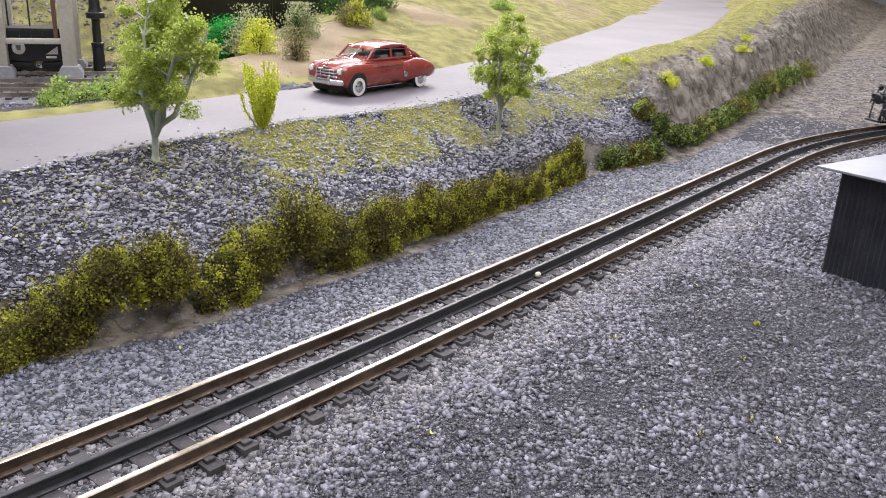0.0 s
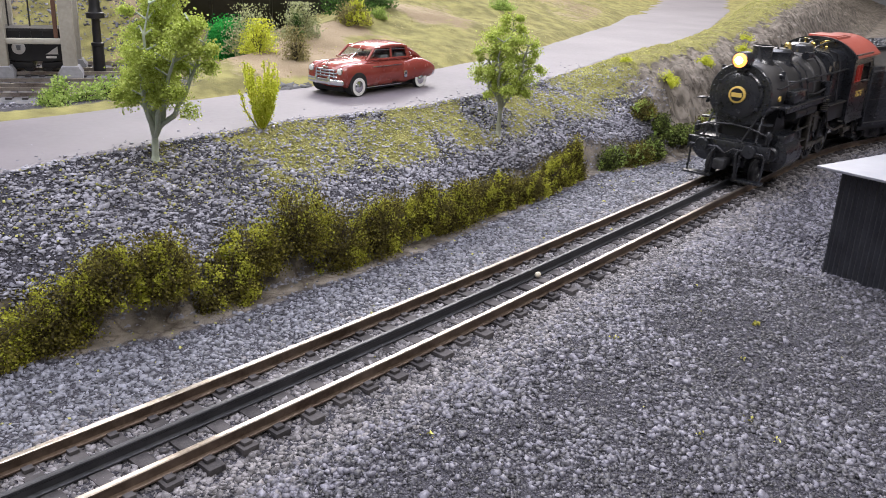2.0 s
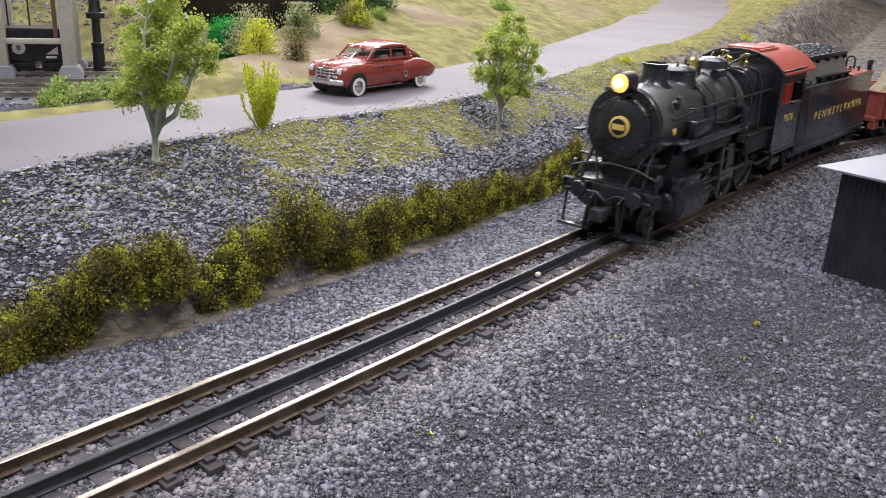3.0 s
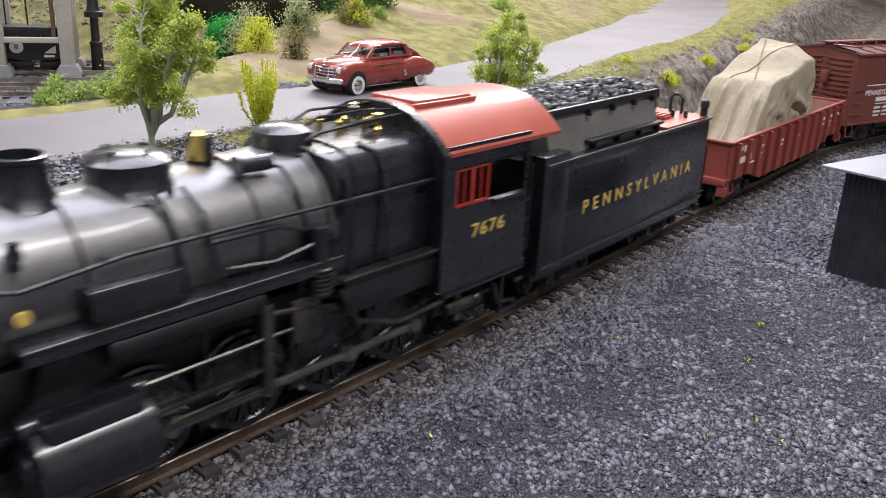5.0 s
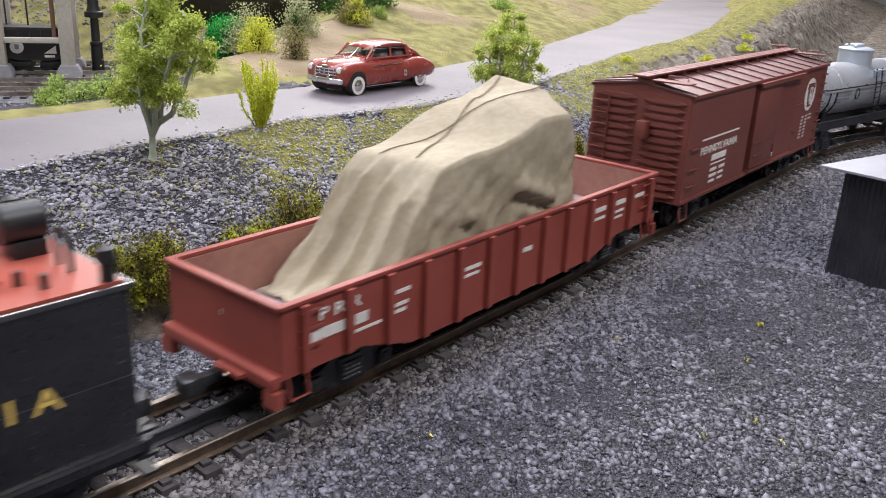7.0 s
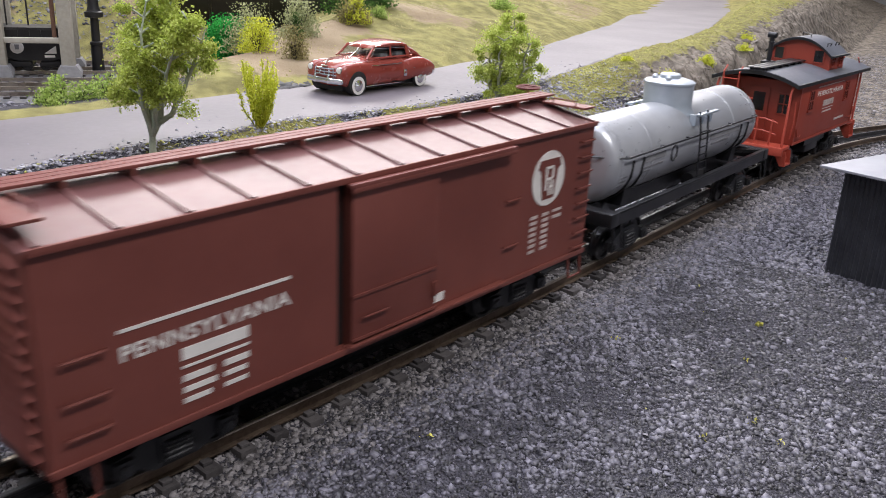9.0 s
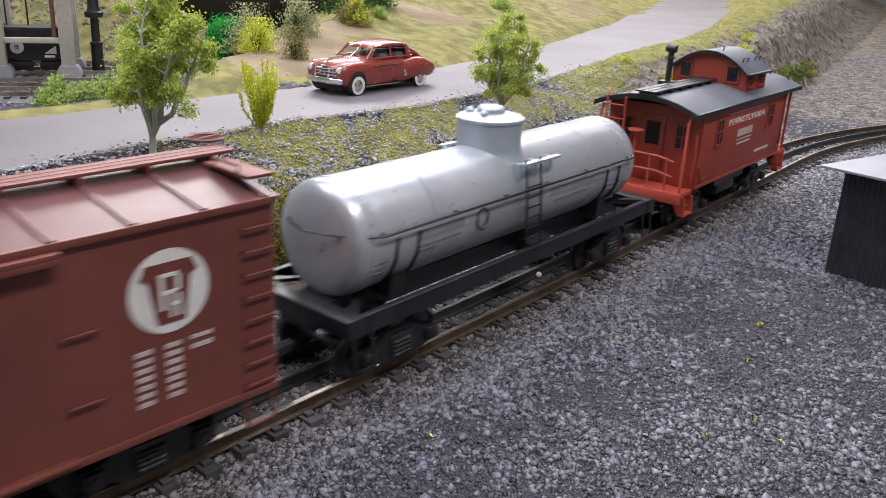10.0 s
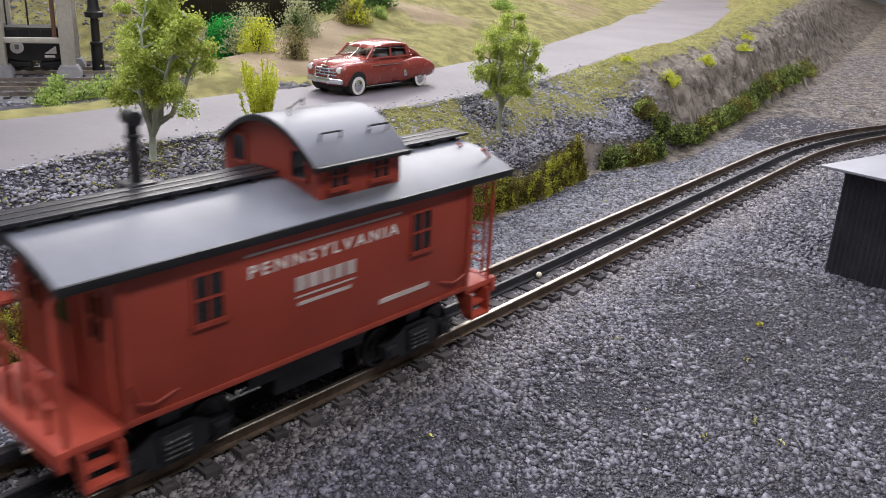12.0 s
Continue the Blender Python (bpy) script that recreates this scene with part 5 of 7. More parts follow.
# ---- tank car ----
def build_tank_car():
    th = thing("tank_car", 0, 0, 0, "silver single-dome tank car on a black frame", "tank car")
    CARS.append((th, 744.5, 78.0))
    r, zc = 22.6, 50.5
    bm = bmesh.new()
    prof = [(1.0, -105.5), (10, -105.1), (17, -104.1), (20.6, -102.8), (22.0, -101.2), (r, -99), (r, 99), (22.0, 101.2), (20.6, 102.8), (17, 104.1), (10, 105.1), (1.0, 105.5)]
    lathe(bm, prof, (0, 0, zc), "X", 48)
    tank = part("tank", bm, SILVER, th, "silver riveted tank barrel")
    for x in (-95, -60, 60, 95):
        bm = bmesh.new()
        lathe(bm, [(r + 0.02, x - 1.6), (r + 0.25, x - 1.4), (r + 0.25, x + 1.4), (r + 0.02, x + 1.6)], (0, 0, zc), "X", 48)
        if abs(x) == 95:
            for d in (-1.6, 1.6):
                for k in range(40):
                    a = 2 * math.pi * k / 40
                    ball(bm, (x + d, (r + 0.2) * math.cos(a), zc + (r + 0.2) * math.sin(a)), 0.4, sub=1)
        part("rivet_band", bm, SILVER, tank)
    bm = bmesh.new()
    lathe(bm, [(17.5, 66), (15.4, 69), (14.7, 72), (14.7, 83), (15.3, 83.5), (15.3, 84.6), (14.3, 85.2), (10, 86.4), (1, 86.8)], (0, 0, 0), "Z", 40)
    dome = part("dome", bm, SILVER_DULL, th, "blue-grey silver expansion dome")
    bm = bmesh.new()
    lathe(bm, [(6.2, 86), (6.2, 88.4), (5.4, 89.2), (1, 89.6)], (0, 0, 0), "Z", 24)
    for dx, dy in ((-9, -3), (8.5, 4), (-6, 7)):
        lathe(bm, [(1.8, 84.6), (1.8, 87.6), (1.0, 88.6)], (dx, dy, 0), "Z", 14)
    part("dome_hatch", bm, SILVER_DULL, dome)
    for s in (-1, 1):
        bm = bmesh.new()
        pipe(bm, [(-110, 0, 56), (-107, s * 10, 56), (-101, s * 20, 56), (-94, s * 25.0, 56), (94, s * 25.0, 56), (101, s * 20, 56), (107, s * 10, 56), (110, 0, 56)], 0.55, 6)
        for x in (-92, -50, -16, 16, 50, 92):
            rod(bm, (x, s * 21.4, 56), (x, s * 25.2, 56), 0.5, 6)
        part("handrail", bm, BLACK, th)
        bm = bmesh.new()
        box(bm, -6, 22, min(s * 22, s * 25), max(s * 22, s * 25), 67.2, 68.4, 0.3)
        for x in (-5, 7, 19):
            prism(bm, [(x - 0.6, 67.6), (x + 0.6, 67.6), (x + 0.6, 61), (x - 0.6, 61)], min(s * 18, s * 22), max(s * 18, s * 22), "Y")
        part("dome_platform", bm, SILVER_DULL, th)
        bm = bmesh.new()
        for x in (-5, 6):
            pipe(bm, [(x, s * 24, 70), (x, s * 26, 56), (x, s * 27.6, 31)], 0.55)
        for k in range(6):
            y = 26.2 + 0.24 * k
            rod(bm, (-5, s * y, 58 - 4.6 * k), (6, s * y, 58 - 4.6 * k), 0.45, 6)
        parts_of("ladder_bar", bm, BLACK, th)
        for x in (-84, -72, 72, 84):
            bm = bmesh.new()
            pipe(bm, [(x, s * (r + 0.6) * math.cos(a), zc + (r + 0.6) * math.sin(a)) for a in (0.1, -0.3, -0.6, -0.9, -1.2)], 0.7, 6)
            part("tank_strap", bm, BLACK, th)
        bm = bmesh.new()
        y0, y1 = sorted((s * 26.5, s * 29.5))
        box(bm, -115, 115, y0, y1, 29.2, 30.6, 0.2)
        box(bm, -115, 115, min(s * 28.6, s * 29.5), max(s * 28.6, s * 29.5), 23.5, 29.2)
        part("side_sill", bm, BLACK, th)
    for e in (-1, 1):
        bm = bmesh.new()
        box(bm, min(e * 108, e * 116), max(e * 108, e * 116), -30, 30, 23.5, 30.8, 0.4)
        for s in (-1, 1):
            prism(bm, [(e * 108, s * 26.5), (e * 108, s * 20), (e * 86, s * 9), (e * 92, s * 9)], 28.8, 30.5, "Z")
            pipe(bm, [(e * 113, s * 29.5, 24), (e * 113, s * 31, 11), (e * 104, s * 31, 11), (e * 104, s * 29.5, 24)], 0.6)
        part("end_sill", bm, BLACK, th)
        bm = bmesh.new()
        prism(bm, [(-17, 26), (-18.5, 36), (-14, 33), (-8, 29.5), (8, 29.5), (14, 33), (18.5, 36), (17, 26)], min(e * 74, e * 82), max(e * 74, e * 82), "X")
        part("tank_cradle", bm, BLACK, th)
    bm = bmesh.new()
    box(bm, -114, 114, -9, 9, 20, 29)
    rod(bm, (-24, 0, 22), (-24, 0, 32), 5, 14)
    rod(bm, (10, -16, 24), (28, -16, 24), 4.5, 14)
    part("centre_sill", bm, BLACK, th)
    # lettering in dark grey, set along the curve of the barrel
    def on_barrel(bm, x0, x1, z0, z1):
        y = -math.sqrt(max(r * r - ((z0 + z1) / 2 - zc) ** 2, 1)) - 0.12
        tilt = math.asin(((z0 + z1) / 2 - zc) / r)
        box(bm, x0, x1, -0.12, 0.12, -(z1 - z0) / 2, (z1 - z0) / 2, m=Matrix.Translation((0, y, (z0 + z1) / 2)) @ Matrix.Rotation(-tilt, 4, "X"))
    for x0, x1, z0, z1 in ((-72, -44, 49, 52.6), (-72, -46, 45.4, 46.6), (-72, -60, 43.4, 44.4), (20, 68, 49, 52.6), (24, 52, 45.4, 46.8), (-96, -88, 44, 45), (-96, -88, 41.6, 42.6), (-96, -88, 39.2, 40.2), (76, 88, 43, 44.2), (76, 88, 40.4, 41.4)):
        bm = bmesh.new()
        on_barrel(bm, x0, x1, z0, z1)
        part("lettering", bm, DIM, tank)
    bm = bmesh.new()
    for k in range(20):
        a, b = 2 * math.pi * k / 20, 2 * math.pi * (k + 1) / 20
        rod(bm, (-32 + 3.6 * math.cos(a), -22.7, 49 + 4.6 * math.sin(a)), (-32 + 3.6 * math.cos(b), -22.7, 49 + 4.6 * math.sin(b)), 0.5, 5)
    part("round_mark", bm, BLACK, tank)
    truck(th, -82, 35, 8.6, 22)
    truck(th, 82, 35, 8.6, 22)
    coupler(th, 116, 1)
    coupler(th, -116, -1)


# ---- caboose ----
def window_unit(parent, x0, x1, y, z0, z1, frame_material, out=-1):
    """Four dark panes in a raised frame with a sill, on a side that faces out along y."""
    a, b = sorted((y, y + out * 0.7))
    bm = bmesh.new()
    for q in ((x0 - 1, x0, z0, z1), (x1, x1 + 1, z0, z1), (x0 - 1, x1 + 1, z1, z1 + 1), (x0 - 1.6, x1 + 1.6, z0 - 1.4, z0)):
        box(bm, q[0], q[1], a - (0.5 if q[3] == z0 and out < 0 else 0), b, q[2], q[3])
    xm, zm = (x0 + x1) / 2, (z0 + z1) / 2
    box(bm, xm - 0.4, xm + 0.4, a, b, z0, z1)
    box(bm, x0, x1, a, b, zm - 0.4, zm + 0.4)
    w = part("window", bm, frame_material, parent)
    for p in ((x0, xm - 0.4, z0, zm - 0.4), (xm + 0.4, x1, z0, zm - 0.4), (x0, xm - 0.4, zm + 0.4, z1), (xm + 0.4, x1, zm + 0.4, z1)):
        bm = bmesh.new()
        box(bm, p[0], p[1], y + out * 0.15 - 0.05, y + out * 0.15 + 0.05, p[2], p[3])
        part("pane", bm, PANE, w)


PANE = surf("dark_window_pane", (0.010, 0.010, 0.011), (0.02, 0.02, 0.022), 40, 0.12)


def build_caboose():
    th = thing("caboose", 0, 0, 0, "red wooden caboose with grey roof and cupola", "caboose")
    CARS.append((th, 988.5, 60.0))
    bm = bmesh.new()
    box(bm, -74, 74, -30, 30, 25, 72, 0.3)
    body = part("body", bm, CABOOSE, th)
    for s in (-1, 1):
        for x in (-46, 45):
            window_unit(body, x - 4.6, x + 4.6, s * 30, 49, 63.5, CABOOSE, s)
        bm = bmesh.new()
        box(bm, -74.6, 74.6, min(s * 30, s * 30.7), max(s * 30, s * 30.7), 25, 27, 0.2)
        for x in (-73, 73):
            box(bm, x - 1.2, x + 1.2, min(s * 30, s * 30.6), max(s * 30, s * 30.6), 25, 71)
        pipe(bm, [(56, s * 30, 33), (64, s * 31.4, 31), (70, s * 31.6, 33), (73, s * 31, 40)], 0.5)
        pipe(bm, [(-58, s * 30, 31), (-66, s * 31.4, 30), (-71, s * 31.6, 32), (-73, s * 31, 38)], 0.5)
        part("grab_iron", bm, CABOOSE, body)
    writing("railway_name", "PENNSYLVANIA", -32, -30.1, 58, 5.6, WHITE, body, 1.4, 0.10, 65)
    bars("lettering", [(-33, 34, 65.0, 65.8), (-14, -9.6, 48.8, 53.6), (-8.6, -4.2, 48.8, 53.6), (-3.2, 1.2, 48.8, 53.6), (2.2, 6.6, 48.8, 53.6), (7.6, 12, 48.8, 53.6), (-14, 12, 46.4, 47.0), (-13, 10, 43.6, 44.8), (24, 50, 33.2, 35.0)], -30.1, SOFT_WHITE, body)
    for e in (-1, 1):
        x = -74 if e < 0 else 74
        for y in (-19, 19):
            bm = bmesh.new()
            for q in ((y - 5, y - 4, 47, 63), (y + 4, y + 5, 47, 63), (y - 5, y + 5, 62, 63), (y - 5, y + 5, 47, 48), (y - 0.4, y + 0.4, 47, 63), (y - 5, y + 5, 54.6, 55.4)):
                box(bm, min(x, x + e * 0.8), max(x, x + e * 0.8), q[0], q[1], q[2], q[3])
            w = part("end_window", bm, CABOOSE, body)
            bm = bmesh.new()
            box(bm, min(x, x + e * 0.25), max(x, x + e * 0.25), y - 4, y + 4, 48, 62)
            part("pane", bm, PANE, w)
        bm = bmesh.new()
        box(bm, min(x, x + e * 0.9), max(x, x + e * 0.9), -7.5, 7.5, 27, 66, 0.2)
        d = part("end_door", bm, CABOOSE, body)
        bm = bmesh.new()
        box(bm, min(x, x + e * 1.1), max(x, x + e * 1.1), -4.5, 4.5, 48, 62)
        part("pane", bm, PANE, d)
        # platform, railing, ladder, steps
        bm = bmesh.new()
        xe = x + e * 17
        box(bm, min(x, xe), max(x, xe), -29, 29, 22.5, 25, 0.3)
        box(bm, min(xe, xe + e * 2.5), max(xe, xe + e * 2.5), -30, 30, 19, 25.4, 0.3)
        pf = part("platform", bm, CABOOSE_STEP, th, "orange-red end platform")
        bm = bmesh.new()
        xr = x + e * 16
        for y in (-18, -7, 7, 18):
            rod(bm, (xr, y, 25), (xr, y, 45), 0.7, 6)
        for z in (36, 45):
            pipe(bm, [(xr, -22, z - 2), (xr, -12, z), (xr, 12, z), (xr, 22, z - 2)], 0.7)
        for y in (-28, 28):
            pipe(bm, [(xr, y, 24), (xr, y, 66), (xr - e * 3, y, 70)], 0.9)
            pipe(bm, [(x + e * 1.5, y, 30), (x + e * 3, y * 1.05, 44), (x + e * 1.5, y, 58)], 0.5)
        parts_of("rail_bar", bm, CABOOSE_STEP, pf)
        bm = bmesh.new()
        for y in (12, 24):
            pipe(bm, [(xr + e * 1.2, -e * y, 26), (xr + e * 1.2, -e * y, 76), (xr - e * 4, -e * y, 80)], 0.6)
        for k in range(6):
            rod(bm, (xr + e * 1.2, -e * 24, 31 + 8 * k), (xr + e * 1.2, -e * 12, 31 + 8 * k), 0.5, 6)
        parts_of("ladder_bar", bm, CABOOSE_STEP, pf)
        bm = bmesh.new()
        rod(bm, (xr, 4, 25), (xr, 4, 58), 0.7, 6)
        lathe(bm, [(4.5, 57.4), (4.8, 58), (4.5, 58.6)], (xr, 4, 0), "Z", 16)
        part("brake_wheel", bm, CABOOSE_STEP, pf)
        for s in (-1, 1):
            bm = bmesh.new()
            for k, z in enumerate((19.4, 15.4, 11.4)):
                box(bm, min(x + e * 2, x + e * 14), max(x + e * 2, x + e * 14), min(s * (22 + 3 * k), s * (26 + 3 * k)), max(s * (22 + 3 * k), s * (26 + 3 * k)), z, z + 1.2)
            for xx in (x + e * 2, x + e * 13):
                prism(bm, [(s * 22, 24), (s * 31, 22), (s * 32, 11), (s * 28, 11), (s * 22, 20)], min(xx, xx + e * 0.9), max(xx, xx + e * 0.9), "X")
            part("step", bm, CABOOSE_STEP, pf)
    bm = bmesh.new()
    shell(bm, 33, 72, 79.5, 1.8, -90, 95, 18)
    roof = part("roof", bm, SLATE, th, "grey arched roof")
    bm = bmesh.new()
    for s in (-1, 1):
        box(bm, -90.4, 95.4, min(s * 32.4, s * 33.6), max(s * 32.4, s * 33.6), 69.6, 72.2, 0.2)
    for x in (-90.6, 94.4):
        up = arch(33.2, 71.6, 79.0, 18)
        prism(bm, up + [(u, v - 2.6) for u, v in reversed(up)], x, x + 1.8, "X")
    part("roof_fascia", bm, BLACK, roof)
    for a, b in ((-93, -1), (39, 99)):
        for y in (-6.6, -2.1, 2.4):
            bm = bmesh.new()
            box(bm, a, b, y, y + 4.0, 80.8, 81.8, 0.2)
            part("walk_board", bm, BLACK, roof)
        bm = bmesh.new()
        for k in range(int((b - a) / 15)):
            box(bm, a + 6 + 15 * k, a + 7.4 + 15 * k, -6.8, 6.6, 78, 80.8)
        parts_of("walk_bracket", bm, BLACK, roof)
    # cupola
    bm = bmesh.new()
    prism(bm, [(-25, 73)] + arch(25, 86.5, 98, 16) + [(25, 73)], 0, 38, "X")
    cup = part("cupola", bm, CABOOSE, th, "red lookout cupola")
    bm = bmesh.new()
    shell(bm, 26.6, 86.6, 99.5, 1.3, -2.5, 40.5, 20)
    cr = part("cupola_roof", bm, SLATE, cup, "curved grey cupola roof")
    bm = bmesh.new()
    box(bm, -2.5, 40.5, -28.6, -26, 85.6, 87.0, 0.2)
    for e in (-2.6, 39.8):
        up = arch(26.8, 86.2, 99.1, 18)
        prism(bm, up + [(u, v - 1.8) for u, v in reversed(up)], e, e + 1.0, "X")
    for x in (6, 28):
        pipe(bm, [(x, -19, 92.8), (x, -19.5, 95.5), (x + 9, -19.5, 95.5), (x + 9, -19, 92.8)], 0.4)
    pipe(bm, [(4, -6, 99.4), (4, -6, 102), (20, 6, 102), (20, 6, 99.4)], 0.4)
    part("roof_trim", bm, BLACK, cr)
    for s in (-1, 1):
        for x in (9, 28):
            window_unit(cup, x - 3.8, x + 3.8, s * 25, 78.5, 86, CABOOSE, s)
    for e, x in ((-1, 0), (1, 38)):
        for y in (-16, 16):
            bm = bmesh.new()
            for q in ((y - 4.6, y - 3.6, 80, 91), (y + 3.6, y + 4.6, 80, 91), (y - 4.6, y + 4.6, 80, 81), (y - 4.6, y + 4.6, 90, 91)):
                box(bm, min(x, x + e * 0.7), max(x, x + e * 0.7), q[0], q[1], q[2], q[3])
            w = part("end_window", bm, CABOOSE, cup)
            bm = bmesh.new()
            box(bm, min(x, x + e * 0.2), max(x, x + e * 0.2), y - 3.6, y + 3.6, 81, 90)
            part("pane", bm, PANE, w)
    bm = bmesh.new()
    box(bm, -48.5, -39.5, 4, 13, 78, 82.4, 0.4)
    rod(bm, (-44, 8.5, 82), (-44, 8.5, 101.0), 1.9, 14)
    rod(bm, (-44, 5.4, 102.0), (-44, 11.6, 102.0), 2.3, 14)
    lathe(bm, [(2.4, 96), (2.6, 96.6), (2.4, 97.2)], (-44, 8.5, 0), "Z", 14)
    part("stove_pipe", bm, BLACK, th, "black stove pipe")
    bm = bmesh.new()
    box(bm, -88, 90, -9, 9, 13, 24)
    box(bm, -30, 20, -26, 26, 18, 25)
    box(bm, -18, 12, -24, -8, 10, 20, 1)
    part("underframe", bm, BLACK, th)
    truck(th, -56, 32, 8.2, 22)
    truck(th, 52, 32, 8.2, 22)
    coupler(th, 92, 1)
    coupler(th, -91, -1)
# ---- foliage ----
def foliage(name, dark, mid, light, rough=0.85, vary=0.22, scale=70):
    m = surf(name, dark, light, scale, rough, per_island=vary, fine_amount=0.25, ramp=(0.25, 0.75), spec=0.2)
    r = next(k for k in m.node_tree.nodes if k.type == "VALTORGB")
    e = r.color_ramp.elements.new(0.5)
    e.color = (*mid, 1)
    n, l = m.node_tree.nodes, m.node_tree.links
    t, mx = n.new("ShaderNodeBsdfTranslucent"), n.new("ShaderNodeMixShader")
    mx.inputs[0].default_value = 0.42
    l.new(r.outputs["Color"], t.inputs["Color"])
    l.new(n["Principled BSDF"].outputs[0], mx.inputs[1])
    l.new(t.outputs[0], mx.inputs[2])
    l.new(mx.outputs[0], n["Material Output"].inputs["Surface"])
    return m


HEDGE = foliage("olive_hedge_leaves", (0.040, 0.031, 0.014), (0.125, 0.108, 0.030), (0.31, 0.285, 0.05), vary=0.2, scale=55)
TIPS = foliage("yellow_hedge_tips", (0.24, 0.25, 0.03), (0.42, 0.43, 0.05), (0.58, 0.59, 0.10))
IVY = foliage("dark_creeper_leaves", (0.03, 0.03, 0.018), (0.08, 0.10, 0.03), (0.24, 0.30, 0.06))
SPRING = foliage("light_green_foam_leaves", (0.29, 0.36, 0.06), (0.49, 0.57, 0.12), (0.70, 0.77, 0.26))
LIME = foliage("yellow_green_leaves", (0.38, 0.42, 0.035), (0.60, 0.63, 0.07), (0.78, 0.80, 0.15))
VIVID = foliage("vivid_green_leaves", (0.015, 0.16, 0.03), (0.04, 0.36, 0.07), (0.09, 0.52, 0.11))
SAGE = foliage("grey_green_leaves", (0.20, 0.22, 0.10), (0.34, 0.37, 0.19), (0.52, 0.54, 0.32))
DEEP = foliage("deep_green_leaves", (0.02, 0.05, 0.012), (0.05, 0.12, 0.025), (0.12, 0.22, 0.05))
WEED = foliage("fresh_green_weeds", (0.16, 0.25, 0.05), (0.34, 0.46, 0.11), (0.52, 0.60, 0.22))
STRAW = foliage("dry_straw_leaves", (0.14, 0.12, 0.05), (0.28, 0.25, 0.11), (0.42, 0.38, 0.17))
BARK = surf("grey_green_tree_bark", (0.30, 0.34, 0.26), (0.46, 0.50, 0.40), 120, 0.7, bump=0.3, bump_scale=700)
BARK_DARK = surf("brown_tree_bark", (0.22, 0.23, 0.16), (0.36, 0.37, 0.27), 120, 0.75, bump=0.3, bump_scale=700)
TWIG = surf("dark_twigs", (0.025, 0.02, 0.014), (0.07, 0.055, 0.04), 200, 0.9)


def leaves_mesh(name, pts, size, material, rng, parent):
    """Small bent leaves of any direction, one folded pair of triangles each."""
    n = len(pts)
    d = rng.normal(size=(n, 3))
    d /= np.linalg.norm(d, axis=1)[:, None]
    e = np.cross(d, rng.normal(size=(n, 3)))
    e /= np.linalg.norm(e, axis=1)[:, None]
    k = np.cross(d, e)
    s = (size * rng.uniform(0.6, 1.3, n))[:, None]
    v = np.stack([pts - d * s * 0.5, pts + e * s * 0.38 + k * s * 0.16, pts + d * s * 0.5, pts - e * s * 0.38 + k * s * 0.16], 1).reshape(-1, 3)
    i = 4 * np.arange(n)[:, None]
    f = np.concatenate([i + np.array([[0, 1, 2]]), i + np.array([[0, 2, 3]])], 1).reshape(-1, 3)
    me = bpy.data.meshes.new(name)
    me.vertices.add(len(v))
    me.vertices.foreach_set("co", (v.reshape(-1) * MM).astype(np.float32))
    me.loops.add(f.size)
    me.loops.foreach_set("vertex_index", f.reshape(-1).astype(np.int32))
    me.polygons.add(len(f))
    me.polygons.foreach_set("loop_start", np.arange(0, f.size, 3, dtype=np.int32))
    me.update(calc_edges=True)
    me.materials.append(material)
    ob = new(name, me)
    ob.parent = parent
    return ob


def lumps(rng, n, rx, ry, rz, k=14, spread=0.30, shell_bias=0.55):
    """Points of an uneven clump that stands on z = 0: many small clusters within a half ellipsoid."""
    c = rng.normal(size=(k, 3))
    c /= np.linalg.norm(c, axis=1)[:, None]
    c[:, 2] = np.abs(c[:, 2])
    c *= (shell_bias + (1 - shell_bias) * rng.uniform(0, 1, (k, 1)))
    p = c[rng.integers(0, k, n)] + rng.normal(0, spread, (n, 3))
    p = np.clip(p, -1.25, 1.25)
    p[:, 2] = np.abs(p[:, 2])
    return p * np.array([rx, ry, rz])


def bush(x, y, rx, ry, rz, n, leaf, material, label, seed, name="bush", group="", sink=1.0, k=14, twigs=24, spread=0.30, tips=None, stem=None):
    rng = np.random.default_rng(seed)
    z = float(height(x, y)) - sink
    th = thing(name, x, y, z, label, "bush", group)
    bm = bmesh.new()
    for _ in range(twigs):
        a = rng.uniform(0, 6.28)
        q = rng.uniform(0.2, 0.9)
        base = (rng.normal(0, 0.12) * rx, rng.normal(0, 0.12) * ry, 0)
        mid = (0.5 * q * rx * math.cos(a), 0.5 * q * ry * math.sin(a), rz * rng.uniform(0.3, 0.6))
        tip = (q * rx * math.cos(a + 0.3), q * ry * math.sin(a + 0.3), rz * rng.uniform(0.5, 1.0))
        rod(bm, base, mid, 0.35, 4, 0.28)
        rod(bm, mid, tip, 0.28, 4, 0.15)
    part("branchwork", bm, stem or TWIG, th)
    p = lumps(rng, int(n * 1.7), rx, ry, rz, k, spread)
    leaves_mesh("foliage", p, leaf * 0.75, material, rng, th)
    if tips:
        m, share = tips
        q = lumps(rng, int(n * share * 2), rx * 1.06, ry * 1.06, rz * 1.06, int(k * 2.4), 0.09, 0.9)
        leaves_mesh("new_growth", q, leaf * 0.75, m, rng, th)
    return th


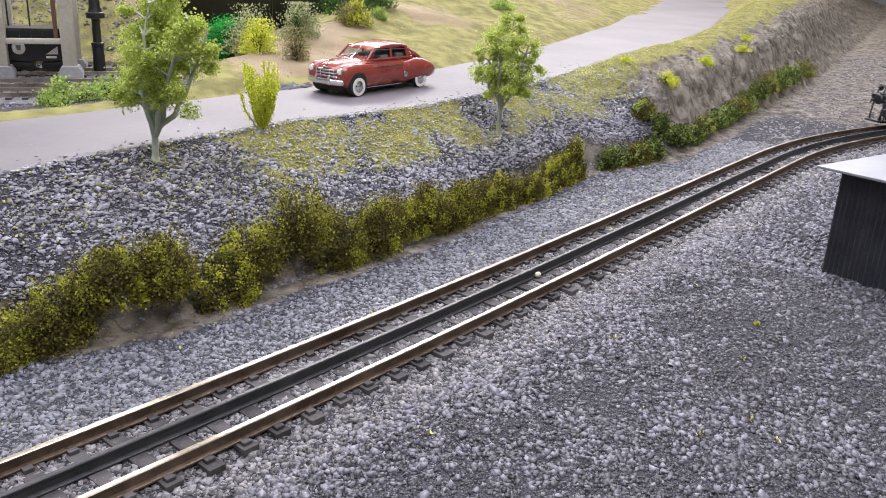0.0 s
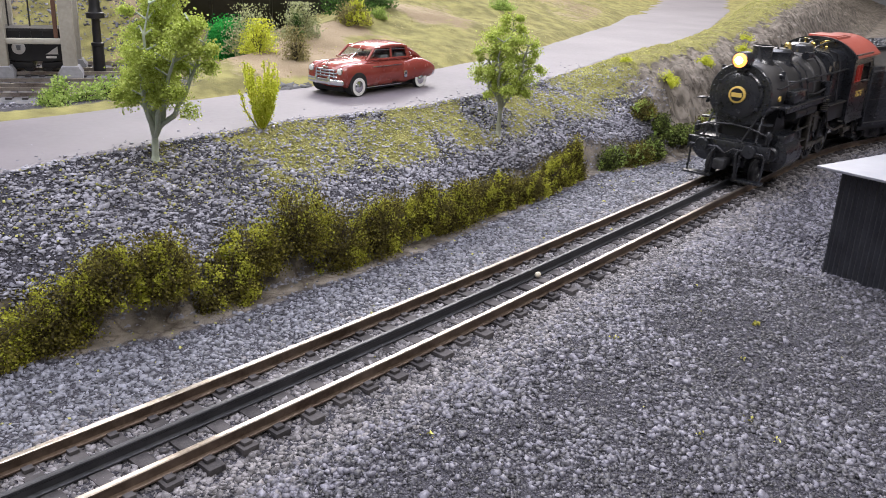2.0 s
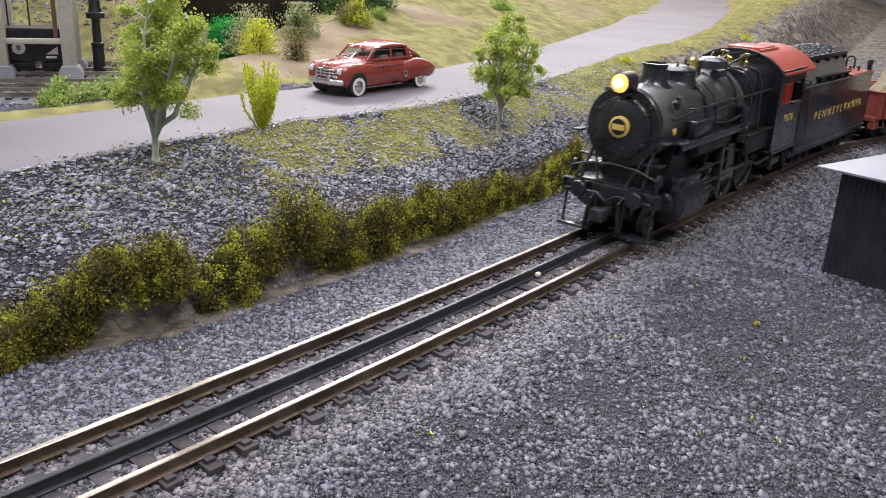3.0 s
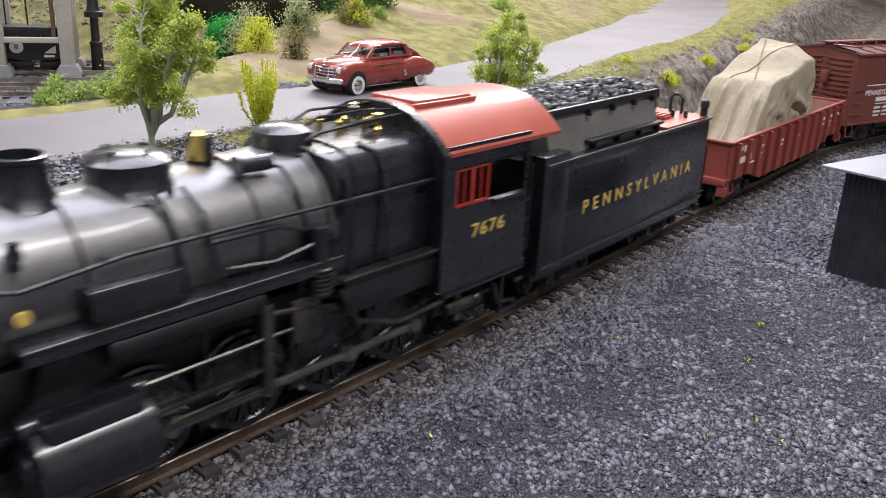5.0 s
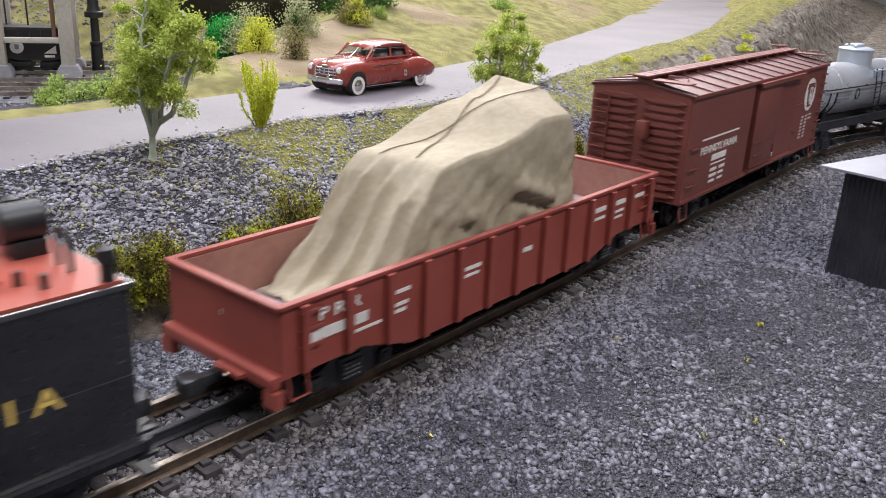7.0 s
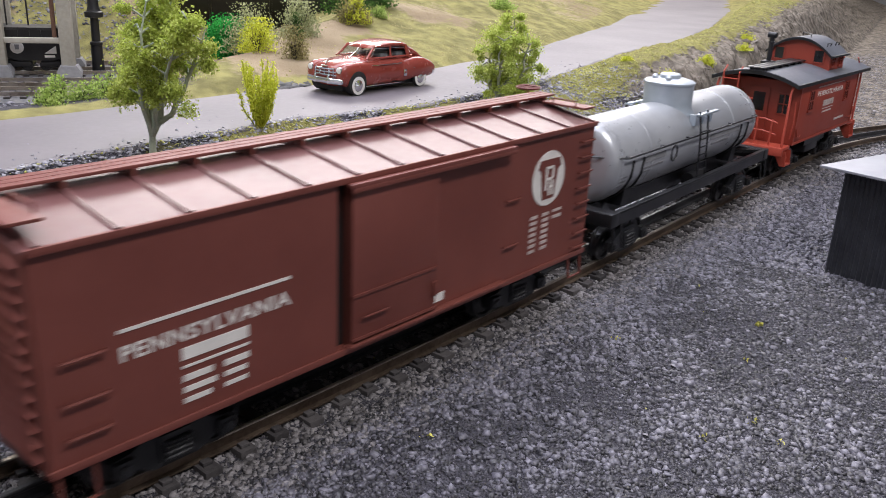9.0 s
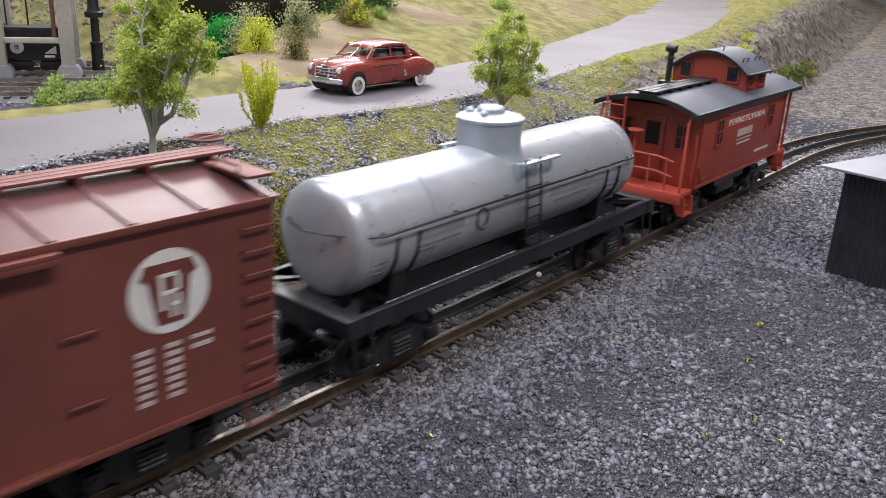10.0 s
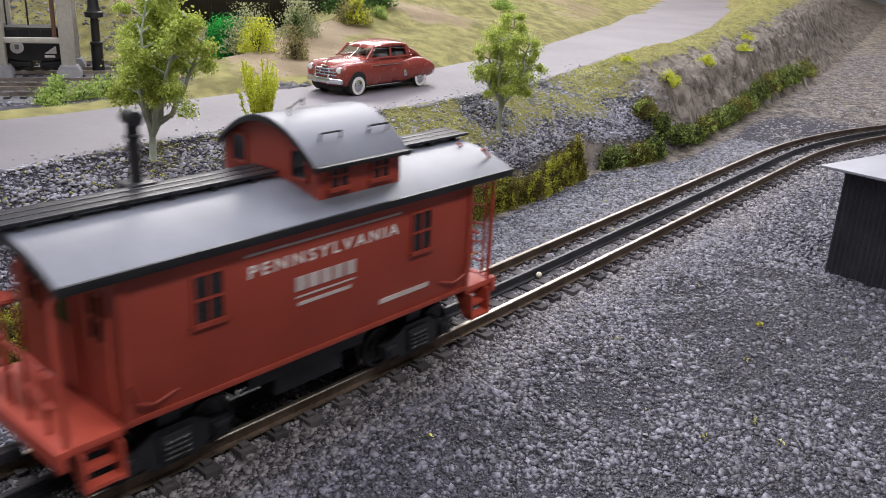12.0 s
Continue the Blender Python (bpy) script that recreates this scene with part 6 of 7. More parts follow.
def tree(x, y, tall, wide, trunk, bark, leaf_material, label, seed, leaf=1.25, stems=3, fork=0.16, bare=0.3, per=60, lean=(0.0, 0.0)):
    """A small armature tree: a low fork, upright crooked stems, side branches that carry loose clumps of leaves."""
    rng = np.random.default_rng(seed)
    z = float(height(x, y)) - 1.5
    th = thing("tree", x, y, z, label, "tree", "roadside trees")
    bm = bmesh.new()
    spots = []
    rod(bm, (0, 0, 0), (0.3, 0, 4), trunk * 1.5, 12, trunk * 1.05)
    top = Vector((0.8, 0, tall * fork))
    rod(bm, (0.3, 0, 3.6), top, trunk * 1.08, 12, trunk * 0.9)
    for k in range(stems):
        a = 2 * math.pi * k / stems + rng.uniform(-0.4, 0.4)
        reach = tall * rng.uniform(0.74, 1.0) if k else tall
        pts, p = [top], top
        n = 9
        for q in range(1, n + 1):
            f = q / n
            out = wide * 0.5 * (0.55 * math.sin(min(f * 2.2, 1.57)) if k else 0.08)
            p = Vector((math.cos(a) * out + rng.normal(0, 0.9), math.sin(a) * out + rng.normal(0, 0.9), top.z + (reach - top.z) * f))
            p = p + Vector((lean[0], lean[1], 0)) * f
            pts.append(p)
        for q in range(n):
            r0 = trunk * 0.72 * (1 - q / n) + 0.35
            rod(bm, pts[q], pts[q + 1], r0, 8, trunk * 0.72 * (1 - (q + 1) / n) + 0.35)
        for q in range(1, n + 1):
            for _ in range(2):
                if pts[q].z < tall * bare:
                    continue
                b = rng.uniform(0, 6.28)
                f = (pts[q].z - top.z) / (tall - top.z)
                length = wide * rng.uniform(0.16, 0.36) * (1.15 - 0.6 * f)
                mid = pts[q] + Vector((math.cos(b), math.sin(b), 0.55)) * length * 0.55
                tip = pts[q] + Vector((math.cos(b + 0.3), math.sin(b + 0.3), rng.uniform(-0.15, 0.45))) * length
                rod(bm, pts[q], mid, 0.6, 5, 0.45)
                rod(bm, mid, tip, 0.45, 5, 0.25)
                spots += [tip, (tip + mid) / 2] if rng.uniform() < 0.8 else [tip]
    part("trunk", bm, bark, th)
    c = np.array([tuple(q) for q in spots])
    spread = rng.uniform(0.4, 1.1, (len(c), 1, 1)) * np.array([wide * 0.058, wide * 0.058, wide * 0.05])
    pts = (c[:, None, :] + rng.normal(0, 1.0, (len(c), per, 3)) * spread).reshape(-1, 3)
    leaves_mesh("crown", pts, leaf, leaf_material, rng, th)
    return th


def strand_shrub(x, y, wide, tall, strands, material, label, seed):
    """A shrub of upright thin stems that fan out a little, each set with small leaves."""
    rng = np.random.default_rng(seed)
    th = thing("shrub", x, y, float(height(x, y)) - 1.0, label, "bush")
    bm, spots = bmesh.new(), []
    for _ in range(strands):
        a, q = rng.uniform(0, 6.28), wide * rng.uniform(0.15, 1.0) ** 0.7
        reach = tall * rng.uniform(0.55, 1.05) * (1.1 - 0.3 * q / wide)
        line = [Vector((math.cos(a) * q * (0.12 + 0.88 * f ** 0.7) + rng.normal(0, 0.5), math.sin(a) * q * (0.12 + 0.88 * f ** 0.7) + rng.normal(0, 0.5), reach * f)) for f in np.linspace(0, 1, 7)]
        pipe(bm, line, 0.32, 4)
        for f in rng.uniform(1.2, 6.0, 26) :
            i = min(int(f), 5)
            c = line[i].lerp(line[i + 1], f - i)
            spots.append(np.array(c) + rng.normal(0, 0.8, (5, 3)))
    parts_of("stem", bm, material, th)
    leaves_mesh("foliage", np.concatenate(spots), 1.25, material, rng, th)
    return th


def build_planting():
    hedge_label = "low olive-brown hedge bush with yellow-green tips"
    rng = np.random.default_rng(3)
    k = 0
    for x, dy, rx, ry, rz in ((60, 6, 22, 13, 22), (92, 6, 20, 13, 23), (122, 5, 20, 13, 25), (150, 7, 18, 13, 25), (176, 9, 18, 13, 25), (202, 9, 17, 12, 26), (228, 9, 16, 12, 26), (252, 14, 17, 12, 31), (277, 12, 19, 13, 33), (303, 9, 18, 12, 31),
                              (327, 7, 15, 11, 28), (350, 10, 16, 10, 26), (374, 9, 17, 10, 26), (400, 7, 17, 10, 25), (428, 6, 17, 9, 24), (456, 4, 17, 9, 22), (486, 2, 17, 9, 21), (516, 0, 17, 8, 20), (544, 1, 14, 8, 22), (566, 4, 12, 7, 26)):
        bush(x + rng.uniform(-4, 4), float(along(FOOT, x)) + dy - 9 + rng.uniform(-3, 3), rx * rng.uniform(0.85, 1.15), ry, rz * rng.uniform(0.8, 1.1) * (1.0 if x < 330 else 1.08), 3600, 1.8, HEDGE, hedge_label, 100 + k, "hedge_bush", "hedge along the bank", 2.0, 13, 26, 0.25, (TIPS, 0.26))
        k += 1
    for x, dy, rx, ry, rz in ((622, 2, 18, 9, 20), (650, 0, 18, 9, 20), (676, 6, 16, 9, 22), (700, 16, 15, 9, 20), (690, 30, 12, 9, 16), (730, 10, 19, 9, 16), (765, 9, 20, 9, 16), (800, 10, 22, 9, 16), (840, 10, 22, 9, 17), (885, 11, 24, 10, 18), (930, 11, 24, 10, 19), (980, 13, 26, 10, 20), (1030, 14, 28, 11, 22), (1090, 16, 30, 12, 24), (1160, 17, 32, 12, 26), (1240, 18, 36, 12, 26), (1330, 20, 40, 13, 26)):
        bush(x, float(along(FOOT, x)) + dy - 5, rx, ry, rz * 0.85, 2200, 2.4, IVY if k % 3 else HEDGE, "dark green creeper at the foot of the rock bank", 100 + k, "creeper", "creepers on the bank", 3.0, 18, 14, 0.24, (WEED, 0.12))
        k += 1
    tree(241, 164, 92, 50, 1.75, BARK, SPRING, "slender tree with pale trunk and light green leaves", 21, 1.35, 6, 0.15, 0.30, 280, (10.0, -13.0))
    tree(500, 129, 82, 46, 1.7, BARK_DARK, SPRING, "small tree with light green leaf clusters", 35, 1.4, 4, 0.24, 0.36, 220, (3.0, -4.0))
    # upright lime shrub
    strand_shrub(319, 173, 14.5, 44, 40, LIME, "upright yellow-green shrub with thin stems", 51)
    # beyond the road
    bush(494, 432, 19, 18, 31, 9000, 2.4, VIVID, "vivid green rounded bush", 61, k=40, spread=0.16)
    bush(466, 356, 12, 12, 22, 1800, 2.2, LIME, "bright yellow-green bush on the hillside", 62)
    bush(496, 398, 21, 16, 34, 2000, 2.8, SAGE, "loose grey-green bush on the hillside", 63, spread=0.36)
    bush(430, 388, 10, 10, 19, 1400, 2.2, SAGE, "loose grey-green bush on the hillside", 64, spread=0.36)
    bush(476, 320, 10, 9, 22, 1500, 1.9, STRAW, "dry straw-coloured bush by the road", 65, spread=0.36)
    bush(538, 385, 16, 12, 26, 1600, 2.8, SAGE, "grey-green bush leaning on the hillside", 66, spread=0.36)
    bush(526, 374, 5, 5, 20, 500, 2.0, DEEP, "small dark green bush", 67)
    bush(632, 404, 16, 13, 20, 1800, 2.4, STRAW, "yellow-tinged bush on the hill", 68, tips=(LIME, 0.5))
    bush(655, 440, 22, 18, 30, 2000, 3.0, DEEP, "deep green bush on the hill", 69)
    bush(705, 452, 24, 18, 34, 2000, 3.0, DEEP, "deep green bush on the hill", 70)
    bush(675, 412, 8, 8, 10, 700, 2.2, WEED, "small fresh green bush on the hill", 71)
    bush(980, 470, 20, 14, 12, 1000, 3.0, WEED, "low fresh green plant on the hill", 72)
    for i, (x, y, r, h) in enumerate(((206, 300, 8, 11), (256, 298, 9, 9), (266, 303, 8, 14), (282, 303, 9, 10), (300, 306, 9, 12), (316, 303, 10, 15), (334, 306, 10, 18))):
        bush(x, y, r, r, h, 380, 2.6, WEED, "low leafy green weeds along the road verge", 80 + i, "roadside_weed", "weeds along the verge", 1.0, 14, 12, 0.34)
    # tufts on the rock bank
    for i, (x, y, r) in enumerate(((753, 119, 9), (789, 126, 8), (770, 122, 6), (910, 146, 9), (925, 145, 8), (1068, 161, 9), (752, 160, 6), (1150, 190, 12))):
        bush(x, y, r, r * 0.8, r * 0.9, 500, 1.8, LIME, "small yellow-green tuft on the rock bank", 130 + i, "grass_tuft", "tufts on the bank", 1.0, 8, 8, 0.3)


build_planting()


# ---- gravel ----
def in_wedge(x, y):
    """The fan of ground before the viewing side of the layout."""
    a = np.degrees(np.arctan2(x, y + 216.5))
    return (a > 18.5) & (a < 85.5)


def build_gravel():
    rng = np.random.default_rng(11)

    def lay(name, n, x0, x1, y0, y1, lo, hi, material, label, keep, flat=0.7, raise_by=0.15, cat="gravel"):
        x, y = rng.uniform(x0, x1, n), rng.uniform(y0, y1, n)
        ok = in_wedge(x, y) & (rng.uniform(0, 1, n) < keep(x, y))
        x, y = x[ok], y[ok]
        s = rng.uniform(0, 1, len(x)) ** 2.8 * (hi - lo) + lo
        ob = stones_mesh(name, x, y, height(x, y) + s * raise_by, s, material, rng, None, flat)
        tagged(ob, label, cat, kind="stuff")

    def offset(x, y):
        """Distance across from the track's centre line; negative on the viewing side."""
        return y - centre_line(x)

    foot = lambda x: along(FOOT, x)
    bed = lambda x, y: np.clip((46 - np.abs(offset(x, y) + 8)) / 16 + 0.35 * wave(x, y, 20), 0, 1)
    bare = lambda x, y: np.exp(-((x - 395) / 90) ** 2 - ((y + 122) / 34) ** 2)
    lay("ballast", 52000, 70, 560, -68, 50, 0.4, 1.6, STONE_PALE, "pale grey ballast stones round the ties", bed, 0.8, 0.1)
    lay("ballast", 26000, 520, 1150, -110, 60, 0.7, 2.4, STONE_PALE, "pale grey ballast stones round the ties", bed, 0.8, 0.1)
    lay("blue_gravel", 50000, 70, 820, 20, 112, 0.38, 1.6, BLUE, "blue-grey gravel beside the track", lambda x, y: (offset(x, y) > 24) * np.clip((foot(x) - 14 - y) / 12 + 0.25 * wave(x, y, 15), 0.03, 1))
    lay("cinder", 60000, 80, 480, -215, -26, 0.36, 1.1, CINDER, "dark crushed cinders in the foreground", lambda x, y: (offset(x, y) < -30) * (0.85 + 0.3 * wave(x, y, 30)), 0.8, 0.2)
    lay("dark_gravel", 85000, 90, 520, -215, -34, 0.32, 1.7, STONE, "grey gravel scattered over dark cinders", lambda x, y: (offset(x, y) < -32) * (1 - 0.8 * bare(x, y)) * np.clip(0.34 + 0.75 * wave(x, y, 26, 4, 3.0) + 0.5 * np.clip((75 + offset(x, y)) / 30, 0, 1), 0.06, 1), 0.75, 0.2)
    lay("grey_stone", 1300, 90, 520, -215, -40, 1.2, 2.4, STONE, "larger grey stones lying among the gravel", lambda x, y: (1 - 0.8 * bare(x, y)) * np.clip(0.3 + 0.8 * wave(x, y, 40, 3, 1.0), 0.08, 1), 0.6, 0.15)
    lay("dark_gravel", 38000, 470, 1100, -190, -26, 0.6, 2.0, STONE, "grey gravel beside the shed", lambda x, y: (offset(x, y) < -32) * 0.9)
    lay("hillside_shale", 125000, 60, 740, 85, 260, 0.42, 1.7, SHALE, "broken dark shale on the bank", lambda x, y: (y > foot(x) - 3) * (y < along(NEAR_EDGE, x) + 1) * (1 - 0.75 * zone_grass(x, y)) * (1 - 0.8 * smooth(660, 760, x)) * np.clip(0.78 + 0.5 * wave(x, y, 18, 3, 7.0), 0.35, 1), 0.6, 0.15)
    lay("shale_lump", 1100, 60, 720, 95, 260, 1.3, 3.0, SHALE, "larger shale lumps on the bank", lambda x, y: (y > foot(x) + 14) * (y < along(NEAR_EDGE, x) - 3) * np.clip(0.2 + wave(x, y, 22, 2, 4.0), 0, 1), 0.5, 0.1)
    lay("moss", 110000, 60, 760, 95, 260, 0.3, 0.85, MOSS, "yellow-green turf crumbs on the bank", lambda x, y: (y > foot(x) + 8) * (y < along(NEAR_EDGE, x) - 1) * np.clip(zone_grass(x, y) * 0.95 + 0.010, 0, 1), 0.8, 0.8, "turf")
    lay("moss", 1100, 70, 800, -170, 105, 0.4, 1.0, MOSS, "stray yellow-green turf crumbs on the gravel", lambda x, y: np.where(offset(x, y) > 22, 0.95, 0.06), 0.8, 0.4, "turf")
    lay("grass_crumbs", 90000, 640, 1900, 100, 560, 0.45, 1.3, MOSS, "yellow-green turf on the bank top", lambda x, y: (y < along(NEAR_EDGE, x) - 2) * np.clip(zone_grass(x, y) * (0.75 + 0.5 * wave(x, y, 40, 3, 2.0)), 0, 1) * (y > foot(x)), 0.8, 0.2, "turf")
    lay("clay_clod", 5000, 700, 1900, 60, 360, 0.9, 3.4, CLOD, "craggy brown-grey clay clods of the steep bank", lambda x, y: (y > foot(x) - 4) * zone_soil(x, y) * (1 - zone_grass(x, y)) * np.clip(0.1 + 0.9 * wave(x, y, 30, 3, 8.0), 0, 1), 0.8, -0.1)
    lay("rock_rubble", 26000, 640, 1900, 60, 360, 0.5, 1.9, CLOD, "crumbled clay on the steep bank", lambda x, y: (y > foot(x) - 25) * zone_soil(x, y) * np.clip(0.25 + wave(x, y, 30, 3, 8.0), 0, 0.7), 0.7, 0.0)
    lay("hill_grass", 40000, 400, 1500, 262, 760, 0.4, 1.2, STRAW_TURF, "dry straw-green turf on the hill", lambda x, y: (y > along(FAR_EDGE, x) + 2) * np.clip(0.15 + 0.8 * wave(x, y, 60, 3, 6.0), 0, 1) * (1 - np.exp(-((x - 470) / 70) ** 2)), 0.8, 0.15, "turf")
    lay("far_gravel", 40000, 740, 1900, -60, 300, 0.6, 2.2, STONE_PALE, "grey gravel and clay beyond the curve", lambda x, y: (y < foot(x) - 8) * (offset(x, y) > 26) * np.clip(0.5 + 0.5 * wave(x, y, 50, 3, 9.0) + 0.5 * (offset(x, y) < 55), 0, 1), 0.6, 0.05)
    lay("yard_gravel", 14000, 250, 900, 520, 1000, 1.6, 3.6, STONE, "grey yard ballast", lambda x, y: 1.0 * (x / (y + 216.5) < 0.66), 0.7, 0.1)


CLOD = surf("brown_grey_clay", (0.10, 0.087, 0.072), (0.29, 0.26, 0.22), 90, 0.95, per_island=0.1, bump=0.8, bump_scale=500)
STRAW_TURF = surf("straw_green_turf", (0.215, 0.18, 0.075), (0.36, 0.315, 0.135), 30, 0.95, per_island=0.1)
build_gravel()


# ---- ties ----
def build_ties():
    rng = random.Random(4)
    meshes = []
    for v in range(5):
        bm = bmesh.new()
        a, b = rng.uniform(-1.2, 1.2), rng.uniform(-1.2, 1.2)
        box(bm, -3.1, 3.1, -25 + a, 25 + b, -9.5, -5.0 + rng.uniform(-0.15, 0.05), 0.25)
        for y in (-20.9, -13.6, 13.6, 20.9):
            box(bm, -1.7, 1.7, y - 1.3, y + 1.3, -5.2, -3.7, 0.2)
        me = finish(bm, "tie")
        me.materials.append(TIE)
        meshes.append(me)
    s = 40.0
    while s < 1300:
        x, y, a = track(s)
        ob = new("tie", rng.choice(meshes))
        ob.parent = TRACK
        ob.matrix_local = pose(x * MM, y * MM, 0, 0, 0, math.degrees(a) + rng.uniform(-1.5, 1.5))
        s += 14.3 + rng.uniform(-0.6, 0.6)


build_ties()


# ---- shed ----
SHED_WALL = surf("black_corrugated_iron", (0.016, 0.017, 0.021), (0.038, 0.040, 0.047), 70, 0.36, fine=500)
SHED_ROOF = surf("grey_sheet_roof", (0.19, 0.195, 0.22), (0.26, 0.265, 0.29), 40, 0.5, fine=300)


def build_shed():
    th = thing("shed", 489, -109, -11.0, "black corrugated-iron shed with pale grey roof", "shed", turn=-16.9)
    h = 62.5

    def ridged(x0, y0, x1, y1, name):
        bm = bmesh.new()
        d = Vector((x1 - x0, y1 - y0, 0))
        n = int(d.length / 3.0)
        d.normalize()
        out = Vector((d.y, -d.x, 0))
        rows = []
        for k in range(n * 4 + 1):
            p = Vector((x0, y0, 0)) + d * (k * 3.0 / 4) + out * (0.55 * math.sin(k * math.pi / 2 + 0.4) + 0.2)
            q = p - out * 1.4
            rows.append((bm.verts.new((p.x, p.y, 0)), bm.verts.new((p.x, p.y, h)), bm.verts.new((q.x, q.y, h)), bm.verts.new((q.x, q.y, 0))))
        for a, b in zip(rows[:-1], rows[1:]):
            for i in range(4):
                j = (i + 1) % 4
                bm.faces.new((a[i], a[j], b[j], b[i]))
        bm.faces.new(rows[0])
        bm.faces.new(rows[-1][::-1])
        part(name, bm, SHED_WALL, th, angle=60)
    ridged(0, 0, 0, -84, "front_wall")
    ridged(66, 0, 0, 0, "side_wall")
    ridged(0, -84, 66, -84, "side_wall")
    ridged(66, -84, 66, 0, "back_wall")
    bm = bmesh.new()
    m = Matrix.Translation((33, -42, h + 1.6)) @ Matrix.Rotation(radians(-1.5), 4, "X")
    box(bm, -43, 43, -52, 52, -0.7, 0.7, 0.2, m)
    part("roof", bm, SHED_ROOF, th, "pale grey sheet roof")


build_shed()


# ---- the parked car ----
CAR_RED = surf("glossy_maroon_car_paint", (0.23, 0.042, 0.03), (0.28, 0.053, 0.039), 20, 0.24, coat=0.5, fine=200, fine_amount=0.15)
CHROME = surf("chrome", (0.72, 0.73, 0.75), (0.85, 0.86, 0.88), 40, 0.10, 1.0)
RUBBER = surf("black_rubber_tyre", (0.012, 0.012, 0.012), (0.03, 0.03, 0.03), 90, 0.8)
WHITEWALL = surf("whitewall_band", (0.68, 0.67, 0.64), (0.80, 0.79, 0.76), 90, 0.6)
CAR_GLASS = glass("car_glass", (0.72, 0.75, 0.75), 0.02)
SEAT = surf("grey_car_interior", (0.14, 0.145, 0.15), (0.24, 0.245, 0.25), 60, 0.8)


def loft(bm, sections, n=20, power=3.2):
    """Rounded sections (x, half width, foot, top) joined along x."""
    rings = []
    for x, w, z0, z1 in sections:
        ring = []
        for k in range(n):
            a = 2 * math.pi * k / n
            c, s = math.cos(a), math.sin(a)
            u = abs(c) ** (2 / power) * (1 if c > 0 else -1)
            v = abs(s) ** (2 / power) * (1 if s > 0 else -1)
            ring.append(bm.verts.new((x, w * u, (z0 + z1) / 2 + (z1 - z0) / 2 * v)))
        rings.append(ring)
    for a, b in zip(rings[:-1], rings[1:]):
        for i in range(n):
            j = (i + 1) % n
            bm.faces.new((a[i], a[j], b[j], b[i]))
    bm.faces.new(rings[0][::-1])
    bm.faces.new(rings[-1])


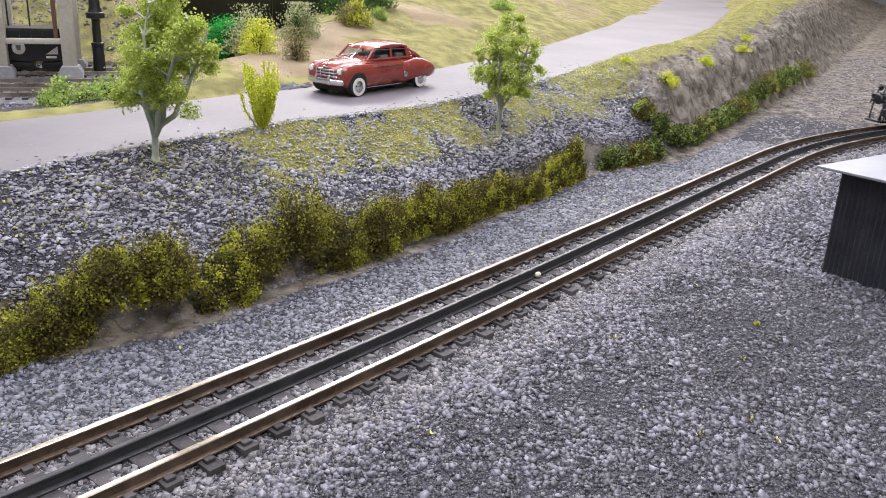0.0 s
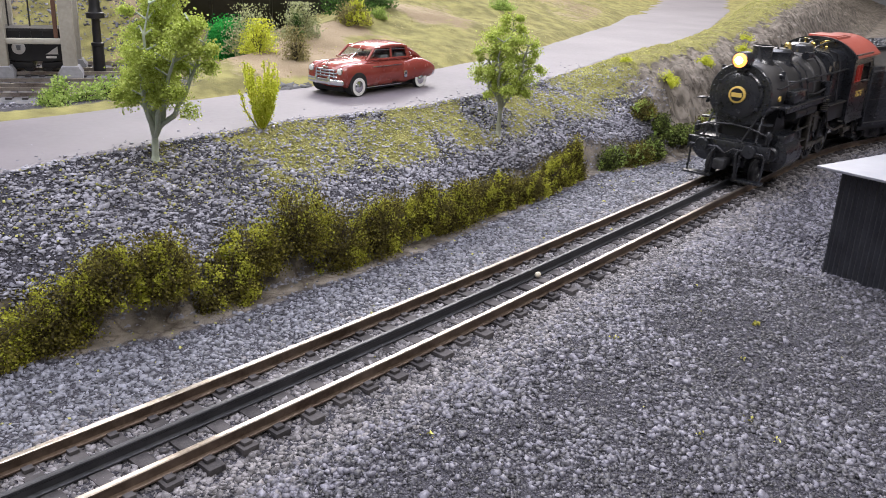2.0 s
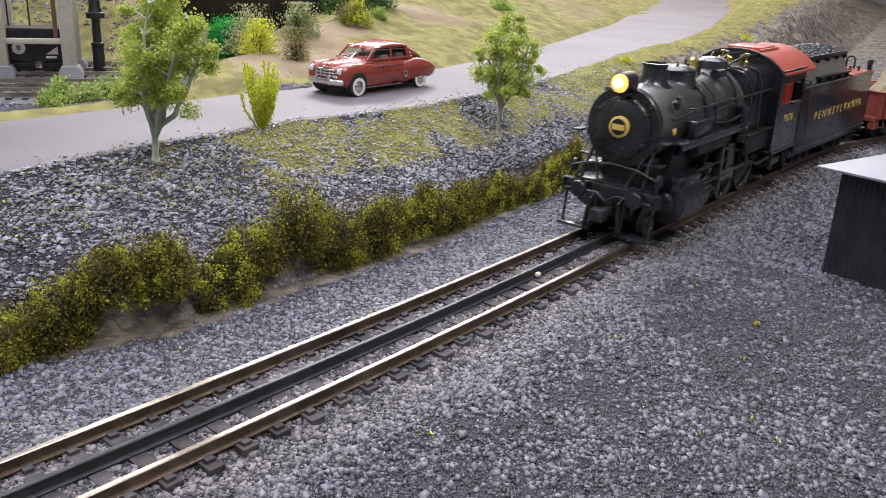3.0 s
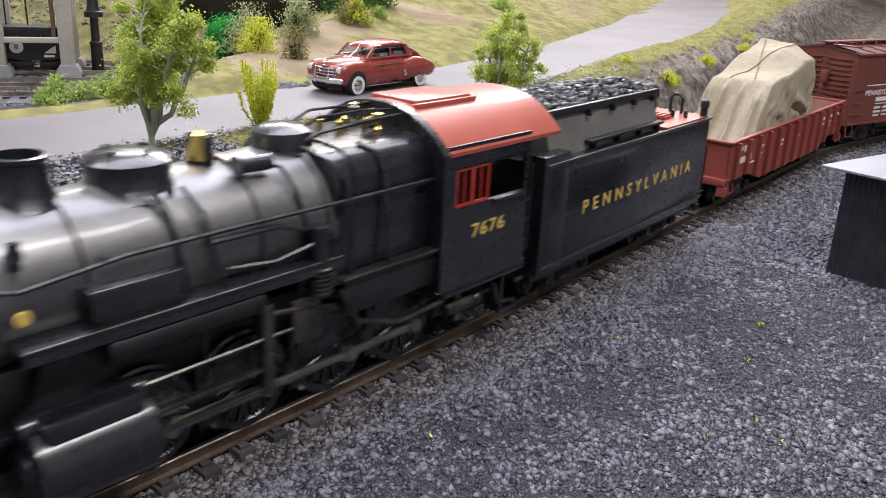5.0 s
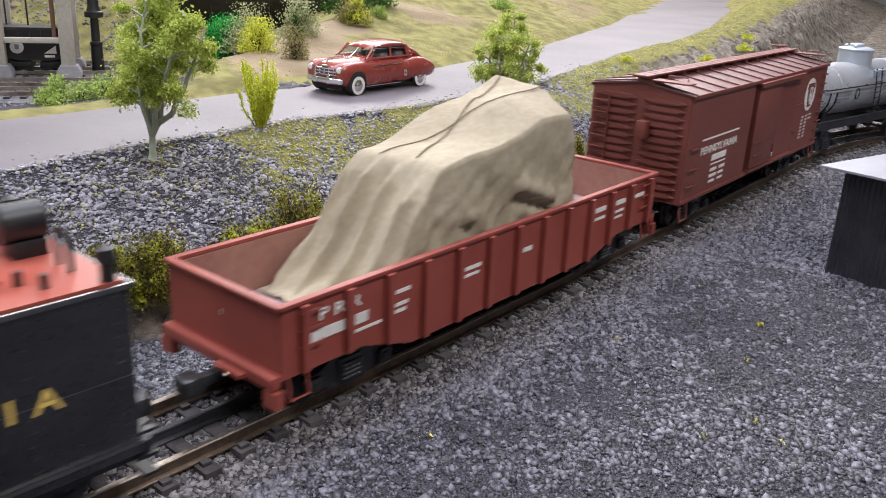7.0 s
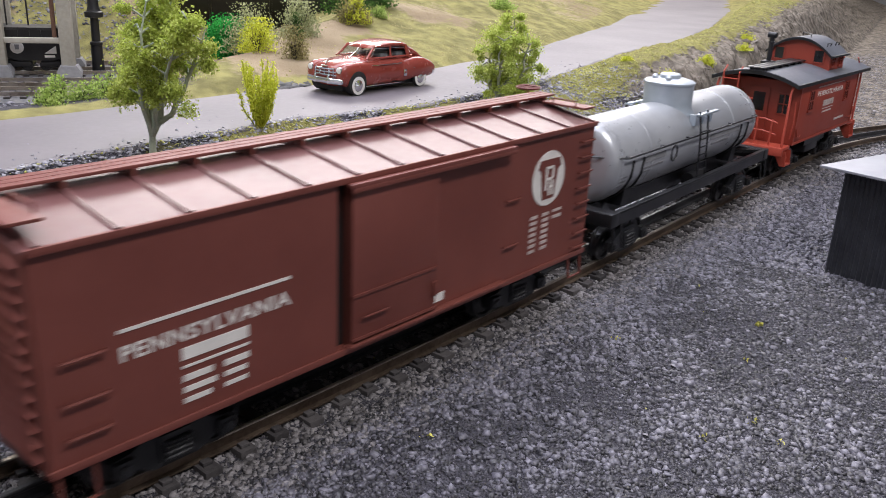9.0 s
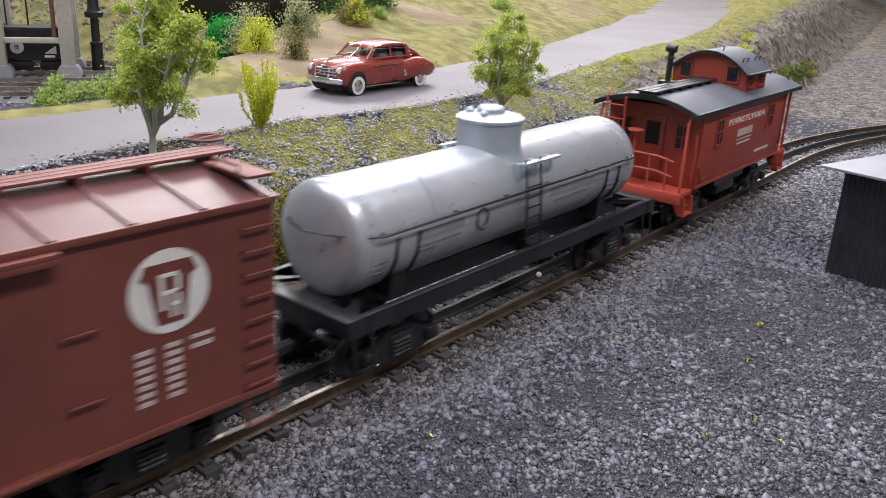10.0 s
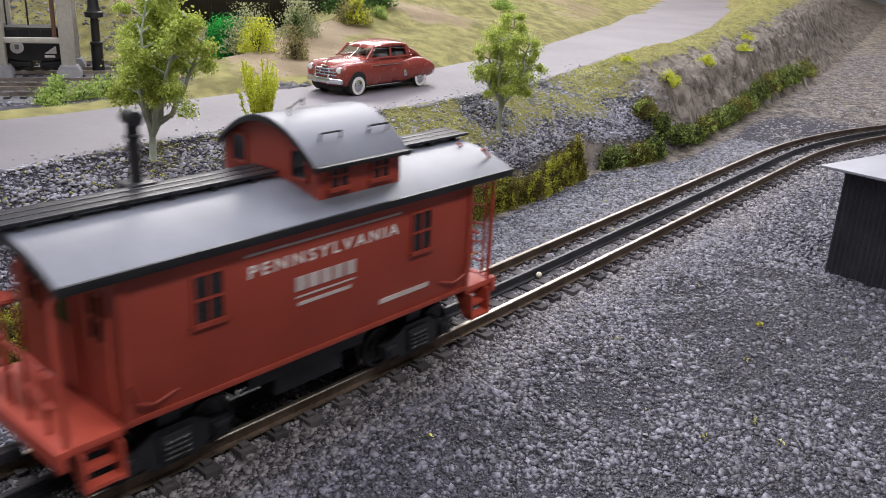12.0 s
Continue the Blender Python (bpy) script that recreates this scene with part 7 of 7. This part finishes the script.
def build_car():
    th = thing("car", 472.5, 228, ROAD_Z + 0.3, "glossy maroon vintage sedan with whitewall tyres parked on the road", "car", turn=0)
    bm = bmesh.new()
    loft(bm, [(-57, 10, 9, 21), (-55, 14.5, 6.5, 23.5), (-48, 17, 4.8, 26), (-36, 18, 4.2, 28), (-20, 20, 3.6, 29), (0, 21.4, 3.4, 29), (20, 21.4, 3.4, 28.6), (36, 19.4, 4, 27.8), (48, 16.6, 5, 25.6), (57, 12.6, 6.6, 21.6), (61, 8.6, 9, 17.4)], 28, 3.2)
    body = part("body", bm, CAR_RED, th, angle=60)
    for s in (-1, 1):
        bm = bmesh.new()
        loft(bm, [(-57, 3, 11, 19.5), (-55.5, 5.2, 8, 23), (-50, 6.2, 6, 25.4), (-38, 6.2, 5.4, 26.2), (-24, 5.2, 5, 25.6), (-8, 3.6, 5, 24.2), (4, 2, 5, 22.6)], 20, 2.4)
        for v in bm.verts:
            v.co.y += s * 17.6
        part("front_fender", bm, CAR_RED, body, angle=60)
        bm = bmesh.new()
        loft(bm, [(10, 1.5, 6, 20), (16, 4.0, 5.2, 24), (27, 5.8, 6.4, 26.4), (40, 5.8, 6.6, 25.4), (52, 4.4, 7, 21.6), (60, 2.2, 8.6, 17)], 20, 2.3)
        for v in bm.verts:
            v.co.y += s * 18.4
        part("rear_fender", bm, CAR_RED, body, angle=60)
        bm = bmesh.new()
        box(bm, 14, 17.4, min(s * 21.5, s * 23.2), max(s * 21.5, s * 23.2), 9.5, 15.5, 0.6)
        part("stone_guard", bm, CHROME, body)
        bm = bmesh.new()
        box(bm, -20, 12, min(s * 20.6, s * 21.8), max(s * 20.6, s * 21.8), 21.6, 22.2, 0.1)
        box(bm, -30, 12, min(s * 20.8, s * 21.9), max(s * 20.8, s * 21.9), 5.0, 5.6, 0.1)
        box(bm, 24, 42, min(s * 23.0, s * 23.9), max(s * 23.0, s * 23.9), 16.2, 16.8, 0.1)
        part("chrome_strip", bm, CHROME, body)
        bm = bmesh.new()
        lathe(bm, [(2.9, -57.6), (3.2, -57.2), (3.2, -54.5)], (0, s * 17.6, 19.8), "X", 18)
        hl = part("headlight", bm, CHROME, body)
        bm = bmesh.new()
        lathe(bm, [(0.3, -58.4), (1.8, -58.2), (2.7, -57.6), (2.7, -57.3)], (0, s * 17.6, 19.8), "X", 18)
        part("lens", bm, WHITEWALL, hl)
        for x in (-36, 34):
            o = 2.7 if x < 0 else 0.4
            bm = bmesh.new()
            lathe(bm, [(6.0, s * (o + 17.0)), (8.3, s * (o + 17.2)), (8.8, s * (o + 18.5)), (8.8, s * (o + 20.2)), (8.2, s * (o + 21.4)), (6.6, s * (o + 21.6))], (x, 0, 8.6), "Y", 28)
            w = part("wheel", bm, RUBBER, th)
            bm = bmesh.new()
            lathe(bm, [(8.0, s * (o + 21.3)), (7.9, s * (o + 21.75)), (5.2, s * (o + 21.75)), (5.0, s * (o + 21.2))], (x, 0, 8.6), "Y", 28)
            part("whitewall", bm, WHITEWALL, w)
            bm = bmesh.new()
            lathe(bm, [(5.1, s * (o + 21.2)), (4.8, s * (o + 21.9)), (3.4, s * (o + 22.0)), (2.6, s * (o + 22.6)), (0.6, s * (o + 22.9))], (x, 0, 8.6), "Y", 24)
            part("hubcap", bm, CHROME, w)
            if x < 0:
                # black drum proud of the fender, painted shade for the wheel opening
                bm = bmesh.new()
                lathe(bm, [(8.6, s * 16.5), (8.6, s * 23.9)], (x, 0, 8.4), "Y", 28)
                part("wheel_arch", bm, RUBBER, body)
    # cabin: roof on pillars, with glass between
    bm = bmesh.new()
    loft(bm, [(-16, 13.6, 36.4, 37.6), (-12, 15.8, 36.0, 40.0), (-4, 17.0, 35.8, 42.4), (6, 17.4, 35.6, 43.2), (15, 17.2, 35.4, 42.6), (21, 16.8, 34.6, 41.2), (23, 16.8, 26, 40.4), (29, 15.8, 25, 37.4), (38, 14.6, 24, 32.6), (46, 12.6, 22, 28), (54, 10, 20, 24)], 24, 2.3)
    part("roof", bm, CAR_RED, body, angle=60)
    bm = bmesh.new()
    for s in (-1, 1):
        for (xa, xb), w in (((-23, -13.5), 1.1), ((2.5, 3.5), 1.0), ((22, 20), 1.6)):
            rod(bm, (xa, s * 18.2, 27.5), (xb, s * 16.0, 38.6), w, 8)
        rod(bm, (-24, s * 18.6, 28), (26, s * 18.4, 28), 0.9, 8)
        rod(bm, (-13.5, s * 16.2, 38.4), (22, s * 15.6, 38.0), 0.9, 8)
    parts_of("pillar", bm, CAR_RED, body)
    bm = bmesh.new()
    for s in (-1, 1):
        pipe(bm, [(-23, s * 17.9, 28.4), (-14, s * 16.8, 36.6), (20, s * 16.6, 36.0), (26, s * 17.6, 30)], 0.26)
    pipe(bm, [(-24, -17.4, 28.4), (-24.6, 0, 28.8), (-24, 17.4, 28.4)], 0.26)
    rod(bm, (-18.6, 0, 33), (-24.6, 0, 28.8), 0.35, 6)
    rod(bm, (-18.6, 0, 33), (-14, 0, 39), 0.35, 6)
    part("window_trim", bm, CHROME, body)
    glass_parts = []
    bm = bmesh.new()
    prism(bm, [(-23.8, 28.4), (-13.6, 38.4), (-13.0, 38.4), (-23.2, 28.4)], -16.4, 16.4, "Y")
    glass_parts.append(part("windscreen", bm, CAR_GLASS, body))
    for s in (-1, 1):
        for a, b, c, d in ((-21.5, 2, -13, 2.4), (4, 21, 4, 19.5)):
            bm = bmesh.new()
            y0, y1 = s * 17.6, s * 16.2
            vs = [bm.verts.new(q) for q in ((a, y0, 28.6), (b, y0, 28.6), (d, y1, 37.8), (c, y1, 37.8))]
            f = bm.faces.new(vs)
            r = bmesh.ops.extrude_face_region(bm, geom=[f])
            for q in r["geom"]:
                if isinstance(q, bmesh.types.BMVert):
                    q.co.y -= s * 0.4
            glass_parts.append(part("side_window", bm, CAR_GLASS, body))
    for g in glass_parts:
        g.visible_shadow = False
    bm = bmesh.new()
    box(bm, -6, 4, -15, 15, 20, 31, 2)
    box(bm, 12, 24, -14, 14, 20, 32, 2)
    part("seat", bm, SEAT, th)
    bm = bmesh.new()
    for k in range(18):
        a, b = 2 * math.pi * k / 18, 2 * math.pi * (k + 1) / 18
        rod(bm, (-10 + 1.6 * math.sin(a), -7 + 4 * math.cos(a), 31 + 3.4 * math.sin(a)), (-10 + 1.6 * math.sin(b), -7 + 4 * math.cos(b), 31 + 3.4 * math.sin(b)), 0.35, 5)
    part("steering_wheel", bm, WHITEWALL, th)
    # chrome front and rear
    bm = bmesh.new()
    for y0, y1, x0, x1 in ((-20, -10, -56.5, -60), (-10, 10, -60, -60), (10, 20, -60, -56.5)):
        rod(bm, (x0, y0, 10.2), (x1, y1, 10.2), 2.2, 12)
        ball(bm, (x1, y1, 10.2), 2.2, sub=2)
    ball(bm, (-56.5, -20, 10.2), 2.2)
    for y in (-8, 8):
        box(bm, -62.5, -60, y - 1.2, y + 1.2, 8, 14.5, 0.8)
    part("front_bumper", bm, CHROME, body)
    bm = bmesh.new()
    for z, w in ((14.6, 15), (17.4, 14.5), (20.2, 12)):
        pipe(bm, [(-55, -w, z), (-57.8, -w * 0.6, z), (-58.6, 0, z), (-57.8, w * 0.6, z), (-55, w, z)], 0.85, 8)
    for y in (-11, -5.5, 0, 5.5, 11):
        rod(bm, (-57.4, y, 13.4), (-57.2, y, 20.4), 0.7, 6)
    part("grille", bm, CHROME, body)
    bm = bmesh.new()
    rod(bm, (61, -17, 10.6), (62.6, 0, 10.6), 2.0, 12)
    rod(bm, (62.6, 0, 10.6), (61, 17, 10.6), 2.0, 12)
    for s in (-1, 1):
        rod(bm, (61, s * 17, 10.6), (55, s * 21, 10.6), 2.0, 12)
    part("rear_bumper", bm, CHROME, body)
    bm = bmesh.new()
    pipe(bm, [(-56, 0, 24.4), (-50, 0, 27.6), (-44, 0, 28.8)], 0.6)
    box(bm, -58.2, -56.8, -4, 4, 22.0, 23.2, 0.3)
    part("bonnet_ornament", bm, CHROME, body)
    bm = bmesh.new()
    box(bm, -50, 52, -16, 16, 3.0, 8)
    part("chassis", bm, RUBBER, th)
    # a short tail
    for ob in th.children_recursive:
        if not ob.name.startswith(("wheel", "whitewall", "hubcap")):
            for v in ob.data.vertices:
                if v.co.x > 0.030:
                    v.co.x = 0.030 + (v.co.x - 0.030) * 0.74
                if v.co.z > 0.012:
                    v.co.z = 0.012 + (v.co.z - 0.012) * 0.76
                if v.co.x < -0.038:
                    v.co.x = -0.038 + (v.co.x + 0.038) * 0.64
        for v in ob.data.vertices:
            v.co.y *= 0.82
        if ob.name.startswith(("wheel", "whitewall", "hubcap")) and not ob.name.startswith("wheel_arch"):
            cx = -0.036 if sum(v.co.x for v in ob.data.vertices) < 0 else 0.034
            for v in ob.data.vertices:
                v.co.x, v.co.z = cx + (v.co.x - cx) * 0.8, v.co.z * 0.8


build_car()


# ---- the yard beyond the road ----
CONCRETE = surf("weathered_concrete", (0.30, 0.28, 0.235), (0.44, 0.42, 0.36), 18, 0.85, fine=260, bump=0.3, bump_scale=400)
CONCRETE_GREY = surf("grey_concrete_footing", (0.20, 0.20, 0.21), (0.32, 0.32, 0.33), 22, 0.85, fine=260, bump=0.3, bump_scale=400)
FADED = surf("rusty_brown_pipe", (0.10, 0.05, 0.03), (0.17, 0.09, 0.06), 50, 0.7)
BALLAST_DARK = surf("sooty_roadbed", (0.07, 0.07, 0.075), (0.17, 0.165, 0.16), 60, 0.95, fine=400, bump=0.6, bump_scale=500)
TIMBER = surf("greyed_timber", (0.16, 0.13, 0.10), (0.28, 0.24, 0.2), 40, 0.8)


YARD_TURN = -33.0


def yard_spot(u, v):
    """Plan position u along the yard tracks and v across them, from the coaling tower."""
    c, d = math.cos(radians(YARD_TURN)), math.sin(radians(YARD_TURN))
    return 474 + u * c - v * d, 757 + u * d + v * c


def build_yard():
    for v in (-118, -58, 30, 120):
        x, y = yard_spot(40, v)
        th = thing("yard_track", x, y, -9.5, "sooty yard track with dull steel rails", "track", "yard tracks", YARD_TURN)
        bm = bmesh.new()
        prism(bm, [(-34, 0), (-26, 3.5), (26, 3.5), (34, 0)], -300, 300, "X")
        part("roadbed", bm, BALLAST_DARK, th)
        for d in (-17, 17):
            bm = bmesh.new()
            box(bm, -300, 300, d - 1.2, d + 1.2, 4.5, 8.5)
            part("rail", bm, RAIL_TOP, th)
        bm = bmesh.new()
        box(bm, -3, 3, -27, 27, 2, 5)
        tie_mesh = finish(bm, "tie")
        tie_mesh.materials.append(TIE)
        for k in range(40):
            ob = new("tie", tie_mesh)
            ob.parent = th
            ob.location = Vector((-292 + 15 * k, 0, 0)) * MM
    # coaling tower: legs on flared footings, a cross beam, hanging rods and a timber post
    x, y = yard_spot(0, 0)
    th = thing("coaling_tower", x, y, -9, "weathered concrete coaling tower legs over the yard track", "tower", turn=YARD_TURN)
    for u, v in ((-37, 0), (35, 0), (-37, 64), (35, 64)):
        bm = bmesh.new()
        prism(bm, [(u - 13, 0), (u - 13, 10), (u - 9, 16.5), (u + 9, 16.5), (u + 13, 10), (u + 13, 0)], v - 12, v + 12, "Y")
        leg = part("footing", bm, CONCRETE_GREY, th, "grey flared concrete footing")
        bm = bmesh.new()
        box(bm, u - 7.6, u + 7.6, v - 7, v + 7, 16.5, 250, 0.8)
        part("leg", bm, CONCRETE, th)
    bm = bmesh.new()
    box(bm, -30, 28, -5, 3, 41, 47, 0.5)
    part("beam", bm, CONCRETE, th)
    bm = bmesh.new()
    box(bm, -50, 50, -12, 78, 248, 276, 1)
    part("bin_floor", bm, CONCRETE, th)
    for u in (-26, -4):
        bm = bmesh.new()
        rod(bm, (u, 6, 60), (u, 6, 150), 0.9, 8)
        part("chute_rod", bm, BLACK, th)
    bm = bmesh.new()
    box(bm, 20, 24.5, 2, 7, 47, 150, 0.4)
    part("timber_post", bm, FADED, th, "brown timber post")
    # hopper car under it
    x, y = yard_spot(0, 30)
    th = thing("hopper_car", x, y, -1, "black hopper car with a round white mark under the tower", "hopper car", turn=YARD_TURN)
    bm = bmesh.new()
    prism(bm, [(-36, 46), (30, 46), (33, 42), (33, 16), (18, 12), (-20, 12), (-36, 16)], -20, 20, "Y")
    part("body", bm, BLACK, th)
    bm = bmesh.new()
    prism(bm, [(-37, 46), (-37, 49), (28, 49), (34, 44), (34, 42), (28, 46)], -21.5, 21.5, "Y")
    part("rim", bm, IRON, th)
    for k in range(4):
        bm = bmesh.new()
        box(bm, -18 + 12 * k, -16.4 + 12 * k, -21.2, -20, 34, 46)
        part("side_post", bm, BLACK, th)
    bm = bmesh.new()
    lathe(bm, [(7.2, -0.3), (7.2, 0.3)], (-19, -20.4, 27), "Y", 28)
    mark = part("round_mark", bm, WHITE, th, "round white mark")
    bm = bmesh.new()
    prism(bm, [(-21.5, 30), (-16.5, 30), (-17.2, 24.5), (-20.8, 24.5)], -21.1, -20.75, "Y")
    part("mark_centre", bm, DIM, mark)
    bm = bmesh.new()
    prism(bm, [(9, 20), (22, 20), (22, 29)], -20.7, -20.1, "Y")
    part("white_patch", bm, WHITE, th)
    bm = bmesh.new()
    box(bm, 9, 20, -20.6, -20.1, 15.5, 18)
    part("white_patch", bm, WHITE, th)
    bm = bmesh.new()
    for z in (18, 26, 34, 42):
        rod(bm, (33, -19, z), (37, -19, z), 0.6, 6)
    rod(bm, (37, -19, 12), (37, -19, 46), 0.8, 6)
    part("end_ladder", bm, BLACK, th)
    for u in (-20, 18):
        bm = bmesh.new()
        for d in (-9, 9):
            rod(bm, (u + d, -17, 6.5), (u + d, 17, 6.5), 6.4, 20)
        box(bm, u - 14, u + 14, -18, 18, 4, 11, 1)
        part("truck", bm, BLACK, th)
    # water crane
    th = thing("water_crane", 551, 759, -9, "black iron water crane with a swivel spout", "water crane")
    bm = bmesh.new()
    lathe(bm, [(9, 0), (9, 3), (7.2, 5), (6.8, 22), (6.6, 34), (7.4, 35), (7.4, 38), (5.0, 39), (4.6, 66), (10.5, 67), (10.5, 73), (8, 74), (6.2, 80), (6.0, 150)], (0, 0, 0), "Z", 20)
    part("column", bm, BLACK, th)
    bm = bmesh.new()
    pipe(bm, [(4, 0, 108), (18, -5, 108), (30, -10, 106), (76, -30, 104), (88, -35, 98), (89, -35, 84)], 6.6, 14)
    part("spout", bm, BLACK, th)
    # black storage tank on cradles, long enough to also fill the unlit background
    th = thing("storage_tank", 800, 800, -9, "large black horizontal storage tank with bands", "tank", turn=-38)
    bm = bmesh.new()
    lathe(bm, [(4, -106), (60, -102), (84, -90), (84, 246), (60, 258), (4, 262)], (0, 0, 120), "X", 40)
    tank = part("shell", bm, BLACK, th)
    for x in range(-80, 240, 40):
        bm = bmesh.new()
        lathe(bm, [(84, x - 2), (85.6, x - 1.6), (85.6, x + 1.6), (84, x + 2)], (0, 0, 120), "X", 40)
        part("band", bm, BLACK, tank)
    for x in (70, 190):
        bm = bmesh.new()
        prism(bm, [(-74, 0), (-80, 110), (-60, 70), (0, 42), (60, 70), (80, 110), (74, 0)], x - 8, x + 8, "X")
        part("cradle", bm, BLACK, th)
    # dark crumbs that rolled onto the road
    rng = np.random.default_rng(23)
    x = rng.uniform(90, 760, 240)
    y = along(NEAR_EDGE, x) + rng.exponential(9.0, 240)
    tagged(stones_mesh("road_crumb", x, y, np.full(240, ROAD_Z + 0.15), rng.uniform(0.3, 1.0, 240), SHALE, rng, None, 0.6), "dark stone crumbs scattered on the road", "gravel", kind="stuff")
    # broken rock edge under the far verge
    rng = np.random.default_rng(17)
    x = rng.uniform(385, 445, 60)
    tagged(stones_mesh("verge_rock", x, along(FAR_EDGE, x) + rng.uniform(1, 9, 60), np.full(60, 51.0), rng.uniform(3, 7, 60), BALLAST_DARK, rng, None, 0.5), "dark broken rock edging at the road verge", "rock", kind="stuff")


build_yard()


# ---- a few single things on the ground ----
def build_small():
    leaf_mat = surf("yellow_leaf_scrap", (0.45, 0.42, 0.08), (0.6, 0.58, 0.15), 200, 0.7)
    for i, (x, y) in enumerate(((385, -108), (321, -66), (344, -116), (295, -137), (287, -150), (201, -57), (268, -128))):
        rng = np.random.default_rng(200 + i)
        th = thing("leaf_scrap", x, y, float(height(x, y)) + 0.5, "tiny yellow-green leaf scrap on the gravel", "leaf", "leaf scraps")
        leaves_mesh("leaf", rng.normal(0, 0.7, (7, 3)) * np.array([1.6, 1.6, 0.3]) + np.array([0, 0, 0.8]), 2.6 if i == 0 else 1.5, leaf_mat, rng, th)
    pale = surf("cream_pebble", (0.45, 0.40, 0.30), (0.62, 0.57, 0.46), 150, 0.8)
    bm = bmesh.new()
    ball(bm, (0, 0, 0), 2.0, 1, 0.8, 0.8, 2)
    ob = part("pebble", bm, pale, None, "cream pebble resting against the centre rail")
    ob.location = Vector((355, -2.6, -3.2)) * MM
    tagged(ob, category="pebble")


build_small()


# ---- the room ----
WALL = surf("grey_room_wall", (0.24, 0.24, 0.25), (0.31, 0.31, 0.32), 2, 0.9)
CEILING = surf("pale_ceiling", (0.72, 0.72, 0.72), (0.82, 0.82, 0.82), 2, 0.9)


def build_room():
    for name, q in (("wall_north", (-1700, 4500, 2650, 2700, -1000, 2000)), ("wall_south", (-1700, 4500, -2100, -2050, -1000, 2000)),
                    ("wall_west", (-1750, -1700, -2100, 2700, -1000, 2000)), ("wall_east", (4500, 4550, -2100, 2700, -1000, 2000))):
        bm = bmesh.new()
        box(bm, *q)
        tagged(part(name, bm, WALL), "pale wall of the exhibition room", "wall", kind="structure")
    bm = bmesh.new()
    box(bm, -1700, 4500, -2050, 2650, 1800, 1850)
    tagged(part("ceiling", bm, CEILING), "pale ceiling of the exhibition room", "ceiling", kind="structure")
    bm = bmesh.new()
    box(bm, -1700, 4500, -2050, 2650, -1050, -1000)
    tagged(part("floor", bm, WALL), "pale floor of the exhibition room", "floor", kind="structure")


build_room()
build_locomotive()
build_tender()
build_gondola()
build_boxcar()
build_tank_car()
build_caboose()


# ---- everything that moves ----
def lead(t):
    """Place along the track of the tender's rear end, in millimetres."""
    return 299 - SPEED * (t - 6)


def ride(c, w, t):
    a, b = track(lead(t) + c - w), track(lead(t) + c + w)
    return pose((a[0] + b[0]) / 2 * MM, (a[1] + b[1]) / 2 * MM, 0, 0, 0, math.degrees(math.atan2(b[1] - a[1], b[0] - a[0])))


def motions():
    for th, c, w in CARS:
        walk(th, [(k * 0.25, ride(c, w, k * 0.25)) for k in range(49)])
    for ob, x, z, r in SPINNERS:
        walk(ob, [(k / 15, pose(x * MM, 0, z * MM, 0, -math.degrees(SPEED * k / 15 / r), 0)) for k in range(181)])
    for ob, r, nod in RODS:
        rows = []
        for k in range(181):
            a = -SPEED * k / 15 / r
            rows.append((k / 15, pose(7.0 * math.cos(a) * MM, 0, (16.4 - 7.0 * math.sin(a) * (0.5 if nod else 1.0)) * MM, 0, nod * math.sin(a), 0)))
        walk(ob, rows)


motions()
